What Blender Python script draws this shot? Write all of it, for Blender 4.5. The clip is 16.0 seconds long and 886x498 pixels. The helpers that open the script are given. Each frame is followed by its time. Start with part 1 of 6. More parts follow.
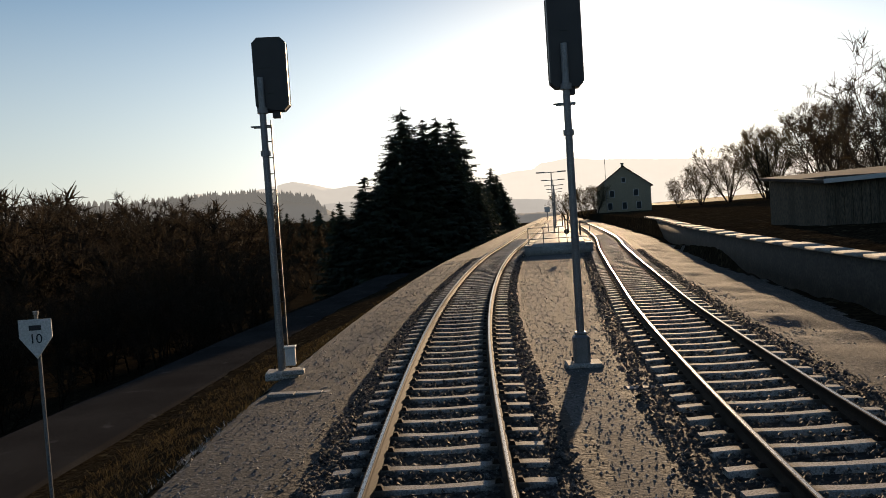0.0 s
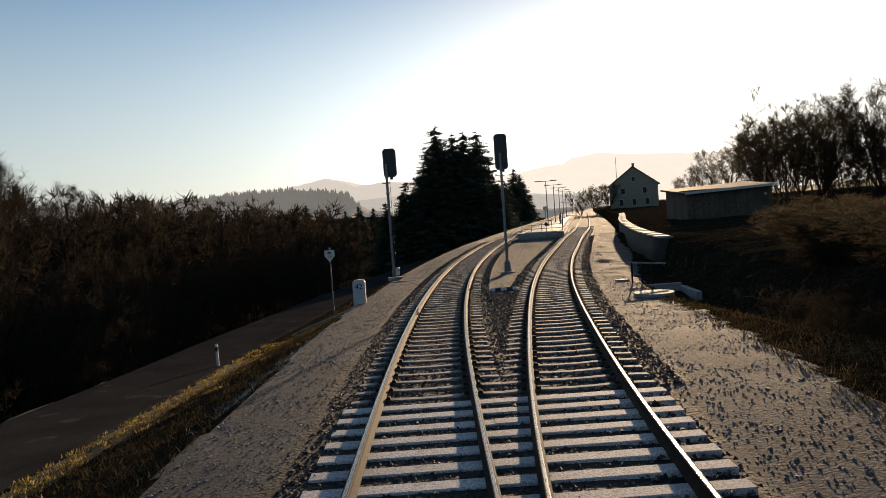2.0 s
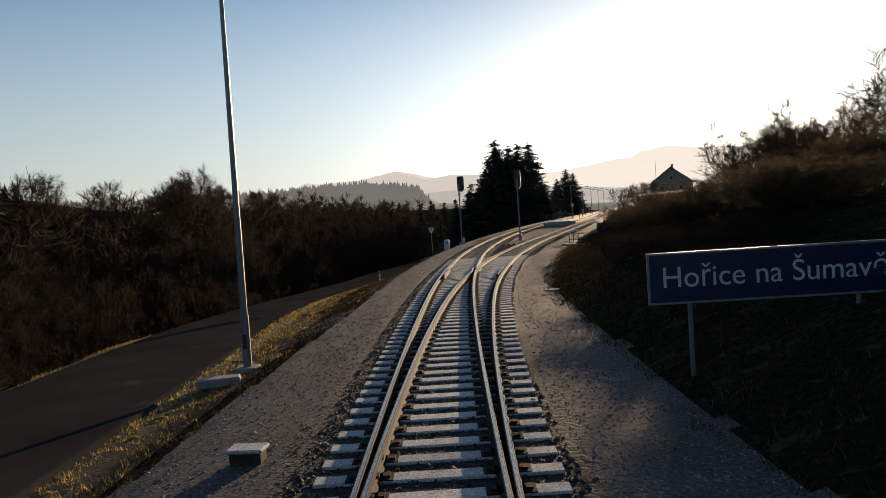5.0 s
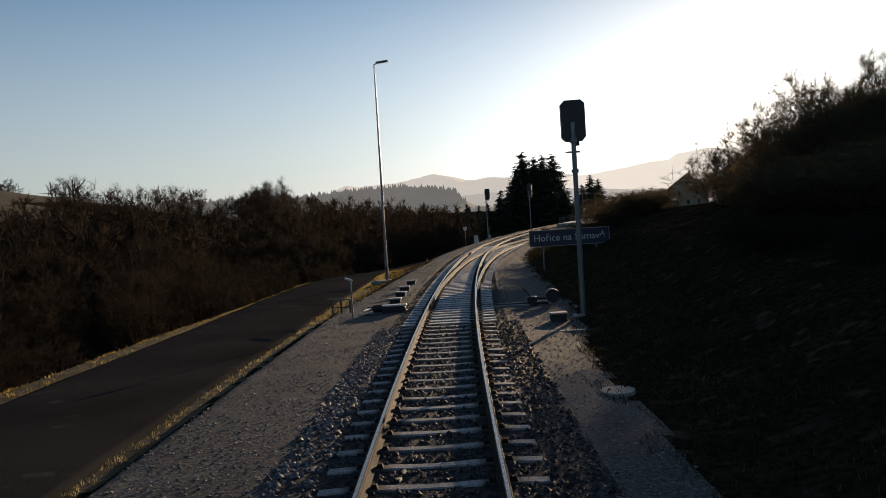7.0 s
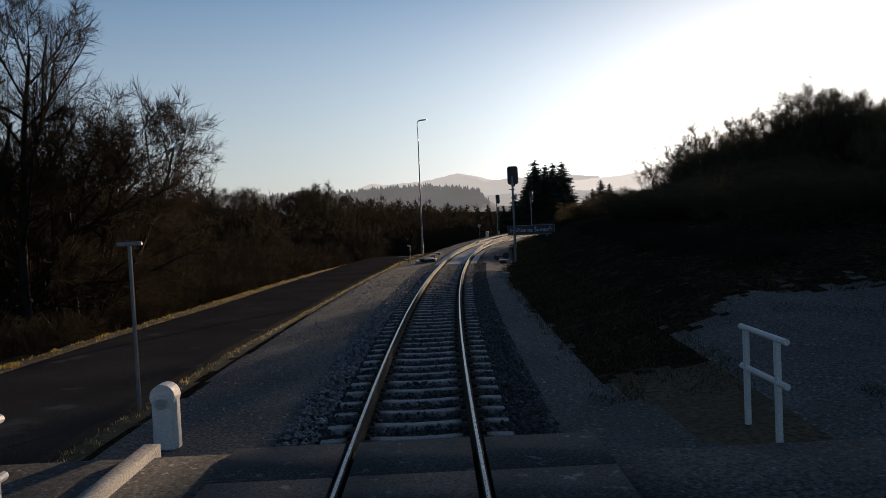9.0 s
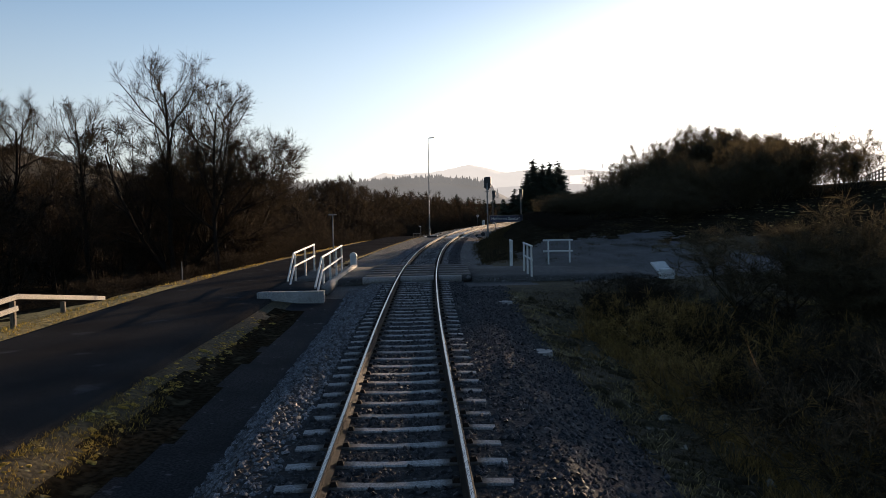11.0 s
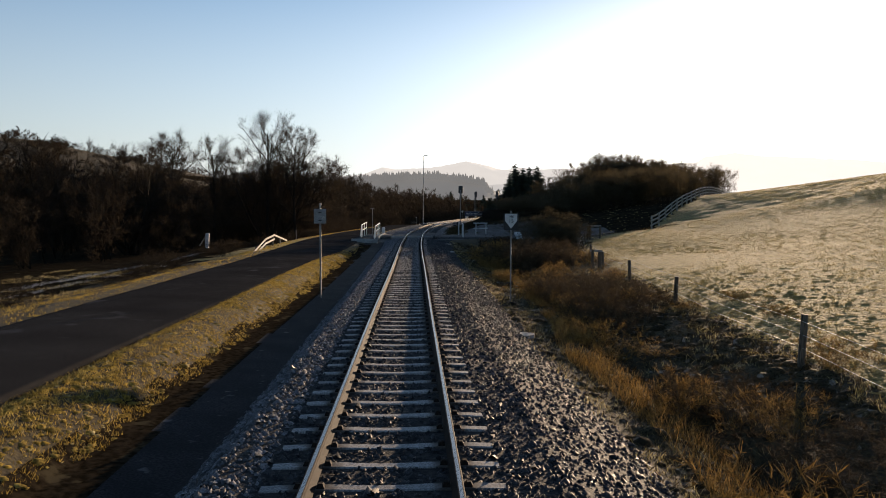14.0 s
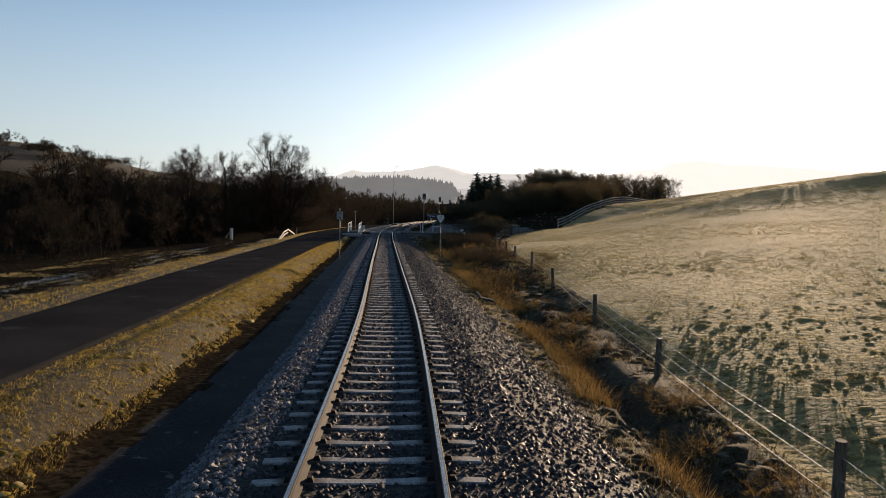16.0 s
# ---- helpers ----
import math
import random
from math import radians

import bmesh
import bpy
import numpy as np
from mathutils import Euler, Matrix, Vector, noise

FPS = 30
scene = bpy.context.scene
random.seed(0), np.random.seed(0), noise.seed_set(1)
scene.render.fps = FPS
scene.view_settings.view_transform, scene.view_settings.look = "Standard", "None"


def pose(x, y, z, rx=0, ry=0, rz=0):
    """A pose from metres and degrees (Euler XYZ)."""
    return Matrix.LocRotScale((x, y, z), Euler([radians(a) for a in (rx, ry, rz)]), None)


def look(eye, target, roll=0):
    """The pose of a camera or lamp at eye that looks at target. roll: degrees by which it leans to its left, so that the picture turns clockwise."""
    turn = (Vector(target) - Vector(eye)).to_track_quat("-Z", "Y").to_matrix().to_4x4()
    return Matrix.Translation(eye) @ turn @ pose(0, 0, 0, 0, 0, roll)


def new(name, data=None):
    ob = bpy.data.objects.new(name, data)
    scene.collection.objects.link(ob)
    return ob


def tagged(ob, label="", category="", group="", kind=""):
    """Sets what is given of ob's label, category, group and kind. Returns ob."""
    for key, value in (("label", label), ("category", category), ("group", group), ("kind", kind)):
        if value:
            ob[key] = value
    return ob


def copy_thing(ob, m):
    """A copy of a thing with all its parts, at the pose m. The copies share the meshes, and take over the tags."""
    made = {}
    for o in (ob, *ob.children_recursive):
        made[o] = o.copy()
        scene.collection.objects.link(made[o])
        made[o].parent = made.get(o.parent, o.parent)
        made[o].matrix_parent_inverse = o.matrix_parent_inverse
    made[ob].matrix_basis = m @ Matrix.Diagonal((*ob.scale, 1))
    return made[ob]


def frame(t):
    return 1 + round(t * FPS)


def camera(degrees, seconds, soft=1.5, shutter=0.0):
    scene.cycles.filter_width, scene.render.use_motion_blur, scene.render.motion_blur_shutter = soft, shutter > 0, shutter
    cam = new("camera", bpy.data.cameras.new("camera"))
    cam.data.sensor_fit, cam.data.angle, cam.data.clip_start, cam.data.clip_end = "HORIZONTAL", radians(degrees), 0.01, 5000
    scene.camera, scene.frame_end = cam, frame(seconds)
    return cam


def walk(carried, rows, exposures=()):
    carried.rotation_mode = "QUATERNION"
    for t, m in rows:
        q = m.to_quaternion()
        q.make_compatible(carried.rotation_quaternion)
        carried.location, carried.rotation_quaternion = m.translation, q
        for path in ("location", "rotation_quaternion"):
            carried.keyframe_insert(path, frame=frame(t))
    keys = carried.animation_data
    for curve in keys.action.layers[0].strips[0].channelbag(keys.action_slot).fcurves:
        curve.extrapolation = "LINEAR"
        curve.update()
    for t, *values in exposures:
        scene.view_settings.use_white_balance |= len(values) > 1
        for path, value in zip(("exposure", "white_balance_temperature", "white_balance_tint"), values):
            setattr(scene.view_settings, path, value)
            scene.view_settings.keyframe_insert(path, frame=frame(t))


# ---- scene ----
cam = camera(60.59, 16.0, soft=0.8)
# seconds, place of the eye, yaw, pitch, roll
PATH = [
    (0.0, 0.000, 0.000, 2.655, -1.39, -2.38, 3.79),
    (0.5, -0.057, -5.987, 2.692, -0.84, -2.43, 3.89),
    (1.0, 0.000, -11.951, 2.740, -0.37, -2.64, 3.54),
    (1.5, 0.144, -17.935, 2.794, 0.74, -2.54, 3.95),
    (2.0, 0.357, -23.954, 2.845, 0.97, -2.57, 4.14),
    (2.5, 0.641, -29.991, 2.889, 2.75, -2.86, 3.43),
    (3.0, 1.023, -36.035, 2.924, 3.14, -2.87, 3.76),
    (3.5, 1.502, -42.096, 2.950, 4.17, -3.09, 3.19),
    (4.0, 2.031, -48.199, 2.970, 4.79, -3.02, 4.31),
    (4.5, 2.624, -54.357, 2.993, 5.44, -2.91, 4.05),
    (5.0, 3.293, -60.583, 3.021, 6.09, -2.80, 3.79),
    (5.5, 4.044, -66.881, 3.053, 6.74, -2.69, 3.53),
    (6.0, 4.874, -73.250, 3.087, 7.39, -2.59, 3.27),
    (6.5, 5.788, -79.684, 3.121, 8.04, -2.48, 3.01),
    (7.0, 6.800, -86.162, 3.155, 8.87, -2.46, 3.77),
    (7.5, 7.895, -92.664, 3.185, 9.41, -2.37, 3.51),
    (8.0, 9.074, -99.181, 3.205, 10.18, -2.26, 2.96),
    (8.5, 10.344, -105.717, 3.211, 10.49, -2.28, 3.02),
    (9.0, 11.714, -112.274, 3.202, 10.69, -2.45, 2.67),
    (9.5, 13.177, -118.851, 3.188, 10.90, -2.63, 2.31),
    (10.0, 14.708, -125.445, 3.184, 11.10, -2.80, 1.96),
    (10.5, 16.270, -132.054, 3.201, 11.30, -2.97, 1.61),
    (11.0, 17.843, -138.667, 3.245, 11.50, -3.14, 1.25),
    (11.5, 19.423, -145.270, 3.310, 11.76, -3.31, 0.91),
    (12.0, 20.991, -151.858, 3.388, 11.20, -3.34, 0.67),
    (12.5, 22.551, -158.421, 3.463, 11.79, -3.67, 1.21),
    (13.0, 24.110, -164.945, 3.530, 11.67, -3.79, 0.80),
    (13.5, 25.672, -171.409, 3.583, 11.68, -3.77, 0.40),
    (14.0, 27.213, -177.820, 3.631, 11.32, -3.50, -0.08),
    (14.5, 28.724, -184.195, 3.680, 11.35, -3.47, -0.38),
    (15.0, 30.188, -190.552, 3.733, 10.55, -3.33, -0.46),
    (15.5, 31.574, -196.902, 3.796, 9.92, -3.32, -0.63),
    (16.0, 32.867, -203.251, 3.876, 9.04, -3.24, -0.72),
]
walk(cam, [(t, pose(x, y, z, 90 + pitch, roll, yaw)) for t, x, y, z, yaw, pitch, roll in PATH],
     exposures=((0.0, 0.48, 8200, 15), (4.0, 0.48, 8000, 15), (6.5, 0.28, 7800, 15), (7.5, 0.25, 7600, 16), (8.5, 0.1, 7400, 17), (11.0, 0.78, 7600, 18), (13.0, 0.72, 7500, 16), (16.0, 0.62, 7400, 16)))

# ---- light ----
SUN_AZ, SUN_EL = radians(14.5), radians(7.5)
world = bpy.data.worlds.new("winter_sky")
world.use_nodes = True
scene.world = world
_wn, _wl = world.node_tree.nodes, world.node_tree.links
sky = _wn.new("ShaderNodeTexSky")
sky.sky_type = "NISHITA"
sky.sun_disc = False
sky.sun_elevation, sky.sun_rotation = SUN_EL, SUN_AZ
sky.altitude, sky.air_density, sky.dust_density, sky.ozone_density = 600, 1.0, 0.5, 3.0
_wn["Background"].inputs["Strength"].default_value = 0.125
# winter haze: the sky pales towards the horizon, and more so around the sun
def _node(kind, op, *vals):
    q = _wn.new(kind)
    if op:
        q.operation = op
    for sock, val in zip(q.inputs, vals):
        if hasattr(val, "is_output"):
            _wl.new(val, sock)
        elif val is not None:
            sock.default_value = val
    return q


_tc = _wn.new("ShaderNodeTexCoord")
_up = _node("ShaderNodeSeparateXYZ", None, _tc.outputs["Generated"]).outputs[2]
_to_sun = (math.sin(SUN_AZ) * math.cos(SUN_EL), math.cos(SUN_AZ) * math.cos(SUN_EL), math.sin(SUN_EL))
_cos = _node("ShaderNodeMath", "MAXIMUM", _node("ShaderNodeVectorMath", "DOT_PRODUCT", _tc.outputs["Generated"], _to_sun).outputs["Value"], 0.0).outputs[0]
_lobe = _node("ShaderNodeMath", "MULTIPLY", _node("ShaderNodeMath", "POWER", _cos, 14.0).outputs[0], 1.6).outputs[0]
_wide = _node("ShaderNodeMath", "MULTIPLY_ADD", _cos, 0.66, 0.30).outputs[0]
_gain = _node("ShaderNodeMath", "ADD", _lobe, _wide).outputs[0]
_veil = _node("ShaderNodeVectorMath", "SCALE", (4.2, 5.0, 5.95)).outputs[0]
_wl.new(_gain, _veil.node.inputs["Scale"])
_mr, _mx = _wn.new("ShaderNodeMapRange"), _wn.new("ShaderNodeMix")
_wl.new(_up, _mr.inputs[0])
_mr.inputs[1].default_value, _mr.inputs[2].default_value, _mr.inputs[3].default_value, _mr.inputs[4].default_value = 0.0, 0.28, 0.85, 0.0
_mx.data_type = "RGBA"
_wl.new(_mr.outputs[0], _mx.inputs[0])
_wl.new(sky.outputs[0], _mx.inputs[6])
_wl.new(_veil, _mx.inputs[7])
_wl.new(_mx.outputs[2], _wn["Background"].inputs["Color"])
sun = new("sun", bpy.data.lights.new("sun", "SUN"))
sun.data.energy, sun.data.angle, sun.data.color = 5.0, radians(0.53), (1.0, 0.80, 0.58)
sun.matrix_world = look((0, 0, 50), (-math.sin(SUN_AZ) * math.cos(SUN_EL), -math.cos(SUN_AZ) * math.cos(SUN_EL), 50 - math.sin(SUN_EL)))


# ---- materials ----
def surface(name, colours, scale=4.0, rough=0.8, bump=0.0, fine=40.0, metal=0.0, spots=None, spot_scale=1.0, spot_cut=0.55, spec=0.5, stretch=(1, 1, 1), island=0.0, thin=0.0, deep=0.45):
    """A rough natural surface: two colours in broad patches, fine grain, optional spots, optional bump."""
    m = bpy.data.materials.new(name)
    m.use_nodes = True
    n, l = m.node_tree.nodes, m.node_tree.links
    b = n["Principled BSDF"]
    tc, mp = n.new("ShaderNodeTexCoord"), n.new("ShaderNodeMapping")
    mp.inputs["Scale"].default_value = stretch
    l.new(tc.outputs["Object"], mp.inputs["Vector"])

    def noise_node(s, detail=5.0):
        q = n.new("ShaderNodeTexNoise")
        q.inputs["Scale"].default_value, q.inputs["Detail"].default_value = s, detail
        l.new(mp.outputs[0], q.inputs["Vector"])
        return q

    def mix(fac, a, c):
        q = n.new("ShaderNodeMix")
        q.data_type = "RGBA"
        for sock, val in ((q.inputs[0], fac), (q.inputs[6], a), (q.inputs[7], c)):
            if isinstance(val, (float, int)):
                sock.default_value = val
            elif isinstance(val, tuple):
                sock.default_value = (*val, 1.0)
            else:
                l.new(val, sock)
        return q.outputs[2]

    def ramp(sock, lo, hi):
        q = n.new("ShaderNodeMapRange")
        q.inputs[1].default_value, q.inputs[2].default_value = lo, hi
        l.new(sock, q.inputs[0])
        return q.outputs[0]

    broad, grain = noise_node(scale), noise_node(fine, 6.0)
    col = mix(ramp(broad.outputs["Fac"], 0.35, 0.65), colours[0], colours[1])
    dark = tuple(deep * c for c in colours[0])
    col = mix(ramp(grain.outputs["Fac"], 0.62, 0.36), col, dark)
    if spots:
        col = mix(ramp(noise_node(spot_scale, 4.0).outputs["Fac"], spot_cut, spot_cut + 0.08), col, spots)
    if island:
        geo = n.new("ShaderNodeNewGeometry")
        oi = n.new("ShaderNodeObjectInfo")
        add = n.new("ShaderNodeMath")
        add.operation = "ADD"
        l.new(geo.outputs["Random Per Island"], add.inputs[0])
        l.new(oi.outputs["Random"], add.inputs[1])
        fr = n.new("ShaderNodeMath")
        fr.operation = "FRACT"
        l.new(add.outputs[0], fr.inputs[0])
        hsv = n.new("ShaderNodeHueSaturation")
        l.new(ramp(fr.outputs[0], 0.0, 1.0), hsv.inputs["Value"])
        hsv.inputs["Value"].default_value = 1.0
        sc = n.new("ShaderNodeMapRange")
        sc.inputs[3].default_value, sc.inputs[4].default_value = 1.0 - island, 1.0 + island
        l.new(fr.outputs[0], sc.inputs[0])
        l.new(sc.outputs[0], hsv.inputs["Value"])
        l.new(col, hsv.inputs["Color"])
        col = hsv.outputs[0]
    l.new(col, b.inputs["Base Color"])
    rr = n.new("ShaderNodeMapRange")
    rr.inputs[3].default_value, rr.inputs[4].default_value = max(0.05, rough - 0.12), min(1.0, rough + 0.1)
    l.new(grain.outputs["Fac"], rr.inputs[0])
    l.new(rr.outputs[0], b.inputs["Roughness"])
    b.inputs["Metallic"].default_value = metal
    b.inputs["Specular IOR Level"].default_value = spec
    if bump:
        bp = n.new("ShaderNodeBump")
        bp.inputs["Strength"].default_value, bp.inputs["Distance"].default_value = min(1.0, bump * 10), bump
        l.new(grain.outputs["Fac"], bp.inputs["Height"])
        l.new(bp.outputs[0], b.inputs["Normal"])
    if thin:
        tr, ms = n.new("ShaderNodeBsdfTranslucent"), n.new("ShaderNodeMixShader")
        l.new(col, tr.inputs["Color"])
        ms.inputs[0].default_value = thin
        out = n["Material Output"]
        l.new(b.outputs[0], ms.inputs[1])
        l.new(tr.outputs[0], ms.inputs[2])
        l.new(ms.outputs[0], out.inputs["Surface"])
    return m


SOIL = surface("leaf_litter", ((0.022, 0.017, 0.011), (0.04, 0.03, 0.019)), 0.7, 0.95, 0.03, 9.0, spots=(0.055, 0.045, 0.027), spot_scale=2.5, spot_cut=0.6, spec=0.0)
GRAVEL = surface("frosted_gravel", ((0.07, 0.068, 0.064), (0.125, 0.122, 0.117)), 0.5, 0.95, 0.035, 20.0, spots=(0.17, 0.17, 0.172), spot_scale=16.0, spot_cut=0.6, spec=0.15)
BALLAST = surface("ballast_bed", ((0.017, 0.016, 0.015), (0.032, 0.031, 0.029)), 1.0, 0.9, 0.05, 14.0, spec=0.3)
FIELD = surface("frosted_pasture", ((0.25, 0.19, 0.062), (0.35, 0.28, 0.115)), 0.35, 0.95, 0.12, 6.0, spots=(0.20, 0.15, 0.06), spot_scale=1.6, spot_cut=0.66, spec=0.2, deep=0.5)
VERGE = surface("winter_verge_grass", ((0.052, 0.039, 0.018), (0.09, 0.068, 0.03)), 1.2, 0.95, 0.05, 12.0, spots=(0.08, 0.065, 0.035), spot_scale=3.0, spot_cut=0.62, spec=0.2)
CESS = surface("dark_cess_path", ((0.022, 0.022, 0.024), (0.04, 0.04, 0.042)), 0.8, 0.75, 0.01, 30.0, spots=(0.09, 0.09, 0.092), spot_scale=4.0, spot_cut=0.66, spec=0.02)
ASPHALT = surface("worn_asphalt", ((0.034, 0.032, 0.031), (0.053, 0.051, 0.049)), 0.4, 0.95, 0.006, 60.0, spots=(0.055, 0.055, 0.055), spot_scale=0.9, spot_cut=0.64, spec=0.0)
CONCRETE = surface("weathered_concrete", ((0.30, 0.29, 0.27), (0.42, 0.41, 0.38)), 1.5, 0.85, 0.004, 40.0, spots=(0.18, 0.17, 0.15), spot_scale=5.0, spot_cut=0.62, island=0.12)
SLEEPER = surface("frosted_sleeper_concrete", ((0.255, 0.246, 0.234), (0.323, 0.315, 0.302)), 2.5, 0.8, 0.003, 45.0, spots=(0.20, 0.17, 0.14), spot_scale=6.0, spot_cut=0.66, island=0.15)
OLDSTONE = surface("dark_old_masonry", ((0.032, 0.028, 0.022), (0.06, 0.053, 0.043)), 2.0, 0.9, 0.01, 12.0)
def railside_stain(name, colours):
    """Sleeper concrete with brown brake dust and rust in two bands under the rails."""
    m = surface(name, colours, 2.5, 0.85, 0.003, 45.0, spots=(0.16, 0.13, 0.10), spot_scale=6.0, spot_cut=0.66, island=0.15)
    n, l = m.node_tree.nodes, m.node_tree.links
    b = n["Principled BSDF"]
    col = b.inputs["Base Color"].links[0].from_socket
    tc, sep, nz = n.new("ShaderNodeTexCoord"), n.new("ShaderNodeSeparateXYZ"), n.new("ShaderNodeTexNoise")
    nz.inputs["Scale"].default_value = 9.0
    l.new(tc.outputs["Object"], sep.inputs[0])
    l.new(tc.outputs["Object"], nz.inputs["Vector"])

    def calc(op, a, c=None):
        q = n.new("ShaderNodeMath")
        q.operation = op
        for s, val in zip(q.inputs, (a, c)):
            if isinstance(val, float):
                s.default_value = val
            elif val is not None:
                l.new(val, s)
        return q.outputs[0]

    off = calc("ABSOLUTE", calc("SUBTRACT", calc("ABSOLUTE", sep.outputs[0]), 0.76))
    off = calc("ADD", off, calc("MULTIPLY", calc("SUBTRACT", nz.outputs["Fac"], 0.5), 0.22))
    mr, mx = n.new("ShaderNodeMapRange"), n.new("ShaderNodeMix")
    mr.inputs[1].default_value, mr.inputs[2].default_value, mr.inputs[3].default_value, mr.inputs[4].default_value = 0.17, 0.30, 0.9, 0.0
    l.new(off, mr.inputs[0])
    mx.data_type = "RGBA"
    l.new(mr.outputs[0], mx.inputs[0])
    l.new(col, mx.inputs[6])
    mx.inputs[7].default_value = (0.05, 0.034, 0.022, 1)
    l.new(mx.outputs[2], b.inputs["Base Color"])
    return m


TIE = railside_stain("stained_sleeper_concrete", ((0.281, 0.272, 0.259), (0.365, 0.357, 0.344)))
FROSTED = surface("thickly_frosted_concrete", ((0.50, 0.495, 0.49), (0.62, 0.615, 0.61)), 2.5, 0.85, 0.003, 45.0, spots=(0.24, 0.22, 0.20), spot_scale=7.0, spot_cut=0.64, island=0.15)
STONE = surface("ballast_stone", ((0.023, 0.023, 0.024), (0.061, 0.062, 0.064)), 9.0, 0.68, 0.0, 60.0, island=0.85, spec=0.28)
FROSTSTONE = surface("frosted_ballast_stone", ((0.10, 0.104, 0.11), (0.21, 0.217, 0.228)), 9.0, 0.7, 0.0, 60.0, island=0.6, spec=0.4)
RUST = surface("rusted_steel", ((0.022, 0.014, 0.010), (0.038, 0.025, 0.017)), 8.0, 0.85, 0.002, 60.0, spec=0.15)
RAILTOP = surface("polished_rail_head", ((0.27, 0.268, 0.262), (0.36, 0.357, 0.35)), 6.0, 0.3, 0.0, 50.0, metal=1.0, stretch=(4, 0.2, 1))
GALV = surface("galvanised_steel", ((0.2, 0.205, 0.21), (0.28, 0.285, 0.29)), 5.0, 0.5, 0.0, 40.0, metal=0.6, deep=0.8)
DARKPAINT = surface("dark_grey_paint", ((0.028, 0.028, 0.03), (0.045, 0.045, 0.046)), 3.0, 0.55, 0.0, 50.0)
WHITE = surface("weathered_white_paint", ((0.54, 0.54, 0.52), (0.67, 0.67, 0.65)), 3.0, 0.6, 0.001, 40.0, spots=(0.5, 0.48, 0.43), spot_scale=6.0, spot_cut=0.7, deep=0.85)
BLACK = surface("black_paint", ((0.015, 0.015, 0.016), (0.025, 0.025, 0.026)), 4.0, 0.6, 0.0, 40.0)
BLUE = surface("blue_enamel", ((0.004, 0.014, 0.055), (0.007, 0.02, 0.072)), 2.0, 0.35, 0.0, 40.0)
PALESTONE = surface("frosted_stone", ((0.13, 0.129, 0.125), (0.30, 0.298, 0.292)), 9.0, 0.85, 0.0, 60.0, island=0.5, spec=0.3)
TURNSTONE = surface("fine_ballast_stone", ((0.045, 0.043, 0.04), (0.10, 0.097, 0.092)), 9.0, 0.85, 0.0, 60.0, island=0.8, spec=0.3)
BARK = surface("grey_brown_bark", ((0.022, 0.017, 0.013), (0.042, 0.033, 0.025)), 3.0, 0.9, 0.01, 25.0, island=0.2, spec=0.1)
TWIG = surface("winter_twigs", ((0.032, 0.025, 0.018), (0.06, 0.047, 0.033)), 2.0, 0.9, 0.0, 20.0, island=0.35, spec=0.05, thin=0.4)
# paler copy of TWIG: backlit haze over the bushes put into the colour
HAZYTWIG = surface("hazy_pale_twigs", ((0.085, 0.068, 0.04), (0.145, 0.118, 0.072)), 2.0, 0.9, 0.0, 20.0, island=0.3, spec=0.05, thin=0.5)
BRAMBLE = surface("brown_bramble_canes", ((0.075, 0.052, 0.03), (0.13, 0.095, 0.058)), 2.0, 0.9, 0.0, 20.0, island=0.4, spec=0.1, thin=0.25)
NEEDLE = surface("spruce_needles", ((0.018, 0.032, 0.016), (0.035, 0.055, 0.026)), 1.5, 0.75, 0.0, 20.0, island=0.4, thin=0.15)
WOOD = surface("weathered_wood", ((0.10, 0.075, 0.05), (0.17, 0.13, 0.09)), 2.0, 0.85, 0.004, 30.0, stretch=(1, 1, 0.15))
PALEWOOD = surface("bleached_wood", ((0.30, 0.28, 0.24), (0.40, 0.375, 0.325)), 2.0, 0.8, 0.003, 30.0, stretch=(0.3, 1, 1))
BLADE = surface("dry_grass", ((0.33, 0.23, 0.05), (0.47, 0.345, 0.105)), 0.8, 0.85, 0.0, 10.0, island=0.5, thin=0.5, spec=0.2)
FROSTBLADE = surface("frosted_grass", ((0.42, 0.33, 0.13), (0.58, 0.49, 0.27)), 0.5, 0.85, 0.0, 10.0, island=0.35, thin=0.45, spec=0.2)
LITTER = surface("brown_grass_litter", ((0.06, 0.043, 0.02), (0.115, 0.085, 0.04)), 0.8, 0.9, 0.0, 10.0, island=0.4, thin=0.3, spec=0.1)
# paler than FIELD: frost, and the lit tussock tops put into the colour
TURF = surface("frosted_turf", ((0.36, 0.275, 0.10), (0.5, 0.41, 0.20)), 3.0, 0.95, 0.03, 34.0, island=0.2, spec=0.1, deep=0.7, thin=0.4)
# low deep value: shadows between the clumps put into the grain colour
VERGETURF = surface("mossy_verge_turf", ((0.33, 0.225, 0.04), (0.47, 0.34, 0.095)), 2.0, 0.95, 0.03, 22.0, spots=(0.50, 0.41, 0.20), spot_scale=5.0, spot_cut=0.6, island=0.3, spec=0.1, deep=0.35, thin=0.35)
ROUGHTURF = surface("rough_winter_turf", ((0.06, 0.046, 0.024), (0.12, 0.095, 0.055)), 2.0, 0.95, 0.03, 22.0, spots=(0.27, 0.24, 0.19), spot_scale=4.0, spot_cut=0.6, island=0.4, spec=0.1, deep=0.5, thin=0.3)
REED = surface("rust_brown_stalks", ((0.25, 0.15, 0.045), (0.38, 0.24, 0.085)), 0.8, 0.85, 0.0, 10.0, island=0.4, thin=0.3, spec=0.2)
PANEL = surface("worn_rubber_panel", ((0.06, 0.06, 0.06), (0.095, 0.094, 0.092)), 1.2, 0.9, 0.004, 40.0, spots=(0.16, 0.16, 0.16), spot_scale=5.0, spot_cut=0.62, spec=0.2)
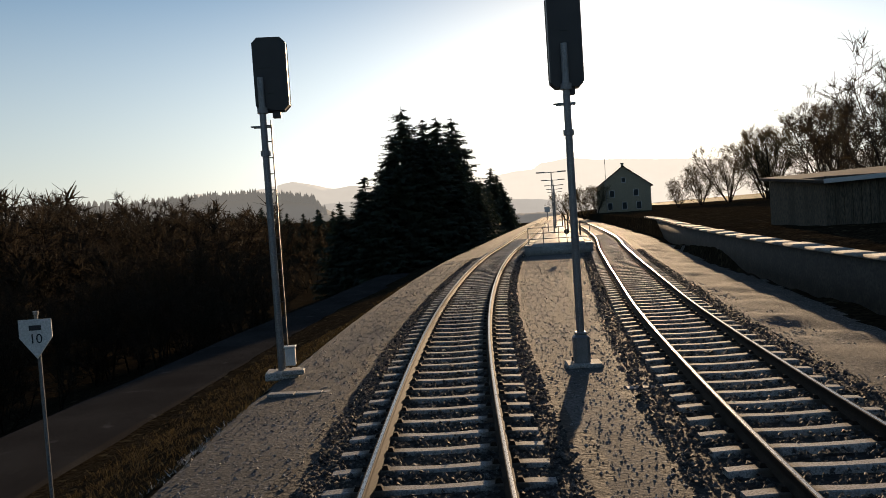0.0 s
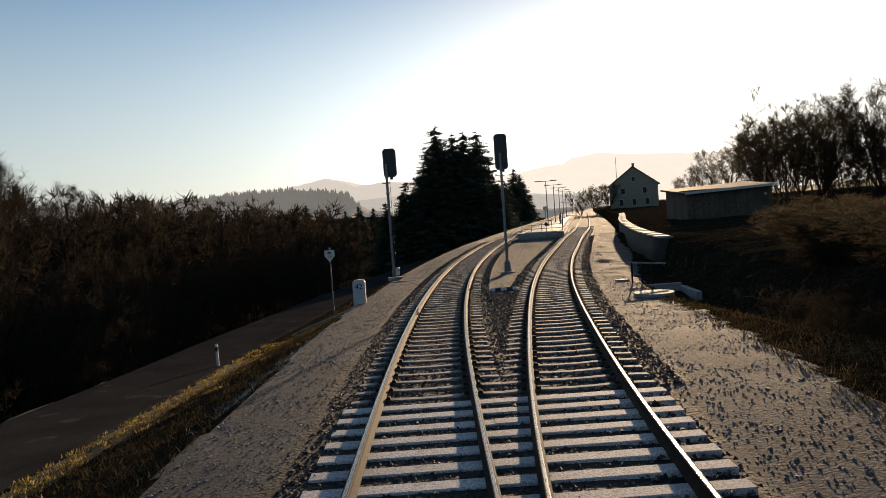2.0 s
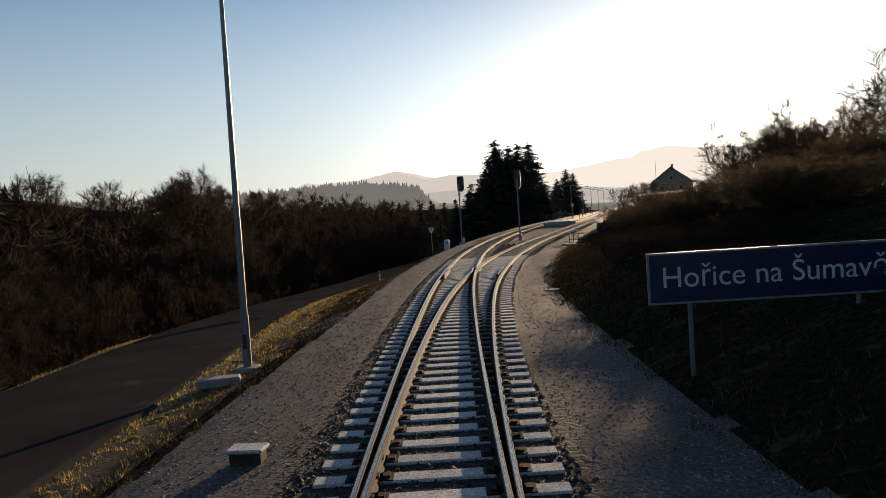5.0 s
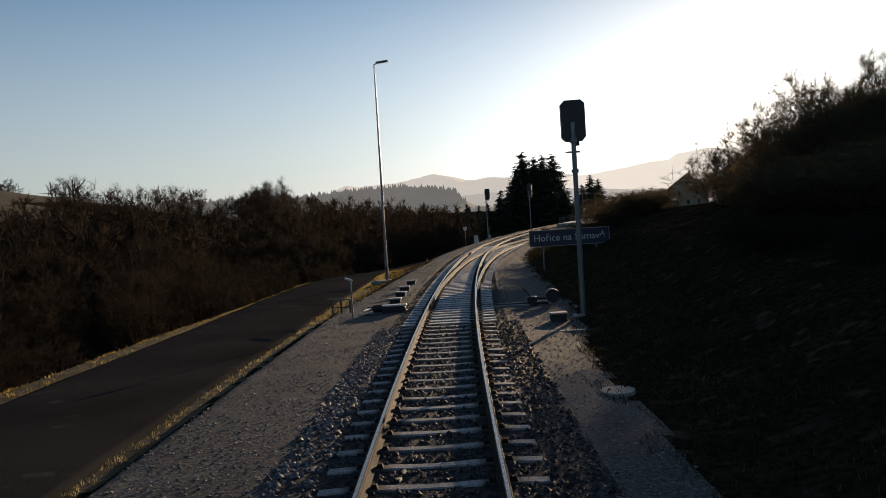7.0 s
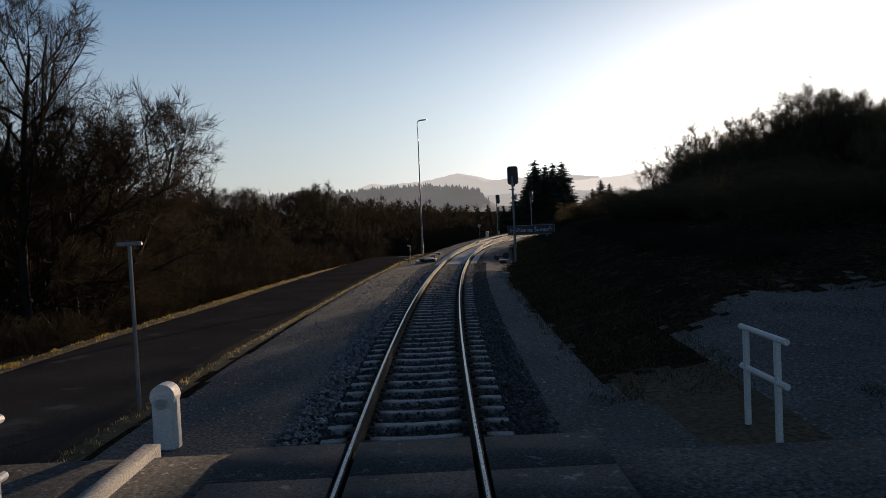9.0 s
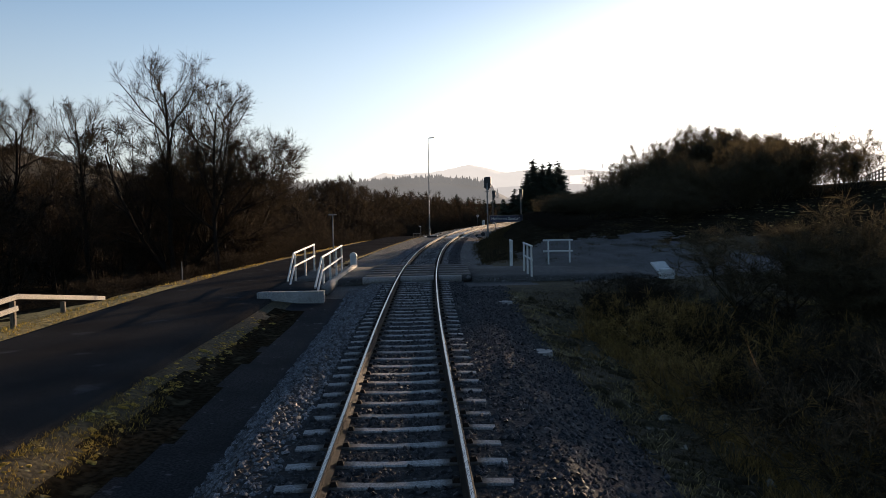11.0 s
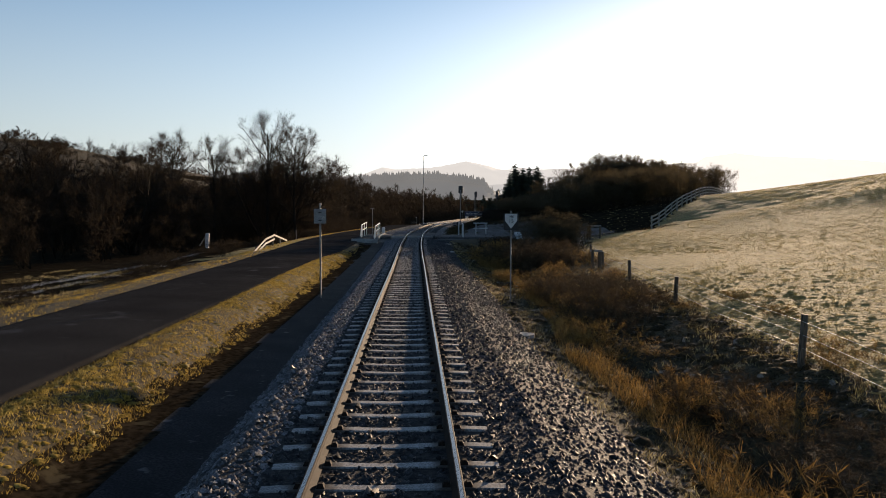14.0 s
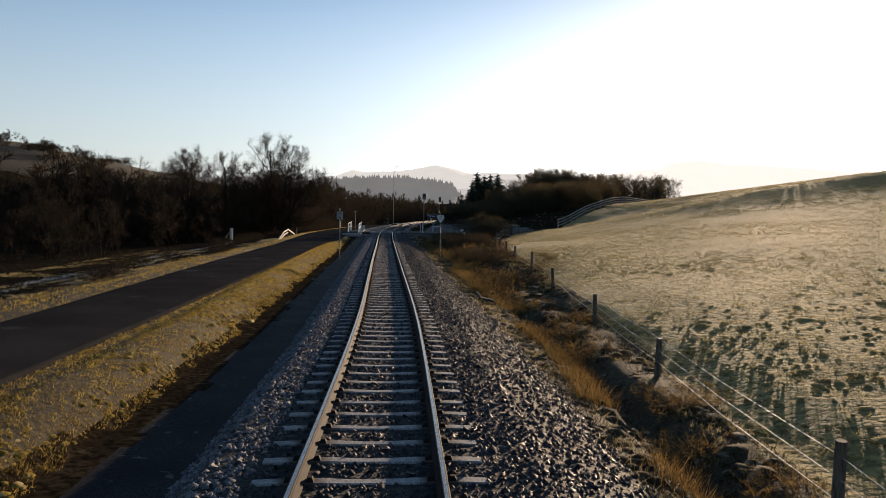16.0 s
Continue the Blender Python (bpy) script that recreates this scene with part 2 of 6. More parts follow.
RENDERWALL = surface("cream_render", ((0.36, 0.31, 0.22), (0.44, 0.38, 0.28)), 0.8, 0.9, 0.004, 25.0)
ROOFTILE = surface("dark_roof_tiles", ((0.06, 0.04, 0.03), (0.10, 0.065, 0.05)), 1.5, 0.85, 0.006, 20.0, stretch=(1, 1, 4))
PLATFORM = surface("frosted_paving", ((0.36, 0.35, 0.33), (0.46, 0.45, 0.43)), 0.9, 0.85, 0.003, 30.0)


# ---- mesh helpers ----
class Mesh:
    """Collects vertices, faces and material slots for one mesh."""

    def __init__(self):
        self.v, self.f, self.m = [], [], []

    def add(self, verts, faces, slot=0):
        k = len(self.v)
        self.v.extend(tuple(q) for q in verts)
        self.f.extend(tuple(i + k for i in q) for q in faces)
        self.m.extend([slot] * len(faces))
        return self

    def box(self, c, s, slot=0, turn=None, bevel=0.0):
        bm = bmesh.new()
        bmesh.ops.create_cube(bm, size=1.0)
        bmesh.ops.scale(bm, vec=s, verts=bm.verts)
        if bevel:
            bmesh.ops.bevel(bm, geom=bm.edges[:], offset=bevel, segments=1, affect="EDGES")
        mat = Matrix.Translation(c) @ (turn.to_4x4() if turn else Matrix())
        bm.verts.index_update()
        self.add([mat @ q.co for q in bm.verts], [[q.index for q in f.verts] for f in bm.faces], slot)
        bm.free()
        return self

    def tube(self, p, q, r0, r1=None, n=8, slot=0, caps=True):
        p, q = Vector(p), Vector(q)
        r1 = r0 if r1 is None else r1
        w = (q - p).normalized()
        a = w.orthogonal().normalized()
        b = w.cross(a)
        vs = [c + (a * math.cos(t) + b * math.sin(t)) * r for c, r in ((p, r0), (q, r1)) for t in [2 * math.pi * i / n for i in range(n)]]
        fs = [(i, (i + 1) % n, n + (i + 1) % n, n + i) for i in range(n)]
        if caps:
            fs += [tuple(range(n - 1, -1, -1)), tuple(range(n, 2 * n))]
        return self.add(vs, fs, slot)

    def prism(self, outline, depth, slot=0):
        """An outline in the xz plane, given thickness along y."""
        n = len(outline)
        vs = [(x, -depth / 2, z) for x, z in outline] + [(x, depth / 2, z) for x, z in outline]
        fs = [tuple(range(n)), tuple(range(2 * n - 1, n - 1, -1))] + [(i, n + i, n + (i + 1) % n, (i + 1) % n) for i in range(n)]
        return self.add(vs, fs, slot)

    def data(self, name, *materials, smooth=False):
        me = bpy.data.meshes.new(name)
        me.from_pydata(self.v, [], self.f)
        for q in materials:
            me.materials.append(q)
        if len(materials) > 1:
            me.polygons.foreach_set("material_index", np.array(self.m, dtype=np.int32))
        if smooth:
            me.polygons.foreach_set("use_smooth", np.ones(len(self.f), dtype=bool))
        me.update()
        return me


def array_mesh(name, verts, quads, *materials, slots=None, smooth=False):
    """A mesh from numpy arrays of vertices and of equal-sided faces."""
    me = bpy.data.meshes.new(name)
    k = quads.shape[1]
    me.vertices.add(len(verts))
    me.vertices.foreach_set("co", np.ascontiguousarray(verts, dtype=np.float32).ravel())
    me.loops.add(quads.size)
    me.loops.foreach_set("vertex_index", np.ascontiguousarray(quads, dtype=np.int32).ravel())
    me.polygons.add(len(quads))
    me.polygons.foreach_set("loop_start", np.arange(0, quads.size, k, dtype=np.int32))
    me.polygons.foreach_set("loop_total", np.full(len(quads), k, dtype=np.int32))
    for q in materials:
        me.materials.append(q)
    if slots is not None:
        me.polygons.foreach_set("material_index", np.ascontiguousarray(slots, dtype=np.int32))
    if smooth:
        me.polygons.foreach_set("use_smooth", np.ones(len(quads), dtype=bool))
    me.update()
    me.validate()
    return me


def part(name, mesh, material, parent, label="", smooth=False):
    """Links a Mesh (or mesh data) as one object under a thing or part."""
    mats = material if isinstance(material, tuple) else (material,)
    ob = new(name, mesh.data(name, *mats, smooth=smooth) if isinstance(mesh, Mesh) else mesh)
    ob.parent = parent
    return tagged(ob, label)


def thing(name, label, category, group="", kind="", at=None):
    ob = new(name)
    ob.empty_display_size = 0.3
    if at is not None:
        ob.matrix_basis = at
    return tagged(ob, label, category, group, kind)


# ---- the line of the track ----
CENTRE = [
    (-400, 78.0, -390.0, 3.6), (-300, 54.5, -294.0, 2.5), (-240, 40.0, -235.6, 1.7), (-205.3, 32.31, -202.04, 1.21), (-187.1, 28.43, -184.27, 1.03), (-174.0, 25.37, -171.48, 0.93), (-160.6, 22.25, -158.49, 0.81),
    (-147.1, 19.13, -145.34, 0.66), (-133.5, 15.97, -132.12, 0.55), (-119.9, 12.88, -118.92, 0.53), (-106.5, 10.04, -105.78, 0.54),
    (-93.2, 7.59, -92.72, 0.53), (-80.0, 5.49, -79.73, 0.47), (-67.1, 3.74, -66.92, 0.40), (-54.5, 2.32, -54.39, 0.34), (-42.2, 1.20, -42.12, 0.30),
    (-30.0, 0.34, -30.01, 0.23), (-18.0, -0.16, -17.94, 0.14), (-6.0, -0.36, -5.99, 0.04), (6.1, -0.12, 6.07, -0.02), (18.5, 0.65, 18.49, 0.0),
    (31.5, 2.10, 31.36, 0.10), (45.0, 4.18, 44.71, 0.24), (59.0, 6.84, 58.52, 0.36), (73.7, 9.45, 72.98, 0.40), (100, 14.05, 98.9, 0.40), (250, 39.5, 246.7, 0.0), (400, 64.5, 394.6, -0.5),
]
_C = np.array(CENTRE)
_U = np.arange(-400, 400.01, 0.5)


def _spline(us):
    i = np.clip(np.searchsorted(_C[:, 0], us, side="right") - 1, 0, len(_C) - 2)
    h = _C[i + 1, 0] - _C[i, 0]
    w = ((us - _C[i, 0]) / h)[:, None]
    t = np.gradient(_C[:, 1:], _C[:, 0], axis=0)
    p, q, a, b = _C[i, 1:], _C[i + 1, 1:], t[i] * h[:, None], t[i + 1] * h[:, None]
    return (2 * w**3 - 3 * w**2 + 1) * p + (w**3 - 2 * w**2 + w) * a + (-2 * w**3 + 3 * w**2) * q + (w**3 - w**2) * b


_P = _spline(_U)
_T = np.gradient(_P[:, :2], axis=0)
_T /= np.linalg.norm(_T, axis=1)[:, None]


def along(u, d, h):
    """World points from metres along the track, metres to its right and height over the rail top."""
    u, d, h = np.broadcast_arrays(np.asarray(u, float), np.asarray(d, float), np.asarray(h, float))
    x, y, z = (np.interp(u, _U, _P[:, i]) for i in range(3))
    tx, ty = np.interp(u, _U, _T[:, 0]), np.interp(u, _U, _T[:, 1])
    near = np.clip(d, -45, 45)
    far = d - near
    return np.stack([x + ty * near + 0.985 * far, y - tx * near - 0.17 * far, z + h], -1)


def heading(u):
    """Degrees about z by which the track's forward direction is turned from +y."""
    return math.degrees(-math.atan2(np.interp(u, _U, _T[:, 0]), np.interp(u, _U, _T[:, 1])))


def spot(u, d, h=None, turn=0.0, lean=(0.0, 0.0)):
    """The pose of a thing beside the track: its y axis looks forward along the track. h None: on the ground."""
    if h is None:
        h = float(ground_h(u, d))
    x, y, z = along(u, d, h)
    return pose(x, y, z, lean[0], lean[1], heading(u) + turn)


# cross-sections of the ground: metres along, then (metres right, height over rail top)
SECTIONS = [
    (-150, [(-700, 14), (-250, 7), (-120, 2), (-60, -1.2), (-30, -1.7), (-20, -1.35), (-14, -0.9), (-11, -0.36), (-9.9, -0.34), (-5.9, -0.36), (-5.4, -0.2), (-4.8, -0.3), (-4.15, -0.7), (-2.5, -0.78), (-1.8, -0.196), (1.9, -0.196), (3.4, -0.74), (4.2, -0.85), (6.3, -0.8), (7.5, -0.45), (10, -0.1), (17, 0.5), (30, 2.2), (45, 4.6), (60, 7.0), (80, 9.0), (130, 12), (300, 12), (700, 20)]),
    (-118, [(-700, 14), (-250, 7), (-120, 2), (-60, -1.5), (-30, -2.0), (-20, -1.4), (-14, -1.0), (-11, -0.36), (-9.9, -0.34), (-5.2, -0.34), (-4.6, -0.4), (-4.0, -0.6), (-2.6, -0.7), (-1.8, -0.196), (1.9, -0.196), (3.1, -0.7), (4.2, -1.0), (6.5, -1.6), (9, -1.3), (11, -0.4), (16, 0.2), (22, 0.9), (32, 2.9), (45, 5.8), (60, 8.3), (80, 10), (130, 12), (300, 9), (700, 20)]),
    (-112, [(-700, 14), (-250, 7), (-120, 2), (-60, -1.5), (-30, -2.2), (-20, -1.6), (-14, -1.0), (-11, -0.36), (-9.9, -0.34), (-5.2, -0.32), (-2.2, -0.28), (2.2, -0.28), (5, -0.3), (10, -0.28), (16, 0.0), (22, 0.8), (32, 2.8), (45, 5.6), (60, 8.0), (80, 10), (130, 12), (300, 9), (700, 20)]),
    (-108, [(-700, 14), (-250, 7), (-120, 2), (-60, -1.5), (-30, -2.2), (-20, -1.6), (-14, -1.0), (-11, -0.36), (-9.9, -0.34), (-5.2, -0.32), (-2.2, -0.28), (2.2, -0.28), (5, -0.3), (10, -0.28), (16, 0.0), (22, 0.8), (32, 2.8), (45, 5.6), (60, 8.0), (80, 10), (130, 12), (300, 9), (700, 20)]),
    (-92, [(-700, 14), (-250, 7), (-120, 2), (-60, -2.5), (-30, -3.0), (-20, -2.4), (-13, -1.0), (-10, -0.45), (-9.2, -0.44), (-4.9, -0.44), (-4.5, -0.42), (-4.1, -0.30), (-1.9, -0.196), (1.9, -0.196), (3.1, -0.3), (4.6, 0.1), (6.5, 0.9), (10, 1.4), (20, 1.8), (32, 3.2), (45, 5.4), (60, 7.5), (130, 11), (300, 9), (700, 20)]),
    (-62, [(-700, 14), (-250, 7), (-120, 1), (-60, -4), (-30, -4.5), (-20, -3.4), (-12, -1.4), (-9.8, -0.55), (-9.0, -0.54), (-4.9, -0.54), (-4.3, -0.5), (-4.0, -0.30), (-1.9, -0.196), (1.9, -0.196), (3.6, -0.28), (5.4, 0.3), (8, 1.6), (14, 2.8), (30, 4.0), (130, 8), (300, 9), (700, 20)]),
    (-35, [(-700, 14), (-250, 7), (-120, 0), (-60, -6), (-30, -6.5), (-18, -4.0), (-12.5, -1.3), (-11, -1.05), (-6.6, -1.02), (-5.6, -0.95), (-4.5, -0.72), (-3.3, -0.32), (-1.9, -0.196), (1.9, -0.196), (3.7, -0.28), (5.2, 0.2), (7.6, 1.2), (12, 2.4), (30, 3.4), (130, 8), (300, 9), (700, 20)]),
    (0, [(-700, 14), (-250, 7), (-120, -1), (-60, -8), (-30, -8), (-20, -5.2), (-15, -3.0), (-14, -2.75), (-9.8, -2.7), (-8.8, -2.6), (-6.0, -1.5), (-4.2, -0.9), (-3.5, -0.32), (-1.9, -0.196), (1.9, -0.196), (5.5, -0.28), (7.4, -0.32), (8.2, -1.0), (9.5, -1.0), (11, 0.4), (15, 1.6), (30, 2.6), (130, 8), (300, 9), (700, 20)]),
    (13, [(-700, 14), (-250, 7), (-120, -1), (-60, -8), (-30, -8), (-20, -5.5), (-15, -3.4), (-14, -3.15), (-10.0, -3.1), (-9, -3.0), (-6.0, -1.75), (-4.2, -0.95), (-3.45, -0.32), (-1.9, -0.23), (8.2, -0.28), (10.0, -0.3), (10.1, 0.95), (13, 1.05), (30, 1.8), (130, 7), (300, 9), (700, 20)]),
    (22, [(-700, 14), (-250, 7), (-120, -1), (-60, -8), (-30, -8), (-20, -5.6), (-15, -3.6), (-14, -3.4), (-10.2, -3.4), (-9, -3.2), (-6.0, -1.9), (-4.2, -1.0), (-3.4, -0.32), (-1.9, -0.25), (8.5, -0.28), (10.25, -0.3), (10.35, 0.98), (13, 1.05), (30, 1.4), (130, 6), (300, 9), (700, 20)]),
    (50, [(-700, 14), (-250, 7), (-120, -1), (-60, -8), (-30, -8), (-20, -5.6), (-15, -4.0), (-9, -3.2), (-6.0, -1.9), (-4.2, -1.0), (-3.4, -0.32), (-1.9, -0.25), (10.9, -0.28), (11.0, 0.97), (13, 0.95), (30, 0.9), (130, 5), (300, 9), (700, 20)]),
]
_SU = np.array([s[0] for s in SECTIONS], float)


def ground_h(u, d):
    """Height of the ground over the rail top."""
    u, d = np.broadcast_arrays(np.asarray(u, float), np.asarray(d, float))
    prof = np.stack([np.interp(d, [p[0] for p in s[1]], [p[1] for p in s[1]]) for s in SECTIONS])
    f = np.interp(u, _SU, np.arange(len(_SU)))
    i = np.clip(f.astype(int), 0, len(_SU) - 2)
    w = f - i
    a = np.take_along_axis(prof, i[None], 0)[0]
    b = np.take_along_axis(prof, (i + 1)[None], 0)[0]
    ditch = np.interp(u, [-206, -190, -170, -150, -130], [4.4, 4.7, 5.1, 5.6, 7.0])
    return a * (1 - w) + b * w - 0.4 * np.exp(-(((d - ditch) / 0.42) ** 2)) * np.clip((-118 - u) / 6, 0, 1)


def wobble(x, y, s, seed=0):
    """Cheap smooth noise on arrays, about -1 to 1."""
    x, y = x / s + seed * 7.3, y / s - seed * 3.1
    return (np.sin(1.7 * x + 1.3 * np.sin(2.1 * y + 0.7 * x)) + np.sin(2.3 * y + 1.7 * np.sin(1.1 * x - 1.9 * y)) + np.sin(3.9 * x + 2.7 * y) * 0.6) / 2.6


# road edges: metres along, right edge, left edge, height
ROAD = np.array([(-400, -6.5, -10.3, -0.3), (-195, -6.5, -10.0, -0.3), (-180, -6.3, -9.9, -0.3), (-160, -5.85, -9.9, -0.3), (-145, -5.7, -9.9, -0.3), (-135, -5.3, -9.8, -0.3), (-128, -4.9, -9.8, -0.29), (-112, -4.9, -9.8, -0.28), (-95, -5.0, -9.4, -0.38), (-84, -4.75, -8.9, -0.42),
                 (-62, -4.9, -8.9, -0.5), (-50, -5.5, -9.7, -0.66), (-40, -6.2, -10.5, -0.86), (-30, -7.3, -11.6, -1.25), (-20, -8.2, -12.5, -1.75), (-8, -9.1, -13.4, -2.35), (8, -10.0, -14.2, -2.98), (30, -11.0, -15.0, -3.5), (60, -12.5, -16.5, -4.0), (120, -16, -20, -4.6)])


def road_at(u):
    return tuple(np.interp(u, ROAD[:, 0], ROAD[:, i]) for i in (1, 2, 3))


# centre of the siding: metres along, metres right of the main track
SIDING = np.array([(-63.5, 0.0), (-55, 0.07), (-48, 0.22), (-40, 0.49), (-34.5, 0.75), (-29, 1.09), (-24.5, 1.44), (-20, 1.77), (-16, 2.04), (-13, 2.31), (-8, 2.83), (-4.5, 3.15), (1.7, 3.72), (8.5, 4.32), (12.5, 4.7), (15, 4.94), (19, 5.25), (26, 5.84), (32, 6.2), (40, 6.55), (54, 6.88), (68, 6.95), (91, 6.9), (150, 6.6), (400, 6.4)])


def siding_d(u):
    return np.interp(u, SIDING[:, 0], SIDING[:, 1])


# line of the pasture fence: metres along, metres right
FENCE = np.array([(-260, 1.5), (-214, 3.9), (-206, 4.6), (-198.5, 5.2), (-190.8, 5.8), (-183.6, 6.45), (-174.5, 7.2), (-166.2, 7.85), (-157.1, 8.5), (-150.0, 9.1), (-143.0, 9.75), (-136.5, 10.6), (-130.0, 11.3), (-123.0, 13.2), (-112, 17.0)])


def fence_d(u):
    return np.maximum(np.interp(u, FENCE[:, 0], FENCE[:, 1]), 4.4)


# ---- ground ----
def hill_at(x, y, d):
    return (27 + 1.5 * wobble(x, y, 30, 6)) * np.exp(-((x + 260) ** 2 + (y - 100) ** 2) / 20000) * np.clip((-d - 75) / 60, 0, 1)


def build_ground():
    us = np.concatenate([[-1600, -1200, -800, -600, -500], np.arange(-400, -240, 10), np.arange(-240, -216, 1.2), np.arange(-216, -104, 0.7), np.arange(-104, -20, 0.27), np.arange(-20, 50, 0.5), np.arange(50, 90, 1.5), np.arange(90, 400, 10), [400, 500, 600, 800, 1200, 1700, 2500]])
    ds = np.concatenate([[-2500, -1500, -1000, -700, -550, -450, -400, -350, -310, -280, -250, -225, -200, -180, -160, -145, -130, -110, -95, -75], np.arange(-60, -24, 3.0), np.arange(-24, -12, 1.0), np.arange(-12, 12, 0.16), np.arange(12, 40, 0.45), np.arange(40, 60, 1.2), [60, 66, 73, 80, 90, 100, 115, 130, 160, 200, 260, 350, 500, 700, 1000, 1500, 2500]])
    u, d = np.meshgrid(us, ds, indexing="ij")
    h = ground_h(u, d)
    p = along(np.clip(u, -400, 400), d, h)
    out = np.where(u > 400, u - 400, np.where(u < -400, u + 400, 0))
    p[..., 0] += out * 0.24
    p[..., 1] += out * 0.97
    x, y = p[..., 0], p[..., 1]
    rr, rl, rh = road_at(u)
    on_road = (d < rr + 0.15) & (d > rl - 0.15)
    near_track = (d > -2.0) & (d < np.maximum(siding_d(u) * (u > -60), 0) + 2.0)
    rough = 0.06 * wobble(x, y, 0.9) + 0.04 * wobble(x, y, 2.1, 1)
    field = (d > 6.5) & (u < -112)
    rough = np.where(field, 0.008 * wobble(x, y, 1.1, 4) + 0.04 * wobble(x, y, 12, 3), rough)
    calm = np.clip((np.abs(d - 0.5) - 3.5) / 4, 0, 1)
    calm = np.where(d < 0, np.clip((-d - 9.5) / 3, 0.12, 1), np.where(u > -115, np.clip((d - 4) / 4, 0.12, 1), np.clip((d - 3.4) / 2, 0.1, 1)))
    calm = np.where(near_track, 0.0, calm)
    calm = np.where((u < -124) & (d < -4.2) & (d > rr + 0.2), 0.3, calm)
    p[..., 2] += np.where(on_road, 0, rough * calm)
    p[..., 2] = np.where(on_road, np.minimum(p[..., 2], along(np.clip(u, -400, 400), d, rh)[..., 2] - 0.05), p[..., 2])
    hill = hill_at(x, y, d)
    p[..., 2] += hill
    nu, nd = u.shape
    idx = np.arange(nu * nd).reshape(nu, nd)
    quads = np.stack([idx[:-1, :-1], idx[:-1, 1:], idx[1:, 1:], idx[1:, :-1]], -1).reshape(-1, 4)[:, ::-1]
    uc, dc = 0.5 * (u[:-1, :-1] + u[1:, 1:]), 0.5 * (d[:-1, :-1] + d[1:, 1:])
    jag = 0.22 * wobble(uc, dc, 1.6, 5) + 0.12 * wobble(uc, dc, 0.5, 8)
    slot = np.zeros(uc.shape, int)
    edge_l = np.interp(uc, [-400, -118, -112, -95, -60, -36, 0, 60], [-2.4, -2.4, -4.5, -4.2, -4.1, -3.2, -3.5, -3.3]) + 0.4 * jag
    edge_r = np.interp(uc, [-400, -118, -112, -100, -90, -74, -62, -34, -28, -19, -5, 5, 12, 25, 50], [3.3, 2.8, 4.6, 3.1, 3.0, 2.9, 3.8, 3.6, 4.1, 5.2, 6.9, 7.5, 8.5, 10, 10.4]) + 0.5 * jag
    slot[(dc > edge_l) & (dc < edge_r)] = 1
    slot[(dc > -2.5) & (dc < 3.4) & (uc < -113)] = 2
    slot[(np.abs(dc) < 1.85 + 0.5 * jag)] = 2
    slot[(dc > 1.2) & (dc < siding_d(uc)) & (uc > -62) & (uc < 5.3 + 2 * jag)] = 2
    slot[(uc > -62) & (np.abs(dc - siding_d(uc)) < np.where(uc > -12, 1.85, 1.5) + 0.5 * jag)] = 2
    slot[(dc > fence_d(uc) + 0.4 + jag) & (uc < -112)] = 3
    slot[(dc > edge_r) & (dc < 18) & (uc < -100 + 4 * jag) & (uc > -114)] = 4
    slot[(dc > 60)] = 3
    slot[(dc > np.interp(uc, [-114, -112, -90, -20], [17, 21.5, 32, 55]) + 2 * jag) & (uc < 0)] = 3
    slot[(dc > 5) & (dc < 19 + 4 * jag) & (uc > -110.6 + 2 * jag) & (uc < -104.6 + 2 * jag)] = 1
    slot[(dc < -110) & (hill[:-1, :-1] + 2.5 * wobble(uc, dc, 40, 2) + 3 * wobble(uc, dc, 14, 3) > 13)] = 4
    slot[(dc <= -4.0) & (dc > np.interp(uc, ROAD[:, 0], ROAD[:, 2]) - np.interp(uc, [-150, -130, -118, -108], [5.5, 4.6, 3.4, 1.4]) + 3 * jag) & (uc < 60) & (dc < edge_l)] = 4
    slot[(dc > -15.5 + 4 * jag) & (dc < np.interp(uc, ROAD[:, 0], ROAD[:, 2]) - 0.3) & (uc > -127 + 4 * jag) & (uc < -109 + 6 * jag)] = 3
    slot[(uc > -58 + 4 * jag) & (dc > np.interp(uc, ROAD[:, 0], ROAD[:, 1]) + 1.8 + 2 * jag) & (dc < edge_l)] = 0
    slot[(uc > 9 + 4 * jag) & (dc < edge_l) & (dc > -40)] = 0
    slot[(uc > -62 + 6 * jag) & (uc < -45 + 6 * jag) & (dc > -12.6 + 2 * jag) & (dc < np.interp(uc, ROAD[:, 0], ROAD[:, 2]) - 0.7)] = 1
    slot[(dc >= 3.3) & (dc <= fence_d(uc) + 0.4 + jag) & (uc < -112)] = 4
    slot[(dc >= 6.0 + 2 * jag) & (dc < 8.8 + 3 * jag) & (uc < -113) & (uc > -134 + 6 * jag)] = 0
    slot[(dc > 5.0) & (dc < 13 + 6 * jag) & (uc > -104.6 + 2 * jag) & (uc < -97 + 10 * jag)] = 1
    slot[(dc > -4.1) & (dc < -2.4) & (uc < -114)] = 5
    slot[(dc > -4.4 + 0.5 * jag) & (dc < -3.55 + 0.6 * jag) & (uc < -116)] = 0
    slot[(uc > -104) & (uc < -58) & (dc > np.interp(uc, ROAD[:, 0], ROAD[:, 1]) + 0.45 + 0.4 * jag) & (dc < edge_l)] = 0
    me = array_mesh("ground", p.reshape(-1, 3), quads, SOIL, GRAVEL, BALLAST, FIELD, VERGE, CESS, slots=slot.ravel(), smooth=True)
    return tagged(new("ground", me), "frosted gravel, verge grass and pasture along a railway", "ground", kind="structure")


build_ground()


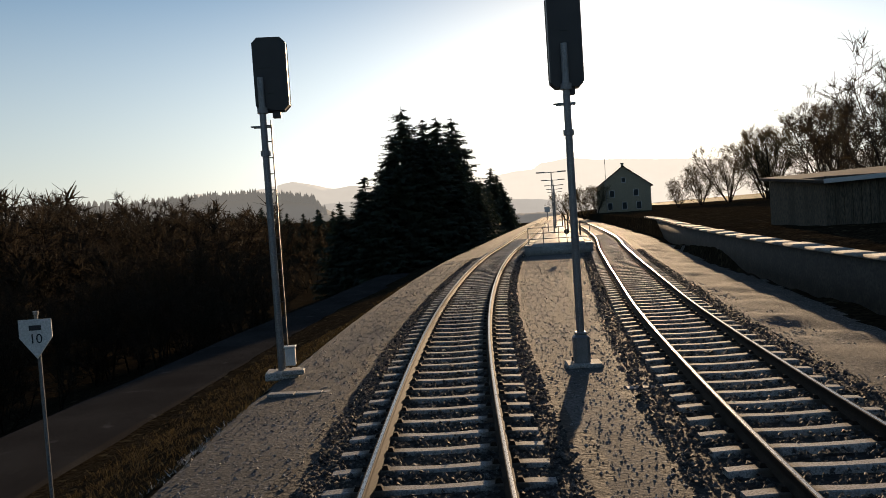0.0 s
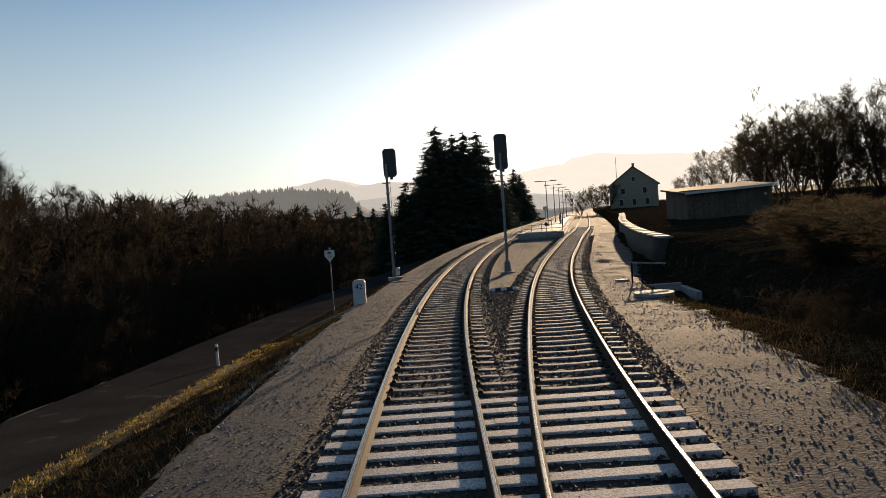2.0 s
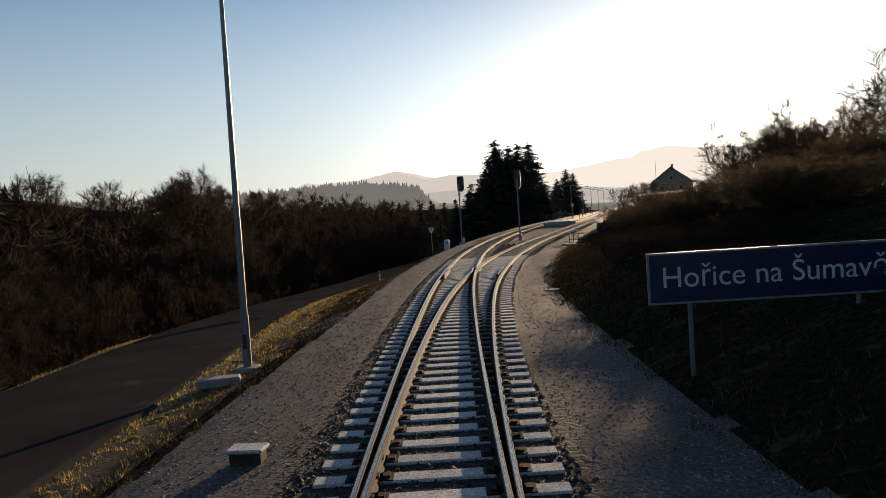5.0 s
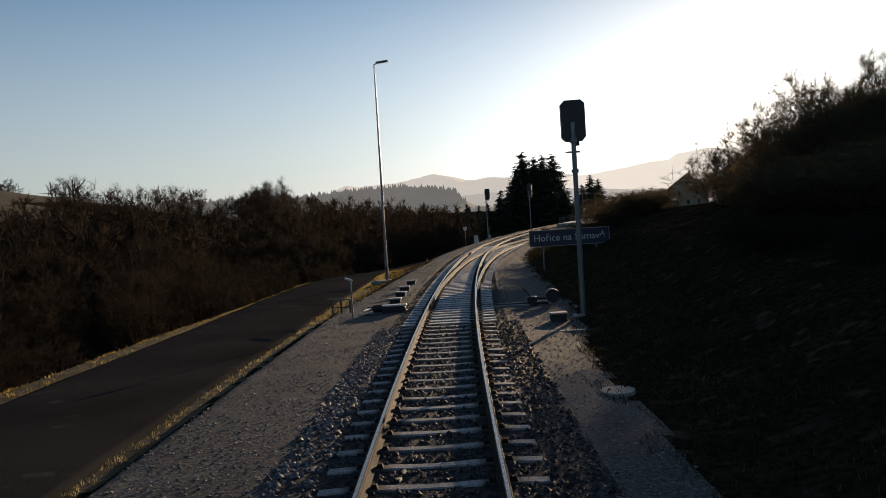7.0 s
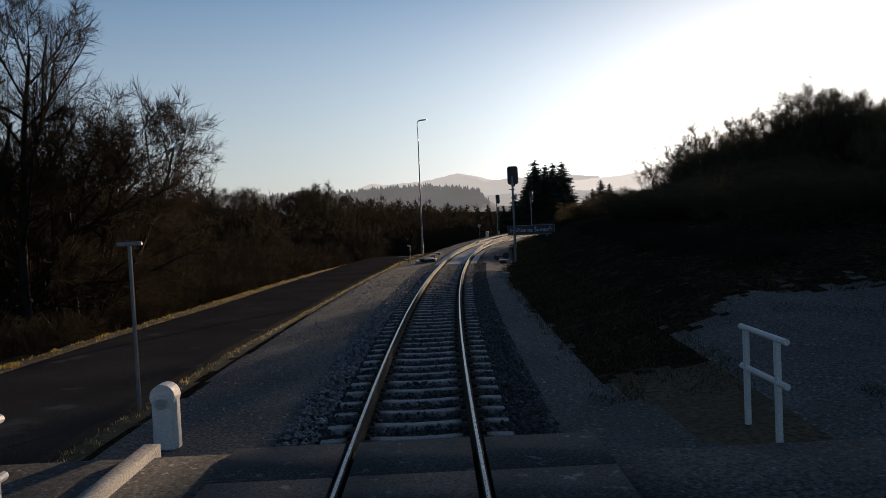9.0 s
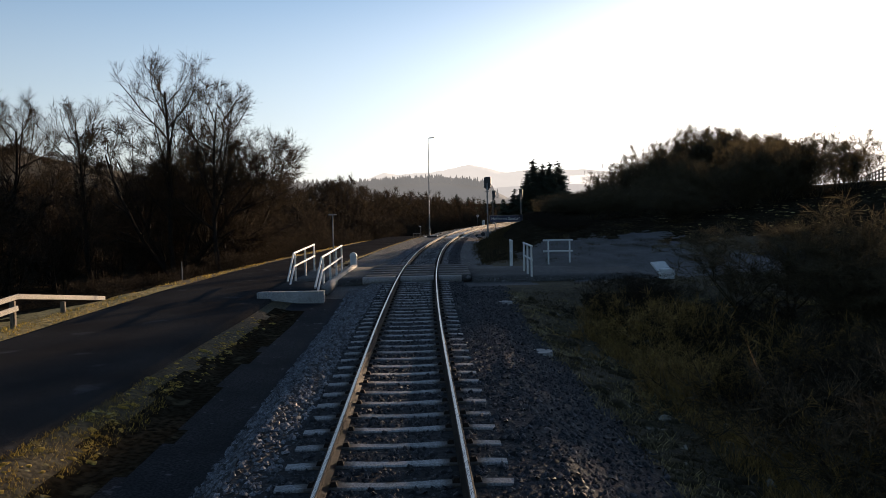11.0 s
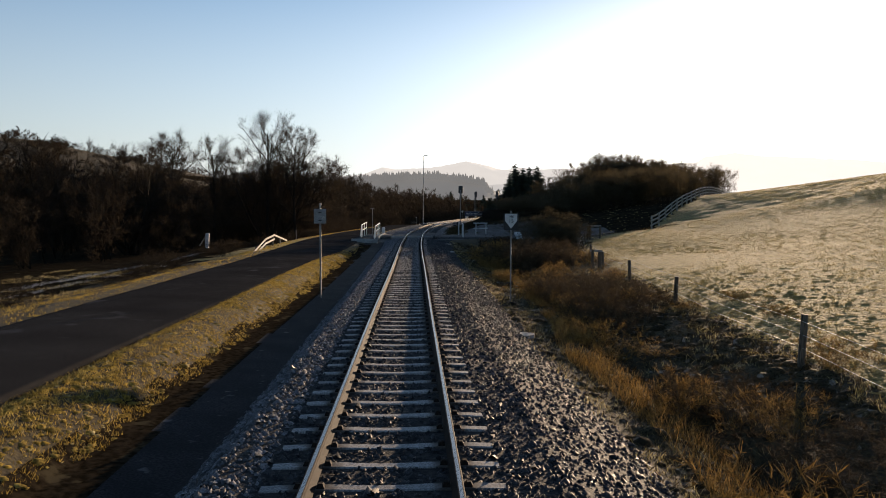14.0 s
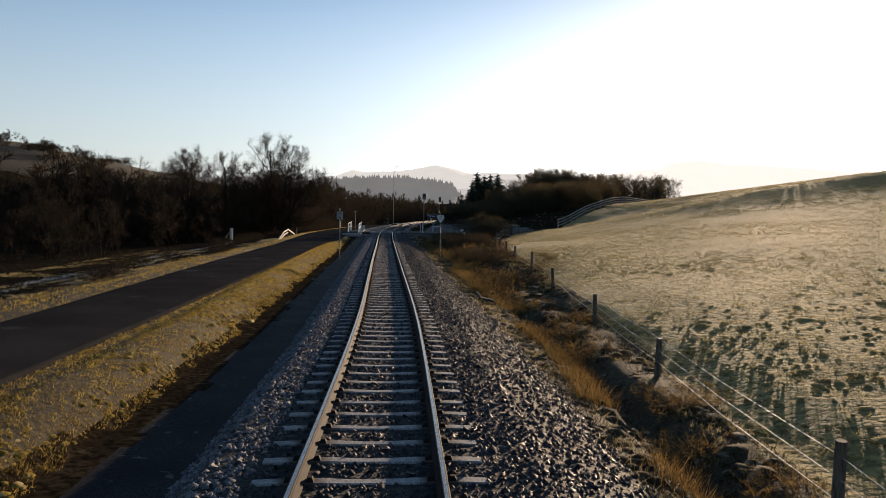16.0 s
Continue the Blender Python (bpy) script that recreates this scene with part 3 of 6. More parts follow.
def build_road():
    us = np.arange(-398, 118, 1.5)
    rr, rl, rh = road_at(us)
    m = Mesh()
    rows = []
    for k, fr in enumerate((-0.02, 0.0, 0.03, 0.25, 0.5, 0.75, 0.97, 1.0, 1.02)):
        d = rr + (rl - rr) * fr + 0.05 * wobble(us, us * 0 + k, 2.3, k) * (k in (1, 7))
        rows.append(along(us, d, rh + (0.03 if 0 < k < 8 else -0.12) + 0.05 * (1 - (2 * fr - 1) ** 2)))
    p = np.stack(rows, 1)
    nu, nd = p.shape[:2]
    idx = np.arange(nu * nd).reshape(nu, nd)
    quads = np.stack([idx[:-1, :-1], idx[1:, :-1], idx[1:, 1:], idx[:-1, 1:]], -1).reshape(-1, 4)[:, ::-1]
    tagged(new("road", array_mesh("road", p.reshape(-1, 3), quads[:, ::-1], ASPHALT, smooth=True)), "narrow dark asphalt lane beside the railway", "road", kind="structure")


build_road()


# ---- rails and sleepers ----
RAIL_PROFILE = [(-0.0675, -0.172), (-0.0675, -0.162), (-0.014, -0.140), (-0.010, -0.060), (-0.036, -0.036), (-0.036, -0.006), (-0.030, -0.0015), (-0.019, 0.0), (0.019, 0.0), (0.030, -0.0015), (0.036, -0.006), (0.036, -0.036), (0.010, -0.060), (0.014, -0.140), (0.0675, -0.162), (0.0675, -0.172)]


def rail(name, parent, us, offsets, lift=0.0, label="", taper=None):
    """A rail swept along the track at the given lateral offsets."""
    us, offsets = np.asarray(us, float), np.asarray(offsets, float)
    prof = np.array(RAIL_PROFILE)
    w = np.ones(len(us)) if taper is None else np.asarray(taper, float)
    d = offsets[:, None] + prof[None, :, 0] * w[:, None]
    p = along(np.repeat(us[:, None], len(prof), 1), d, np.repeat(prof[None, :, 1], len(us), 0) + lift)
    nu, nd = p.shape[:2]
    idx = np.arange(nu * nd).reshape(nu, nd)
    quads = np.stack([idx[:-1, :-1], idx[1:, :-1], idx[1:, 1:], idx[:-1, 1:]], -1).reshape(-1, 4)
    slots = np.tile(np.arange(nd - 1) == 7, nu - 1).astype(int)
    me = array_mesh(name, p.reshape(-1, 3), quads, RUST, RAILTOP, slots=slots)
    bm = bmesh.new()
    bm.from_mesh(me)
    bm.verts.ensure_lookup_table()
    bm.faces.new([bm.verts[i] for i in range(nd)])
    bm.faces.new([bm.verts[(nu - 1) * nd + i] for i in range(nd - 1, -1, -1)])
    bmesh.ops.recalc_face_normals(bm, faces=bm.faces)
    bm.to_mesh(me)
    bm.free()
    ob = new(name, me)
    ob.parent = parent
    return tagged(ob, label)


GAUGE = 0.7525


def sleeper_mesh(length=2.5, flat=False, seed=0):
    """A concrete sleeper with a dipped middle, chamfered sides and rail clips; flat for turnout bearers."""
    m = Mesh()
    n = 10
    rows = []
    for i in range(n + 1):
        x = -length / 2 + length * i / n
        a = abs(x)
        top = -0.165 if flat else (-0.165 - 0.012 * max(0.0, 1 - (a / 0.48) ** 2) - 0.012 * max(0.0, (a - 1.0) / 0.25))
        wt = 0.13 if flat else 0.066 + 0.014 * min(1.0, a / 0.6)
        rows.append([(x, -wt - 0.03, -0.32), (x, -wt - 0.006, top - 0.012), (x, -wt + 0.008, top), (x, wt - 0.008, top), (x, wt + 0.006, top - 0.012), (x, wt + 0.03, -0.32)])
    k = 6
    m.add([q for r in rows for q in r], [(i * k + j, i * k + j + 1, (i + 1) * k + j + 1, (i + 1) * k + j) for i in range(n) for j in range(k - 1)] + [tuple(range(k - 1, -1, -1)), tuple(n * k + j for j in range(k))])
    if not flat:
        for sx in (-1, 1):
            for off in (-0.115, 0.115):
                m.add([(sx * GAUGE + off + a * 0.045, b * 0.06, -0.17 + c * 0.05) for a, b, c in ((-1, -1, 0), (1, -1, 0), (1, 1, 0), (-1, 1, 0), (-0.5, -0.5, 1), (0.5, -0.5, 1), (0.5, 0.5, 1), (-0.5, 0.5, 1))], [(4, 5, 6, 7), (0, 1, 5, 4), (1, 2, 6, 5), (2, 3, 7, 6), (3, 0, 4, 7)], 1)
    return m.data("sleeper", FROSTED if flat else TIE, RUST)


def lay(parent, mesh, us, ds, length_scale=None, name="sleeper", seed=1):
    rnd = random.Random(seed)
    for i, (u, d) in enumerate(zip(us, ds)):
        ob = new(name, mesh)
        ob.parent = parent
        x, y, z = along(u, d, rnd.uniform(-0.008, 0.004))
        ob.matrix_basis = pose(x, y, z, 0, 0, heading(u) + rnd.uniform(-0.5, 0.5))
        if length_scale is not None:
            ob.scale = (length_scale[i], 1, 1)


open_track = tagged(thing("railway_track", "single track of worn rails on frosted concrete sleepers in ballast", "railway track"), kind="structure")
_us = np.arange(-300, 402, 1.0)
rail("rail", open_track, _us, np.full(len(_us), -GAUGE))
FROG = -24.6
_near_us = np.concatenate([np.arange(-300, FROG - 1, 1.0), [FROG - 0.7, FROG, FROG + 0.9, FROG + 1.6, FROG + 2.2]])
rail("rail", open_track, _near_us, GAUGE + np.interp(_near_us, [FROG - 0.7, FROG, FROG + 1.6, FROG + 2.2], [0.0, 0.06, 0.19, 0.25]), label="worn rail that ends in a flared wing")
_far_us = np.concatenate([[FROG + 0.15], np.arange(-24, 402, 1.0)])
rail("rail", open_track, _far_us, np.full(len(_far_us), GAUGE), taper=np.clip((_far_us - FROG) / 1.2, 0.3, 1))
SL = sleeper_mesh()
_su = np.arange(-252, -66.3, 0.675)
lay(open_track, SL, _su, 0 * _su)

turnout = tagged(thing("railway_turnout", "turnout with long flat frosted bearers and worn switch rails", "railway turnout"), kind="structure")
siding = tagged(thing("siding_track", "frosted siding track that leaves the turnout towards the platform", "railway track"), kind="structure")
_us = np.concatenate([np.arange(-62.5, -36, 0.5), np.arange(-36, 60, 0.5), np.arange(60, 402, 2.0)])
_sd = siding_d(_us)
_k = np.ones(17) / 17
_sd = np.concatenate([_sd[:8], np.convolve(_sd, _k, "valid"), _sd[-8:]])
_tip = np.clip((_us + 62.5) / 5, 0.15, 1)
_near = _us < FROG + 2.3
rail("switch_rail", siding, _us[_near], (_sd - GAUGE + 0.05 * (1 - np.clip((_us + 62.5) / 5, 0, 1)))[_near] - np.interp(_us[_near], [FROG - 0.7, FROG, FROG + 1.6, FROG + 2.2], [0.0, 0.07, 0.22, 0.30]), taper=_tip[_near])
_far = _us > FROG + 0.1
rail("rail", siding, _us[_far], (_sd - GAUGE)[_far], taper=np.clip((_us[_far] - FROG) / 1.2, 0.3, 1))
rail("rail", siding, _us, _sd + GAUGE)
_gu = np.arange(-27.5, -22, 0.5)
_fl = 0.035 * np.clip((np.abs(_gu + 24.9) - 1.9) / 0.6, 0, 1)
rail("guard_rail", turnout, _gu, -GAUGE + 0.13 + _fl, 0.01)
rail("guard_rail", turnout, np.arange(-28.6, -23, 0.5), np.interp(np.arange(-28.6, -23, 0.5), _us, _sd) + GAUGE - 0.13 - 0.035 * np.clip((np.abs(np.arange(-28.6, -23, 0.5) + 25.9) - 1.9) / 0.6, 0, 1), 0.01)
BEARER = sleeper_mesh(2.6, flat=True)
_bu = np.arange(-65.8, -12.2, 0.6)
_span = np.clip(np.interp(_bu, _us, _sd, left=0), 0, 3)
_joined = _bu < -21.0
lay(turnout, BEARER, _bu[_joined], 0.5 * _span[_joined], (2.6 + _span[_joined]) / 2.6, "bearer", 2)
lay(turnout, BEARER, _bu[~_joined], 0 * _bu[~_joined], None, "bearer", 3)
lay(siding, BEARER, _bu[~_joined], _span[~_joined], None, "bearer", 4)
_plate = Mesh().box((0, 0, -0.159), (0.40, 0.25, 0.014)).box((-0.13, 0, -0.142), (0.07, 0.12, 0.03)).box((0.13, 0, -0.142), (0.07, 0.12, 0.03)).data("baseplate", RUST)
for u, s in zip(_bu[_joined], _span[_joined]):
    for d in (-GAUGE, GAUGE) if s < 0.1 else (-GAUGE, s - GAUGE, GAUGE, s + GAUGE):
        ob = new("baseplate", _plate)
        ob.parent = turnout
        x, y, z = along(u, d, 0.0)
        ob.matrix_basis = pose(x, y, z, 0, 0, heading(u))
_su = np.arange(-11.8, 70, 0.66)
lay(turnout, SL, _su, 0 * _su, None, "sleeper", 5)
lay(siding, SL, _su, np.interp(_su, _us, _sd), None, "sleeper", 6)


# ---- loose stone ----
def scatter(name, label, points, size, material, seed, flat=0.6, category="ballast"):
    """Many small angular stones as one object."""
    r = np.random.RandomState(seed)
    n = len(points)
    base = np.array([(1, 0, -0.7), (0, 1, -0.7), (-1, 0, -0.7), (0, -1, -0.7), (0, 0, 0.9)], float)
    tris = np.array([(0, 1, 4), (1, 2, 4), (2, 3, 4), (3, 0, 4)])
    s = size * np.exp(r.normal(0, 0.3, n))
    v = base[None] * (1 + r.uniform(-0.35, 0.35, (n, 5, 3))) + r.uniform(-0.25, 0.25, (n, 5, 3))
    v[..., 2] *= flat
    a = r.uniform(0, 2 * np.pi, n)
    t = r.normal(0, 0.35, n)
    y, z = v[..., 1] * np.cos(t)[:, None] - v[..., 2] * np.sin(t)[:, None], v[..., 1] * np.sin(t)[:, None] + v[..., 2] * np.cos(t)[:, None]
    x = v[..., 0] * np.cos(a)[:, None] - y * np.sin(a)[:, None]
    y = v[..., 0] * np.sin(a)[:, None] + y * np.cos(a)[:, None]
    v = np.stack([x, y, z], -1) * s[:, None, None] + points[:, None]
    f = tris[None] + 5 * np.arange(n)[:, None, None]
    me = array_mesh(name, v.reshape(-1, 3), f.reshape(-1, 3), material)
    return tagged(new(name, me), label, category, kind="stuff")


def band(seed, n, u0, u1, d0, d1):
    r = np.random.RandomState(seed)
    return r.uniform(u0, u1, n), r.uniform(d0, d1, n)


def clear_of_track(u, d, pitch, start, centre, half=0.1):
    off = d - centre
    on_sleeper = (np.abs((u - start + pitch / 2) % pitch - pitch / 2) < half) & (np.abs(off) < 1.24)
    on_rail = np.abs(np.abs(off) - GAUGE) < 0.10
    return ~(on_sleeper | on_rail)


_u, _d = band(11, 185000, -214, -66, -2.5, 3.45)
_ok = clear_of_track(_u, _d, 0.675, -252, 0 * _u) & ((_u < -112) | (np.abs(_d) < 1.9)) & ~((_u > -111) & (_u < -103.5))
_u, _d = _u[_ok], _d[_ok]
_h = np.where(np.abs(_d) < 1.8, -0.182, ground_h(_u, _d) + 0.016)
_p = along(_u, _d, _h + np.random.RandomState(3).uniform(-0.02, 0.012, len(_u)))
scatter("ballast_stones", "grey angular ballast stones between the sleepers", _p[_d > -1.3], 0.034, STONE, 4)
scatter("ballast_stones", "white frosted ballast stones on the shoulder beside the path", _p[_d <= -1.3], 0.036, FROSTSTONE, 3)
_u, _d = band(12, 85000, -66, 46, -1.6, 1.6)
_ok = clear_of_track(_u, _d, 0.6, -65.8, 0 * _u, 0.14) | (_u > -12)
_ok &= (_u < -12) | clear_of_track(_u, _d, 0.66, -11.8, 0 * _u)
_ok &= ~((_u > -60) & (np.abs(_d - siding_d(_u) + GAUGE) < 0.1))
_u, _d = _u[_ok], _d[_ok]
scatter("ballast_stones", "small frosted ballast stones around turnout bearers", along(_u, _d, -0.188 + np.random.RandomState(5).uniform(-0.02, 0.012, len(_u))), 0.027, TURNSTONE, 6)
_u, _d = band(13, 105000, -40, 46, 1.5, 9.5)
_c = siding_d(_u)
_ok = (np.abs(_d - _c) < np.where(_u > -12, 1.7, 1.4)) & (_d > 1.3) & np.where(_u > -12, clear_of_track(_u, _d, 0.66, -11.8, _c), clear_of_track(_u, _d, 0.6, -65.8, _c, 0.14))
_u, _d = _u[_ok], _d[_ok]
scatter("ballast_stones", "small frosted ballast stones along the siding", along(_u, _d, -0.188 + np.random.RandomState(7).uniform(-0.02, 0.012, len(_u))), 0.027, TURNSTONE, 8)
_u, _d = band(15, 16000, -24, 5.2, 1.5, 2.9)
_ok = _d < siding_d(_u) - 1.3
scatter("ballast_stones", "dark ballast stones between main track and siding", along(_u[_ok], _d[_ok], ground_h(_u[_ok], _d[_ok]) + 0.012), 0.026, TURNSTONE, 16)
_u, _d = band(14, 130000, -102, 46, -4.2, 9.0)
_lo = np.interp(_u, [-102, -60, -36, 0, 20], [-4.2, -4.1, -3.1, -3.4, -3.2])
_hi = np.interp(_u, [-102, -74, -62, -34, -19, -5, 20], [3.0, 2.9, 3.7, 3.6, 5.2, 6.9, 8])
_ok = (_d > _lo) & (_d < _hi) & (np.abs(_d) > 1.7) & ~((_u > -62) & (_u < 5.2) & (_d > 1.2) & (_d < siding_d(_u))) & ~((_u > -62) & (np.abs(_d - siding_d(_u)) < 1.5))
_u, _d = _u[_ok], _d[_ok]
scatter("gravel_stones", "pale frosted gravel lying on the levelled ground", along(_u, _d, ground_h(_u, _d) + 0.008), 0.019, PALESTONE, 9, 0.5, category="gravel")


# ---- grass ----
def grass(name, label, points, height, material, seed, width=0.012, lean=0.6):
    """Blades as single tapered leaves, joined in one object."""
    r = np.random.RandomState(seed)
    n = len(points)
    a = r.uniform(0, 2 * np.pi, n)
    hh = height * r.uniform(0.5, 1.3, n)
    side = np.stack([np.cos(a), np.sin(a), 0 * a], -1) * (width * r.uniform(0.6, 1.4, n))[:, None]
    b = r.uniform(0, 2 * np.pi, n)
    tip = np.stack([np.cos(b) * lean * hh * r.uniform(0.2, 1.2, n), np.sin(b) * lean * hh * r.uniform(0.2, 1.2, n), hh], -1)
    v = np.stack([points - side, points + side, points + tip], 1)
    f = np.arange(3 * n).reshape(n, 3)
    return tagged(new(name, array_mesh(name, v.reshape(-1, 3), f, material)), label, "grass", kind="stuff")


def tufts(seed, n, per, u0, u1, d0, d1, spread=0.06):
    r = np.random.RandomState(seed)
    u, d = r.uniform(u0, u1, n), r.uniform(d0, d1, n)
    return np.repeat(u, per) + r.normal(0, spread, n * per), np.repeat(d, per) + r.normal(0, spread, n * per)


def on_ground(u, d, sink=0.02):
    return along(u, d, ground_h(u, d) - sink)


_u, _d = tufts(21, 15000, 10, -216, -126, -6.5, -4.05, 0.05)
_rr = road_at(_u)[0]
_ok = (_d < -4.1 + 0.25 * wobble(_u, _u, 1.1)) & (_d > _rr - 0.05)
grass("verge_grass", "short yellow winter grass with frost on the bank between lane and railway", on_ground(_u[_ok], _d[_ok]), 0.075, BLADE, 22, 0.007, 0.9)
_u, _d = tufts(20, 9000, 6, -216, -126, -6.5, -4.2, 0.05)
_ok = (_d < -4.2 + 0.25 * wobble(_u, _u, 1.1)) & (_d > road_at(_u)[0]) & (wobble(_u, _d, 0.35, 4) > 0.45)
grass("verge_grass", "pale frosted tufts on the bank between lane and railway", on_ground(_u[_ok], _d[_ok]), 0.06, FROSTBLADE, 19, 0.009, 1.0)
_u, _d = tufts(18, 9000, 5, -112, -38, -7.5, -4.3, 0.04)
_rr = road_at(_u)[0]
_ok = (_d > _rr + 0.02) & (_d < _rr + 0.34 + 0.12 * wobble(_u, _u, 0.9))
grass("lane_edge_grass", "thin frosted grass line along the near lane edge", on_ground(_u[_ok], _d[_ok]), 0.07, FROSTBLADE, 17, 0.009)
_u, _d = tufts(23, 19000, 5, -214, -20, -16.5, -8.5)
_rl = road_at(_u)[1]
_ok = (_d < _rl + 0.02) & (_d > _rl - np.interp(_u, [-150, -130, -118, -108], [5.0, 4.2, 3.0, 1.3]) + 0.5 * wobble(_u, _d, 1.7))
grass("lane_edge_grass", "thin strip of dry grass along the far lane edge", on_ground(_u[_ok], _d[_ok]), 0.09, BLADE, 24)
_u, _d = tufts(25, 11000, 5, -62, 14, -12.5, -3.3)
_rr = road_at(_u)[0]
_ok = (_d > _rr - 0.02) & (_d < np.interp(_u, [-60, -36, 0, 30], [-4.2, -3.6, -3.9, -3.8])) & ((_d < _rr + 1.7 + 0.4 * wobble(_u, _d, 1.3)) | (wobble(_u, _d, 1.1, 3) > 0.75))
grass("verge_grass", "dry brown grass on the slope between gravel and lane", on_ground(_u[_ok], _d[_ok]), 0.10, BLADE, 26)
_u, _d = tufts(38, 9000, 6, -58, 34, -10.5, -3.2, 0.08)
_ok = (_d > road_at(_u)[0] + 0.8) & (_d < np.interp(_u, [-60, -36, 0, 30], [-3.9, -3.2, -3.5, -3.3]))
grass("bank_grass", "dark matted grass and litter on the slope below the gravel", on_ground(_u[_ok], _d[_ok]), 0.13, LITTER, 39, 0.010, 1.0)
_u, _d = tufts(45, 1500, 8, -40, 12, -4.6, -3.0, 0.06)
_ok = (_d < np.interp(_u, [-40, -36, 0, 12], [-3.3, -3.1, -3.4, -3.3])) & (wobble(_u, _u * 0, 3.0, 5) > -0.1)
grass("bank_grass", "white frosted grass along the edge of the gravel", on_ground(_u[_ok], _d[_ok]), 0.08, FROSTED, 46, 0.009, 1.0)
_u, _d = tufts(54, 5000, 9, -205, -128, -24.0, -14.0, 0.12)
_ok = (_d < road_at(_u)[1] - 2.5) & (wobble(_u, _d, 2.2, 7) > 0.1)
grass("valley_grass", "frosted brown grass on the flat ground beyond the lane", on_ground(_u[_ok], _d[_ok]), 0.12, FROSTBLADE, 55, 0.010, 1.1)
_u, _d = tufts(49, 2600, 8, -175, -112, -20.5, -15.5, 0.10)
_ok = (np.abs(_d + 18.6 + 0.7 * np.sin(_u / 6)) < 0.35) | ((np.abs(_d + 16.6 + 0.4 * np.sin(_u / 4)) < 0.25) & (_u < -130))
# FROSTED white: frost, plus the missing sunlight put into the colour
grass("stream_grass", "frosted pale grass along the banks of the stream", on_ground(_u[_ok], _d[_ok]), 0.16, FROSTED, 50, 0.014, 1.0)
_u, _d = tufts(27, 30000, 7, -214, -113, 3.3, 14.0, 0.10)
_ok = _d < fence_d(_u) + 0.5
_u, _d = _u[_ok], _d[_ok]
grass("bank_grass", "tangled frosted grass in the hollow beside the ballast", on_ground(_u, _d, 0.03), 0.12, LITTER, 28, 0.007, 1.2)
_u, _d = tufts(52, 7500, 14, -214, -113, 3.3, 12.0, 0.11)
_ok = (_d < fence_d(_u) + 0.3) & ((wobble(_u, _d, 1.4, 6) > 0.15) | (_d < 3.9)) & ~((_d > 6.0) & (_d < 8.8) & (_u > -134))
grass("bank_grass", "pale frosted tufts of grass in the hollow beside the ballast", on_ground(_u[_ok], _d[_ok], 0.02), 0.12, FROSTBLADE, 53, 0.006, 1.2)
_u, _d = tufts(29, 5200, 24, -214, -115, 3.7, 7.0, 0.14)
_ok = np.abs(_d - (np.interp(_u, [-206, -170, -140, -120], [4.0, 4.5, 5.2, 5.4]) + 0.25 * np.sin(_u / 5) + 0.15 * np.sin(_u / 1.7))) < 0.45
_ok &= wobble(_u, _u * 0 + 2, 4.0, 3) > -0.45
grass("dry_reeds", "rust-brown dry stalks in the hollow beside the track", on_ground(_u[_ok], _d[_ok], 0.03), 0.34, REED, 30, 0.006, 0.75)
_u, _d = tufts(31, 26000, 7, -214, -112, 4.6, 34, 0.10)
_ok = _d > fence_d(_u)
_u, _d = _u[_ok], _d[_ok]
grass("pasture_grass", "short frosted pasture grass in tussocks", on_ground(_u, _d, 0.0), 0.055, FROSTBLADE, 32, 0.010, 1.2)
_u, _d = tufts(33, 9000, 6, -200, -80, 34, 80, 0.16)
grass("pasture_grass", "short frosted pasture grass on the rising field", on_ground(_u, _d, 0.0), 0.10, FROSTBLADE, 34, 0.03, 1.0)
_u, _d = tufts(36, 26000, 5, -102, 6, 2.4, 11.0, 0.10)
_e = np.interp(_u, [-100, -90, -74, -62, -34, -28, -19, -5, 5], [3.1, 3.0, 2.9, 3.8, 3.6, 4.1, 5.2, 6.9, 7.5])
_ok = (_d > _e - 0.25 + 0.3 * wobble(_u, _u, 0.8)) & (_d < _e + 2.2)
grass("bank_grass", "short dry grass and litter at the foot of the cutting bank", on_ground(_u[_ok], _d[_ok]), 0.13, LITTER, 37, 0.009, 0.9)


def tussocks(name, label, points, size, material, seed, squash=0.6):
    """Low rounded lumps of turf, joined in one object."""
    r = np.random.RandomState(seed)
    n = len(points)
    a = np.arange(6) * np.pi / 3
    ring = np.stack([np.cos(a), np.sin(a), 0 * a - 0.25], -1)
    base = np.concatenate([ring, ring[::1] * [0.62, 0.62, 0] + [0, 0, 0.55], [[0, 0, 0.8]]])
    i = np.arange(6)
    j = (i + 1) % 6
    tris = np.concatenate([np.stack([i, j, 6 + j], -1), np.stack([i, 6 + j, 6 + i], -1), np.stack([6 + i, 6 + j, 0 * i + 12], -1)])
    s = size * np.exp(r.normal(0, 0.35, n))
    v = base[None] * (1 + r.uniform(-0.3, 0.3, (n, 13, 3))) * np.stack([r.uniform(0.7, 1.4, n), r.uniform(0.7, 1.4, n), squash * r.uniform(0.6, 1.3, n)], -1)[:, None]
    t = r.uniform(0, 2 * np.pi, n)[:, None]
    v = np.stack([v[..., 0] * np.cos(t) - v[..., 1] * np.sin(t), v[..., 0] * np.sin(t) + v[..., 1] * np.cos(t), v[..., 2]], -1) * s[:, None, None] + points[:, None]
    f = tris[None] + 13 * np.arange(n)[:, None, None]
    return tagged(new(name, array_mesh(name, v.reshape(-1, 3), f.reshape(-1, 3), material, smooth=True)), label, "grass", kind="stuff")


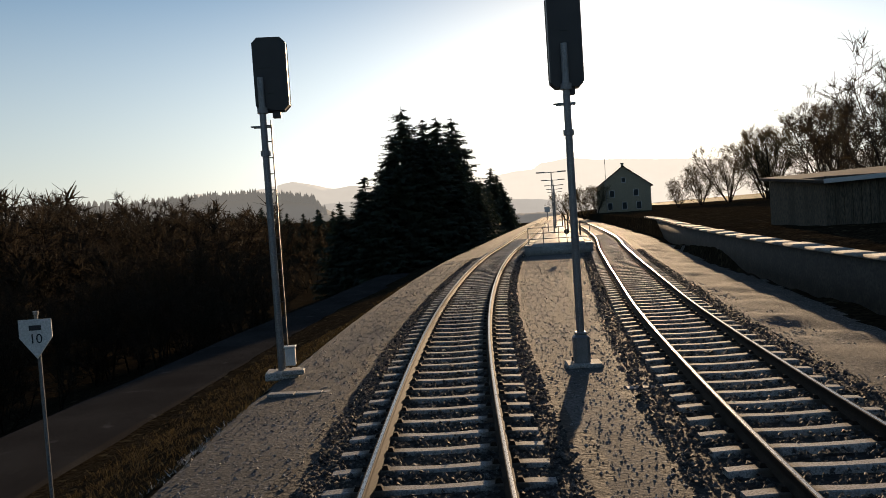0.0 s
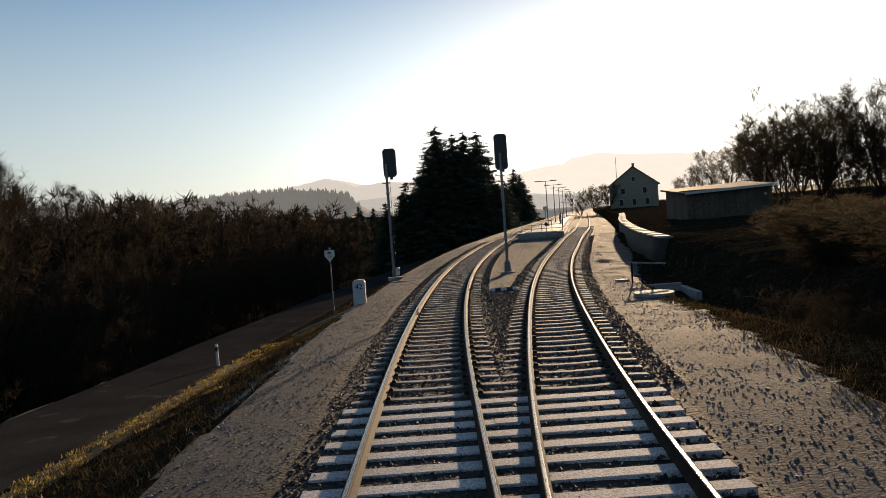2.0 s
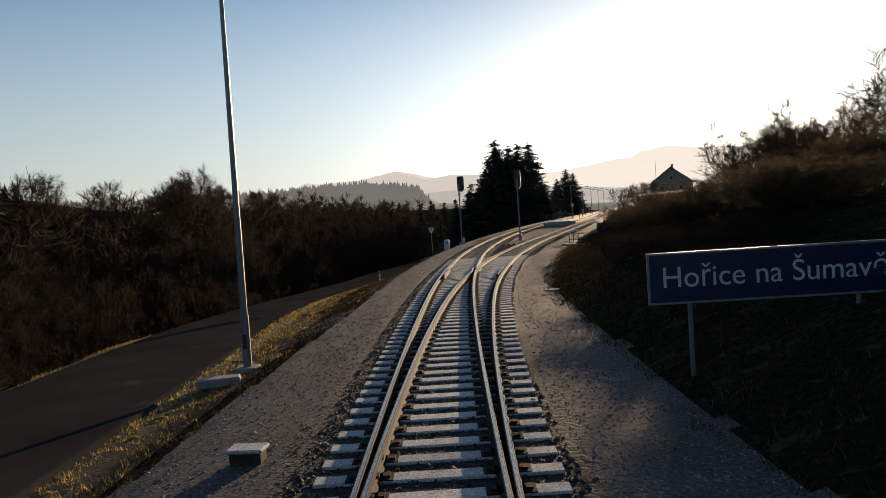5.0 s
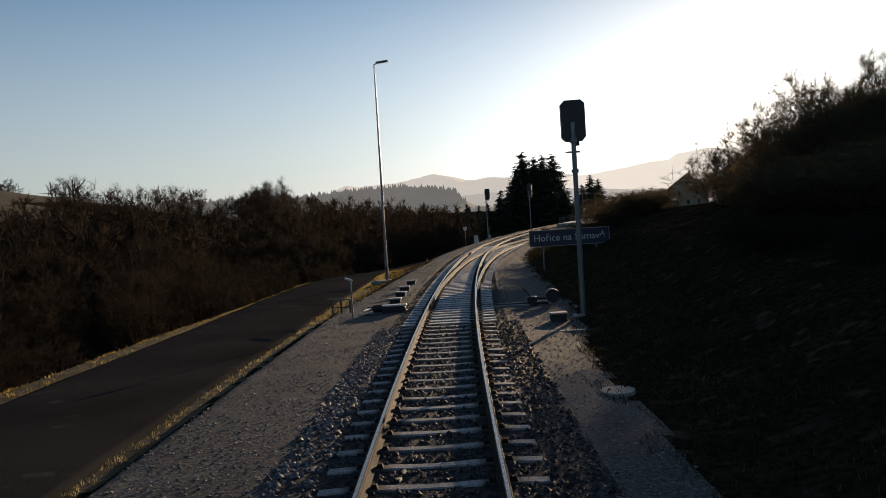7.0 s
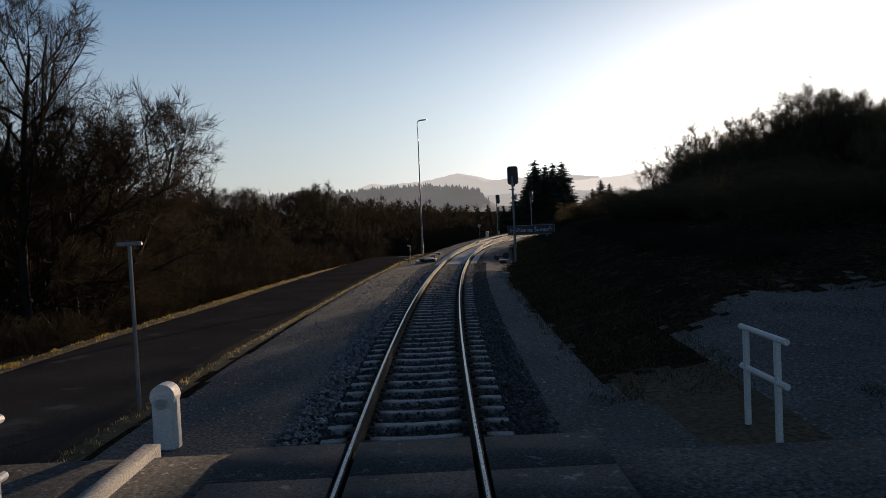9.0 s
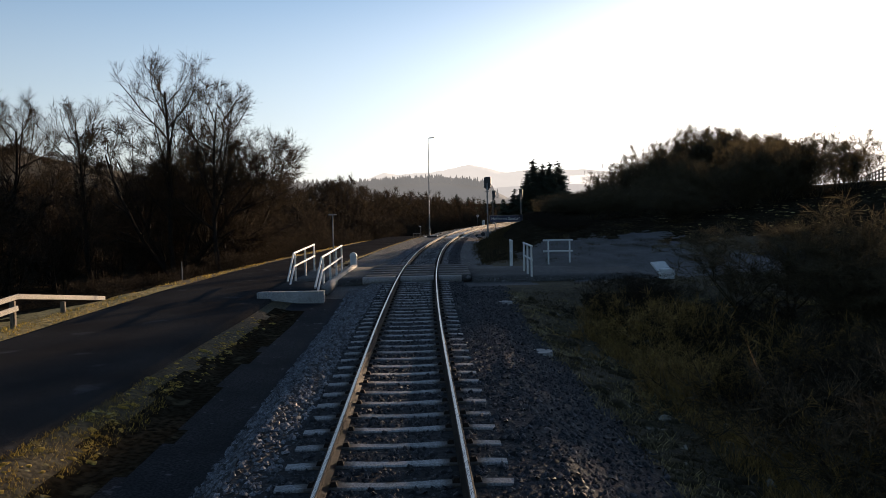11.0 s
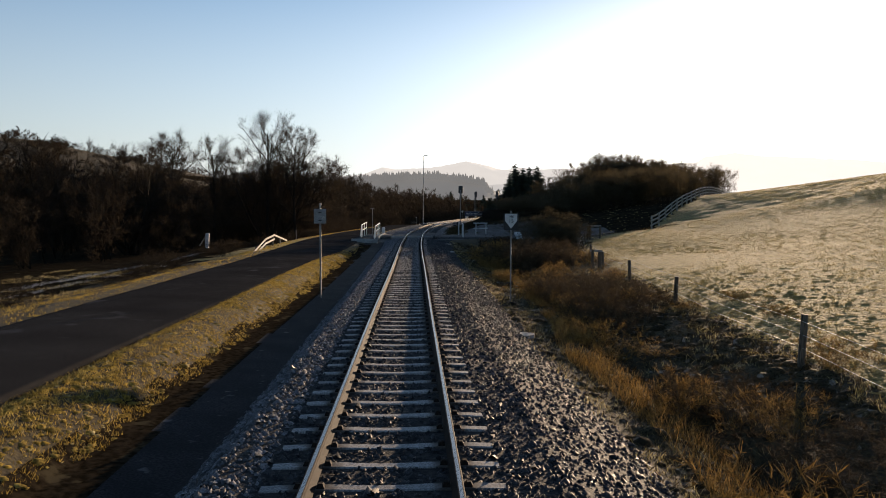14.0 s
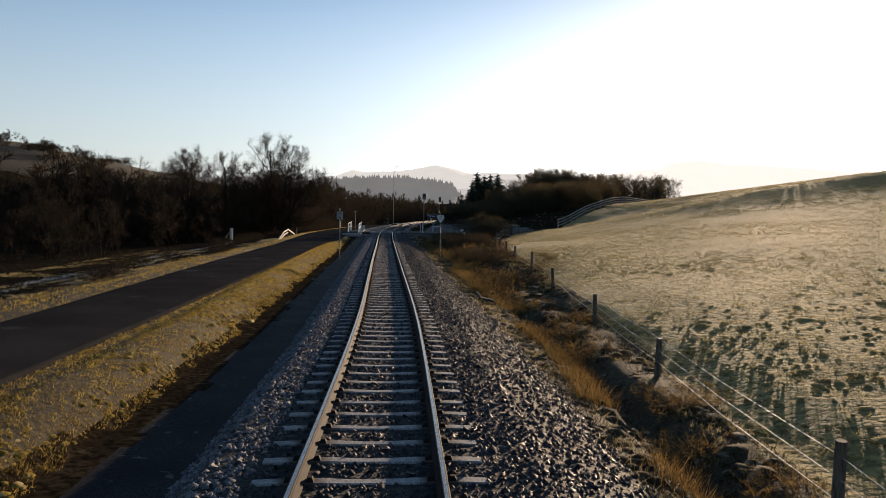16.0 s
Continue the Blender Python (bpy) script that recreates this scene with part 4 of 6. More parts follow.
_u, _d = band(40, 15000, -212, -118, -6.6, -4.0)
_ok = (_d < -4.15 + 0.2 * wobble(_u, _u, 1.1)) & (_d > road_at(_u)[0] + 0.03)
tussocks("verge_turf", "mossy yellow turf with frosted tips on the bank beside the lane", on_ground(_u[_ok], _d[_ok]), 0.055, VERGETURF, 35, 0.42)
_u, _d = band(39, 5000, -60, 14, -12.5, -4.0)
_ok = (_d < road_at(_u)[0] + 1.7 + 0.4 * wobble(_u, _d, 1.3)) & (_d > road_at(_u)[0] + 0.05)
tussocks("verge_turf", "mossy yellow turf beside the lane below the gravel", on_ground(_u[_ok], _d[_ok]), 0.07, VERGETURF, 38, 0.55)
_u, _d = band(41, 13000, -212, -114, 4.8, 18)
_ok = (_d > fence_d(_u) + 0.2) & (np.random.RandomState(5).uniform(0, 1, len(_d)) < np.exp(-(_d - fence_d(_u)) / 4.0) + 0.25)
_u, _d = _u[_ok], _d[_ok]
tussocks("pasture_tussocks", "rounded frosted tussocks of pasture grass", on_ground(_u, _d), 0.07, TURF, 42, 0.34)
_u, _d = band(43, 9000, -200, -85, 14, 60)
tussocks("pasture_tussocks", "rounded frosted tussocks on the rising pasture", on_ground(_u, _d), 0.085, TURF, 44, 0.3)
_u, _d = band(45, 9000, -212, -114, 3.4, 9.0)
_ok = _d < fence_d(_u) + 0.2
tussocks("hollow_turf", "rough clumps of brown winter grass in the hollow beside the ballast", on_ground(_u[_ok], _d[_ok]), 0.11, ROUGHTURF, 46, 0.55)
_u, _d = tufts(47, 6000, 7, -113, -92, 6.0, 24.0, 0.12)
_ok = (_u < -110.4) | ((_u > -104.0) & (wobble(_u, _d, 1.2, 2) > 0.2))
_u, _d = _u[_ok], _d[_ok]
grass("bank_grass", "short brown grass around the lane beyond the crossing", on_ground(_u, _d), 0.12, LITTER, 48, 0.010, 1.0)


# ---- woody plants ----
def sweep(r, start, way, length, radius, steps, crook, rise, taper=0.45):
    """Bent branches, all of one order at once: points and radii along each."""
    pts, rad, p = [start], [radius], start
    way = way / np.linalg.norm(way, axis=1)[:, None]
    for i in range(steps):
        way = way + r.normal(0, crook, way.shape) + [0, 0, rise]
        way /= np.linalg.norm(way, axis=1)[:, None]
        p = p + way * (length / steps)[:, None]
        pts.append(p)
        rad.append(radius * (1 - (1 - taper) * (i + 1) / steps))
    return np.stack(pts, 1), np.stack(rad, 1)


def offspring(r, pts, rad, length, count, low, angle, ratio, rounded):
    """Side branches spread over the outer part of their parents: start, way, length and radius."""
    b, n = pts.shape[:2]
    t = low + (1 - low) * (np.arange(count)[None] + r.uniform(0, 1, (b, count))) / count
    f = np.clip(t * (n - 1), 0, n - 1.001)
    i = f.astype(int)
    w = (f - i)[..., None]
    k = np.arange(b)[:, None]
    start = pts[k, i] * (1 - w) + pts[k, i + 1] * w
    axis = pts[k, i + 1] - pts[k, i]
    axis /= np.linalg.norm(axis, axis=-1)[..., None] + 1e-9
    ref = r.normal(size=axis.shape)
    if rounded:
        turn = 2.4 * np.arange(count)[None] + r.uniform(0, 6.3, (b, 1)) + r.normal(0, 0.3, (b, count))
        ref = np.stack([np.cos(turn), np.sin(turn), 0 * turn], -1)
    side = ref - axis * (ref * axis).sum(-1)[..., None]
    side /= np.linalg.norm(side, axis=-1)[..., None] + 1e-9
    a = np.radians(angle) * r.uniform(0.65, 1.3, t.shape)[..., None]
    out = length[:, None] * ratio * r.uniform(0.7, 1.2, t.shape)
    out = out * (0.5 + 0.6 * np.sin(np.pi * np.clip((t - low) / (1 - low) * 0.8 + 0.15, 0, 1)) if rounded else 1.15 - 0.6 * t)
    thick = (rad[k, i] * (1 - w[..., 0]) + rad[k, i + 1] * w[..., 0]) * r.uniform(0.45, 0.7, t.shape)
    return start.reshape(-1, 3), (axis * np.cos(a) + side * np.sin(a)).reshape(-1, 3), out.ravel(), thick.ravel()


def woody(seed, height, stems=1, counts=(10, 7, 6), shoots=6, spread=0.1, base=0.25, angles=(42, 42, 42), ratios=(0.42, 0.5, 0.5), rise=0.10, crook=0.10, thick=0.014, fine=0.006, reach=0.05):
    """A bare plant grown in orders: stems, limbs, branches, twigs. Gives branch tubes (start, end, radii) and fine shoots."""
    r = np.random.RandomState(seed)
    a = 2 * np.pi * (np.arange(stems) + r.uniform(0, 0.7, stems)) / stems
    ring = np.stack([np.cos(a), np.sin(a), 0 * a], -1)
    length = height * r.uniform(0.8, 1.0, stems)
    way = ring * spread * r.uniform(0.5, 1.3, (stems, 1)) + [0, 0, 1]
    pts, rad = sweep(r, ring * (0.015 * height if stems > 1 else 0) - [0, 0, 0.3], way, length, np.full(stems, thick * height), 8, crook * 0.5, 0.03, 0.3)
    levels = [(pts, rad)]
    for order, (count, angle, ratio) in enumerate(zip(counts, angles, ratios)):
        start, way, length, radius = offspring(r, pts, rad, length, count, base if order == 0 else 0.2, angle, ratio, order == 0)
        pts, rad = sweep(r, start, way, length, np.maximum(radius, fine), (5, 4, 2)[order], crook, rise * (1.0, 0.7, 0.4)[order])
        levels.append((pts, rad))
    n = len(pts) * shoots
    start, way, _, _ = offspring(r, pts, rad, length, shoots, 0.15, 38, 1.0, False)
    tip = start + (way + [0, 0, 0.1]) * (reach * height * r.uniform(0.4, 1.2, (n, 1)))
    s = height / max(tip[:, 2].max(), 0.1)
    tubes = [np.concatenate(q) for q in zip(*((p[:, :-1].reshape(-1, 3) * s, p[:, 1:].reshape(-1, 3) * s, d[:, :-1].ravel(), d[:, 1:].ravel()) for p, d in levels))]
    return tuple(tubes), (start * s, tip * s, fine)


def tube_arrays(tubes, sides, pick):
    p, q, r0, r1 = (t[pick] for t in tubes)
    w = q - p
    w = w / (np.linalg.norm(w, axis=1)[:, None] + 1e-9)
    ref = np.where(np.abs(w[:, 2:3]) > 0.9, np.array([[1.0, 0, 0]]), np.array([[0, 0, 1.0]]))
    a = np.cross(w, ref)
    a /= np.linalg.norm(a, axis=1)[:, None] + 1e-9
    b = np.cross(w, a)
    ang = 2 * np.pi * np.arange(sides) / sides
    ring = a[:, None] * np.cos(ang)[None, :, None] + b[:, None] * np.sin(ang)[None, :, None]
    v = np.concatenate([p[:, None] + ring * r0[:, None, None], q[:, None] + ring * r1[:, None, None]], 1)
    i = np.arange(sides)
    f = np.stack([i, (i + 1) % sides, sides + (i + 1) % sides, sides + i], -1)
    return v.reshape(-1, 3), (f[None] + 2 * sides * np.arange(len(p))[:, None, None]).reshape(-1, 4)


def shoot_arrays(start, tip, fine):
    a = np.cross(tip - start, np.random.RandomState(len(tip)).normal(size=tip.shape))
    a *= fine / (np.linalg.norm(a, axis=1)[:, None] + 1e-9)
    return np.stack([start - a, start + a, tip + a * 0.4, tip - a * 0.4], 1).reshape(-1, 3), np.arange(4 * len(tip)).reshape(-1, 4)


def joined(*pieces):
    v = np.concatenate([p[0] for p in pieces])
    off = np.cumsum([0] + [len(p[0]) for p in pieces[:-1]])
    return v, np.concatenate([p[1] + o for p, o in zip(pieces, off)])


def bare_tree(label, seed, height, group="bare trees", twigs=TWIG, **habit):
    tubes, fines = woody(seed, height, **habit)
    thick = tubes[2] > 0.03
    ob = thing("bare_tree", label, "tree", group)
    part("trunk", array_mesh("trunk", *tube_arrays(tubes, 6, thick), BARK), BARK, ob)
    part("crown", array_mesh("crown", *joined(tube_arrays(tubes, 3, ~thick), shoot_arrays(*fines)), twigs), twigs, ob)
    return ob


def near(x, y):
    """Metres along and right of the track for a place in the plan."""
    i = int(np.argmin((_P[:, 0] - x) ** 2 + (_P[:, 1] - y) ** 2))
    return _U[i], (x - _P[i, 0]) * _T[i, 1] - (y - _P[i, 1]) * _T[i, 0], _P[i, 2]


def foot(x, y):
    u, d, z = near(x, y)
    return z + float(ground_h(u, d))


TREES = [
    bare_tree("tall bare alder with many upright limbs", 3, 15, stems=2, counts=(11, 8, 6), shoots=6, spread=0.16, base=0.25, angles=(36, 40, 42), ratios=(0.34, 0.5, 0.5), rise=0.14, fine=0.007, reach=0.045),
    bare_tree("slender bare tree with a narrow twiggy crown", 8, 14, stems=1, counts=(14, 8, 6), shoots=6, base=0.35, angles=(38, 42, 42), ratios=(0.30, 0.5, 0.5), rise=0.14, fine=0.008, reach=0.045),
    bare_tree("broad bare tree with arching branches and dense fine twigs", 14, 13, stems=6, counts=(9, 8, 7), shoots=8, spread=0.72, base=0.12, angles=(46, 42, 40), ratios=(0.44, 0.5, 0.5), rise=0.03, crook=0.12, thick=0.013, fine=0.010, reach=0.055),
    bare_tree("rounded bare tree with dense fine twigs", 21, 15, stems=1, counts=(15, 9, 7), shoots=7, base=0.25, angles=(48, 42, 42), ratios=(0.42, 0.48, 0.5), rise=0.12, fine=0.009, reach=0.045),
    bare_tree("dense rounded leafless tree with fine brown twigs", 27, 12, twigs=HAZYTWIG, stems=6, counts=(9, 8, 7), shoots=7, spread=0.5, base=0.12, angles=(42, 42, 45), ratios=(0.42, 0.5, 0.5), rise=0.09, thick=0.010, fine=0.007, reach=0.065),
]
_height = (15, 14, 13, 15, 12)


def plant(kind, x, y, top=None, turn=0.0, first=[set()]):
    z = foot(x, y)
    s = 1.0 if top is None else (top - z) / (_height[kind] * 1.0)
    m = pose(x, y, z, 0, 0, turn)
    ob = TREES[kind]
    if kind in first[0]:
        ob = copy_thing(ob, m)
    else:
        first[0].add(kind)
        ob.matrix_basis = m
    ob.scale = (s, s, s)
    return ob


for k, x, y, top, turn in (
    (1, -15.1, -84.2, 15.7, 90), (3, -10.7, -85.2, 14.7, 150), (2, -13.4, -79.0, 11.4, 0), (2, -15.6, -82.5, 12.2, 210), (2, -22.5, -66.0, 11.5, 100), (1, -22.6, -84.0, 12.7, 80), (0, -19.5, -70.0, 11.5, 130), (3, -30.5, -84.2, 14.1, 20), (1, -27.3, -92.3, 11.5, 200),
    (2, -18.2, -109.8, 10.3, 300), (1, -33.0, -103.6, 11.7, 10), (3, -40.0, -96.0, 11.5, 77), (3, -38.0, -70.0, 11.0, 140), (1, -52.0, -112.0, 10.5, 33),
    (3, -48.8, 53.3, 13.4, 0), (0, -52.5, 57.0, 13.0, 60), (3, -55.1, 60.0, 12.6, 120), (1, -58.0, 66.0, 12.6, 170), (3, -62.7, 103.0, 13.8, 210), (0, -60.0, 84.0, 11.5, 250),
    (3, -70.0, 92.0, 13.4, 10), (1, -78.0, 86.0, 14.0, 50), (3, -84.2, 85.0, 14.2, 90), (0, -44.0, 44.0, 10.5, 130), (3, -64.0, 40.0, 13.0, 200), (1, -50.0, 24.0, 11.0, 15), (3, -57.0, 12.0, 11.5, 100),
    (1, -70.0, 20.0, 13.5, 160), (0, -60.0, -10.0, 11.0, 30), (3, -66.0, -30.0, 12.0, 220), (3, -82.0, 171.0, 14.2, 44), (1, -90.0, 160.0, 15.0, 99), (3, -74.0, 150.0, 13.5, 5),
    (4, 66.0, 196.0, 9.5, 0), (4, 70.0, 190.0, 13.0, 90), (4, 75.0, 185.0, 18.0, 150), (4, 81.0, 178.0, 21.0, 40), (4, 74.0, 160.0, 20.0, 80), (4, 70.0, 130.0, 20.0, 200), (4, 60.0, 100.0, 17.0, 260), (4, 47.3, 60.0, 15.5, 310), (4, 47.0, 40.0, 15.5, 70),
    (4, 44.7, 19.2, 15.6, 25), (4, 38.0, 180.0, 8.5, 15), (4, 43.0, 188.0, 9.0, 95), (4, 33.5, 178.0, 7.5, 170), (4, 28.6, -50.0, 12.7, 30), (4, 27.5, -40.0, 12.2, 120), (4, 32.5, -44.0, 13.0, 220), (4, 35.5, -45.0, 12.0, 300), (4, 38.5, -47.0, 11.0, 10), (4, 37.0, -38.0, 12.0, 150),
):
    plant(k, x, y, top, turn)


def thicket_patch(seed, plants, wide, material=TWIG, height=6.0, **habit):
    """Mesh data of a patch of leafless small trees or shrubs, about height tall at the most."""
    r = random.Random(seed)
    pieces = []
    for i in range(plants):
        h = height * (1.0 if i == 0 else r.uniform(0.6, 0.95))
        tubes, fines = woody(seed * 31 + i, h, **habit)
        off = np.array([r.uniform(-wide, wide), r.uniform(-wide, wide), r.uniform(-0.3, 0)])
        for v, f in (tube_arrays(tubes, 3, tubes[3] > 0), shoot_arrays(*fines)):
            pieces.append((v + off, f))
    return array_mesh("thicket", *joined(*pieces), material)


_PATCH = [thicket_patch(s, 6, 4.0, stems=2, counts=(6, 5, 4), shoots=4, spread=0.3, base=0.12, angles=(44, 42, 42), ratios=(0.40, 0.5, 0.5), fine=0.011, thick=0.009, reach=0.09) for s in (51, 52, 53)]
_FARPATCH = [thicket_patch(s, 6, 5.5, stems=2, counts=(5, 4, 4), shoots=4, spread=0.4, base=0.12, angles=(46, 44, 42), ratios=(0.45, 0.5, 0.5), fine=0.022, thick=0.009, reach=0.10) for s in (61, 62, 65)]
_BUSH = [thicket_patch(s, 3, 1.4, HAZYTWIG, stems=6, counts=(6, 5, 4), shoots=5, spread=0.6, base=0.1, angles=(40, 40, 42), ratios=(0.44, 0.5, 0.5), rise=0.09, fine=0.009, thick=0.007, reach=0.10) for s in (63, 64)]
_LOW = [thicket_patch(s, 4, 0.9, TWIG, 2.2, stems=5, counts=(5, 4, 3), shoots=4, spread=0.8, base=0.05, angles=(42, 45, 45), ratios=(0.5, 0.5, 0.5), rise=0.05, fine=0.005, thick=0.006, reach=0.12) for s in (55, 56)]
_BRAMBLE = [thicket_patch(s, 4, 0.8, BRAMBLE, 1.6, stems=6, counts=(5, 4, 3), shoots=4, spread=1.0, base=0.05, angles=(42, 45, 45), ratios=(0.5, 0.5, 0.5), rise=0.02, fine=0.004, thick=0.005, reach=0.12) for s in (53, 54)]
_RUSTY = [thicket_patch(s, 4, 0.6, REED, 1.1, stems=6, counts=(4, 3, 3), shoots=3, spread=0.6, base=0.05, angles=(35, 40, 40), ratios=(0.4, 0.5, 0.5), rise=0.05, fine=0.004, thick=0.005, reach=0.12) for s in (57, 58)]


def thicket(label, patches, base, places, seed, name="thicket"):
    """Patches of leafless growth; places: along, right, height of the tips over the rails."""
    r = random.Random(seed)
    for u, d, top in places:
        h = float(ground_h(u, d))
        x, y, z = along(u, d, h)
        open_slope = -59 < u < -44 and 3 < d < 9.5
        # widening gap kept free of bushes in the line of sight to the house
        sight_gap = -62 < y < 120 and abs(x - 13.6 - 0.157 * (y + 42)) < 1.9 + 0.012 * (y + 62)
        if open_slope or sight_gap:
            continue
        s = max(0.3, (top - h) / base)
        ob = new(name, patches[r.randrange(len(patches))])
        ob.matrix_basis = pose(x, y, z, 0, 0, r.uniform(0, 360))
        ob.scale = (max(s, 0.8) * r.uniform(0.9, 1.15),) * 2 + (s,)
        tagged(ob, label, "shrubs", kind="stuff")


def strip(seed, u0, u1, step, d0, d1, top):
    r = random.Random(seed)
    out = []
    u = u0
    while u < u1:
        out.append((u + r.uniform(-2, 2), r.uniform(d0, d1), top(u) * r.uniform(0.8, 1.1) + r.uniform(-0.4, 0.4)))
        u += step
    return out


HOLLOW = [(-112.5 - 1.7 * i, 7.6 + 1.5 * math.sin(2.1 * i) + 0.08 * i, 0.35 + 0.25 * math.sin(3.7 * i)) for i in range(11)]
HOLLOW += [(-127.5, 8.6, 1.0), (-130, 7.4, 1.2), (-131.5, 9.2, 1.1), (-133, 7.2, 1.3), (-134.5, 8.4, 1.3), (-136.5, 7.6, 1.0), (-137.5, 9.0, 0.8), (-150, 7.0, 0.5), (-152, 6.0, 0.6), (-153.5, 7.2, 0.6), (-155, 6.2, 0.7), (-157, 7.2, 0.6), (-158.5, 6.2, 0.4), (-168, 5.6, 0.1), (-171, 6.0, 0.1)]


def level(*pairs):
    return lambda u: float(np.interp(u, [p[0] for p in pairs], [p[1] for p in pairs]))


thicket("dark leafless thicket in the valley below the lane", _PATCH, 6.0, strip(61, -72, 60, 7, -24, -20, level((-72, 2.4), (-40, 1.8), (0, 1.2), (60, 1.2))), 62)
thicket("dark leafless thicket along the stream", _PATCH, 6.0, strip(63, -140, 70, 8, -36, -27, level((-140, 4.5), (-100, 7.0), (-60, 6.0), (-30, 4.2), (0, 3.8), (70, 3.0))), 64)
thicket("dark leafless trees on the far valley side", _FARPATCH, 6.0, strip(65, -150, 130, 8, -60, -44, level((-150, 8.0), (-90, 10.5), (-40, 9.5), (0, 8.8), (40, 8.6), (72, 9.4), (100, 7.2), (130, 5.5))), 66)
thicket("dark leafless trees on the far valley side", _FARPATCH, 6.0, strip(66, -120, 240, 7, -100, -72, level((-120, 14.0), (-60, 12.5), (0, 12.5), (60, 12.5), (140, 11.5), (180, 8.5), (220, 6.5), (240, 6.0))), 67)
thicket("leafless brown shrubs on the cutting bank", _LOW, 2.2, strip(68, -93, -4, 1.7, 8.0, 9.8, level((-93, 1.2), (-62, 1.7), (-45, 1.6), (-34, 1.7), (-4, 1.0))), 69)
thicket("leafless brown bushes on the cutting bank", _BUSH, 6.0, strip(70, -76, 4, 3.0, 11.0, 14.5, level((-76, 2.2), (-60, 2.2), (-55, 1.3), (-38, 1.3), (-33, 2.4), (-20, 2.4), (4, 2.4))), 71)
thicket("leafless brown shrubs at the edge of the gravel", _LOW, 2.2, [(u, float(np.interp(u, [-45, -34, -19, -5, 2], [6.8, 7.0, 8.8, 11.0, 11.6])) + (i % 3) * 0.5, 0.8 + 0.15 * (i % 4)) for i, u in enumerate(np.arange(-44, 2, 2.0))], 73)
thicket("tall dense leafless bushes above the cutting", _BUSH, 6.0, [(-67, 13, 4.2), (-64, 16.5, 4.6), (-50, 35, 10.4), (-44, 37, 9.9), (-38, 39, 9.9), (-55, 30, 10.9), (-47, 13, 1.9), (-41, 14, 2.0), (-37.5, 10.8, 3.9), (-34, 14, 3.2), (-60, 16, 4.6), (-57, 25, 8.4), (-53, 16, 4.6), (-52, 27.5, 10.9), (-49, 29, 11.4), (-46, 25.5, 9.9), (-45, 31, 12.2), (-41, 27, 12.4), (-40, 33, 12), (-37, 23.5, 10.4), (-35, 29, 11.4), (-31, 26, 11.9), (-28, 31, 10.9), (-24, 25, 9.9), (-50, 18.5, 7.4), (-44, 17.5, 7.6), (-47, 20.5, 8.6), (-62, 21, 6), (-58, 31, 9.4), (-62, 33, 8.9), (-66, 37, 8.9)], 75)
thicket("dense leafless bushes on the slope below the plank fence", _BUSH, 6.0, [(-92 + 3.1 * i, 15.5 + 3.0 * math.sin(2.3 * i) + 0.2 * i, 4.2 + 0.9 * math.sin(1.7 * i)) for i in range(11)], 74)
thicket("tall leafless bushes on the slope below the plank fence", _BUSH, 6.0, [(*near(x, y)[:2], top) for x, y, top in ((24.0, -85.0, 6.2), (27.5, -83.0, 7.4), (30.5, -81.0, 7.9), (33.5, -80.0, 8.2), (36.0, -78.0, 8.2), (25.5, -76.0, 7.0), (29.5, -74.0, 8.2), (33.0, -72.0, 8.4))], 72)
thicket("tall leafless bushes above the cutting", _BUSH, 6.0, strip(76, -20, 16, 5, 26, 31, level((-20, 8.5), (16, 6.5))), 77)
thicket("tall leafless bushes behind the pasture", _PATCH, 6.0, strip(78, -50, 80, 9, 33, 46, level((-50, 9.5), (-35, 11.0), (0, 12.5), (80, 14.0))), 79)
thicket("low rust-brown growth in the hollow beside the track", _RUSTY, 1.1, strip(80, -212, -114, 3.0, 4.6, 6.2, level((-212, -0.15), (-114, -0.1))), 81)
thicket("low rust-brown growth in the hollow beside the track", _RUSTY, 1.1, strip(82, -165, -114, 2.6, 6.0, 11.0, level((-165, 0.1), (-114, 0.5))), 83)
thicket("dark brown leafless shrubs in the hollow by the crossing", _LOW, 2.2, HOLLOW[:11], 87)
thicket("tall leafless shrubs in the hollow by the crossing", _BUSH, 6.0, [(-121, 11.6, 3.0), (-118.8, 11.2, 2.3), (-123.6, 11.2, 2.0)], 89)
thicket("tangled brown brambles in the hollow beside the track", _BRAMBLE, 1.6, HOLLOW[11:], 88)
thicket("dark leafless shrubs below the far lane edge", _LOW, 2.2, strip(84, -205, -60, 4.0, -17.5, -14, level((-205, -0.1), (-60, 0.0))), 85)


_rh = random.Random(96)
for i in range(140):
    x, y = -170 - 150 * _rh.random(), 20 + 330 * _rh.random()
    u, d, z = near(x, y)
    ob = new("hedge", _FARPATCH[i % 3])
    ob.matrix_basis = pose(x, y, z + float(ground_h(u, d)) + float(hill_at(np.array(x), np.array(y), np.array(d))) - 0.5, 0, 0, _rh.uniform(0, 360))
    ob.scale = (1.0, 1.0, _rh.uniform(0.5, 1.1))
    tagged(ob, "leafless hedges and scrub on the far hillside", "shrubs", kind="stuff")


def spruce(seed, height):
    """A spruce: trunk and whorls of drooping boughs built of many small needle sprays."""
    r = np.random.RandomState(seed)
    ob = thing("spruce", "dark green spruce with drooping boughs", "tree", "spruces by the station")
    part("trunk", Mesh().tube((0, 0, -0.5), (0, 0, height * 0.97), height * 0.016, 0.02, 7), BARK, ob)
    vs = []
    for _ in range(int(42 * height)):
        z = height * (1 - r.uniform(0.015, 0.98) ** 0.72)
        f = 1 - z / height
        reach = height * (0.014 + 0.35 * f**0.8)
        for a in (r.uniform(0, 2 * np.pi),):
            L = reach * r.uniform(0.4, 1.15)
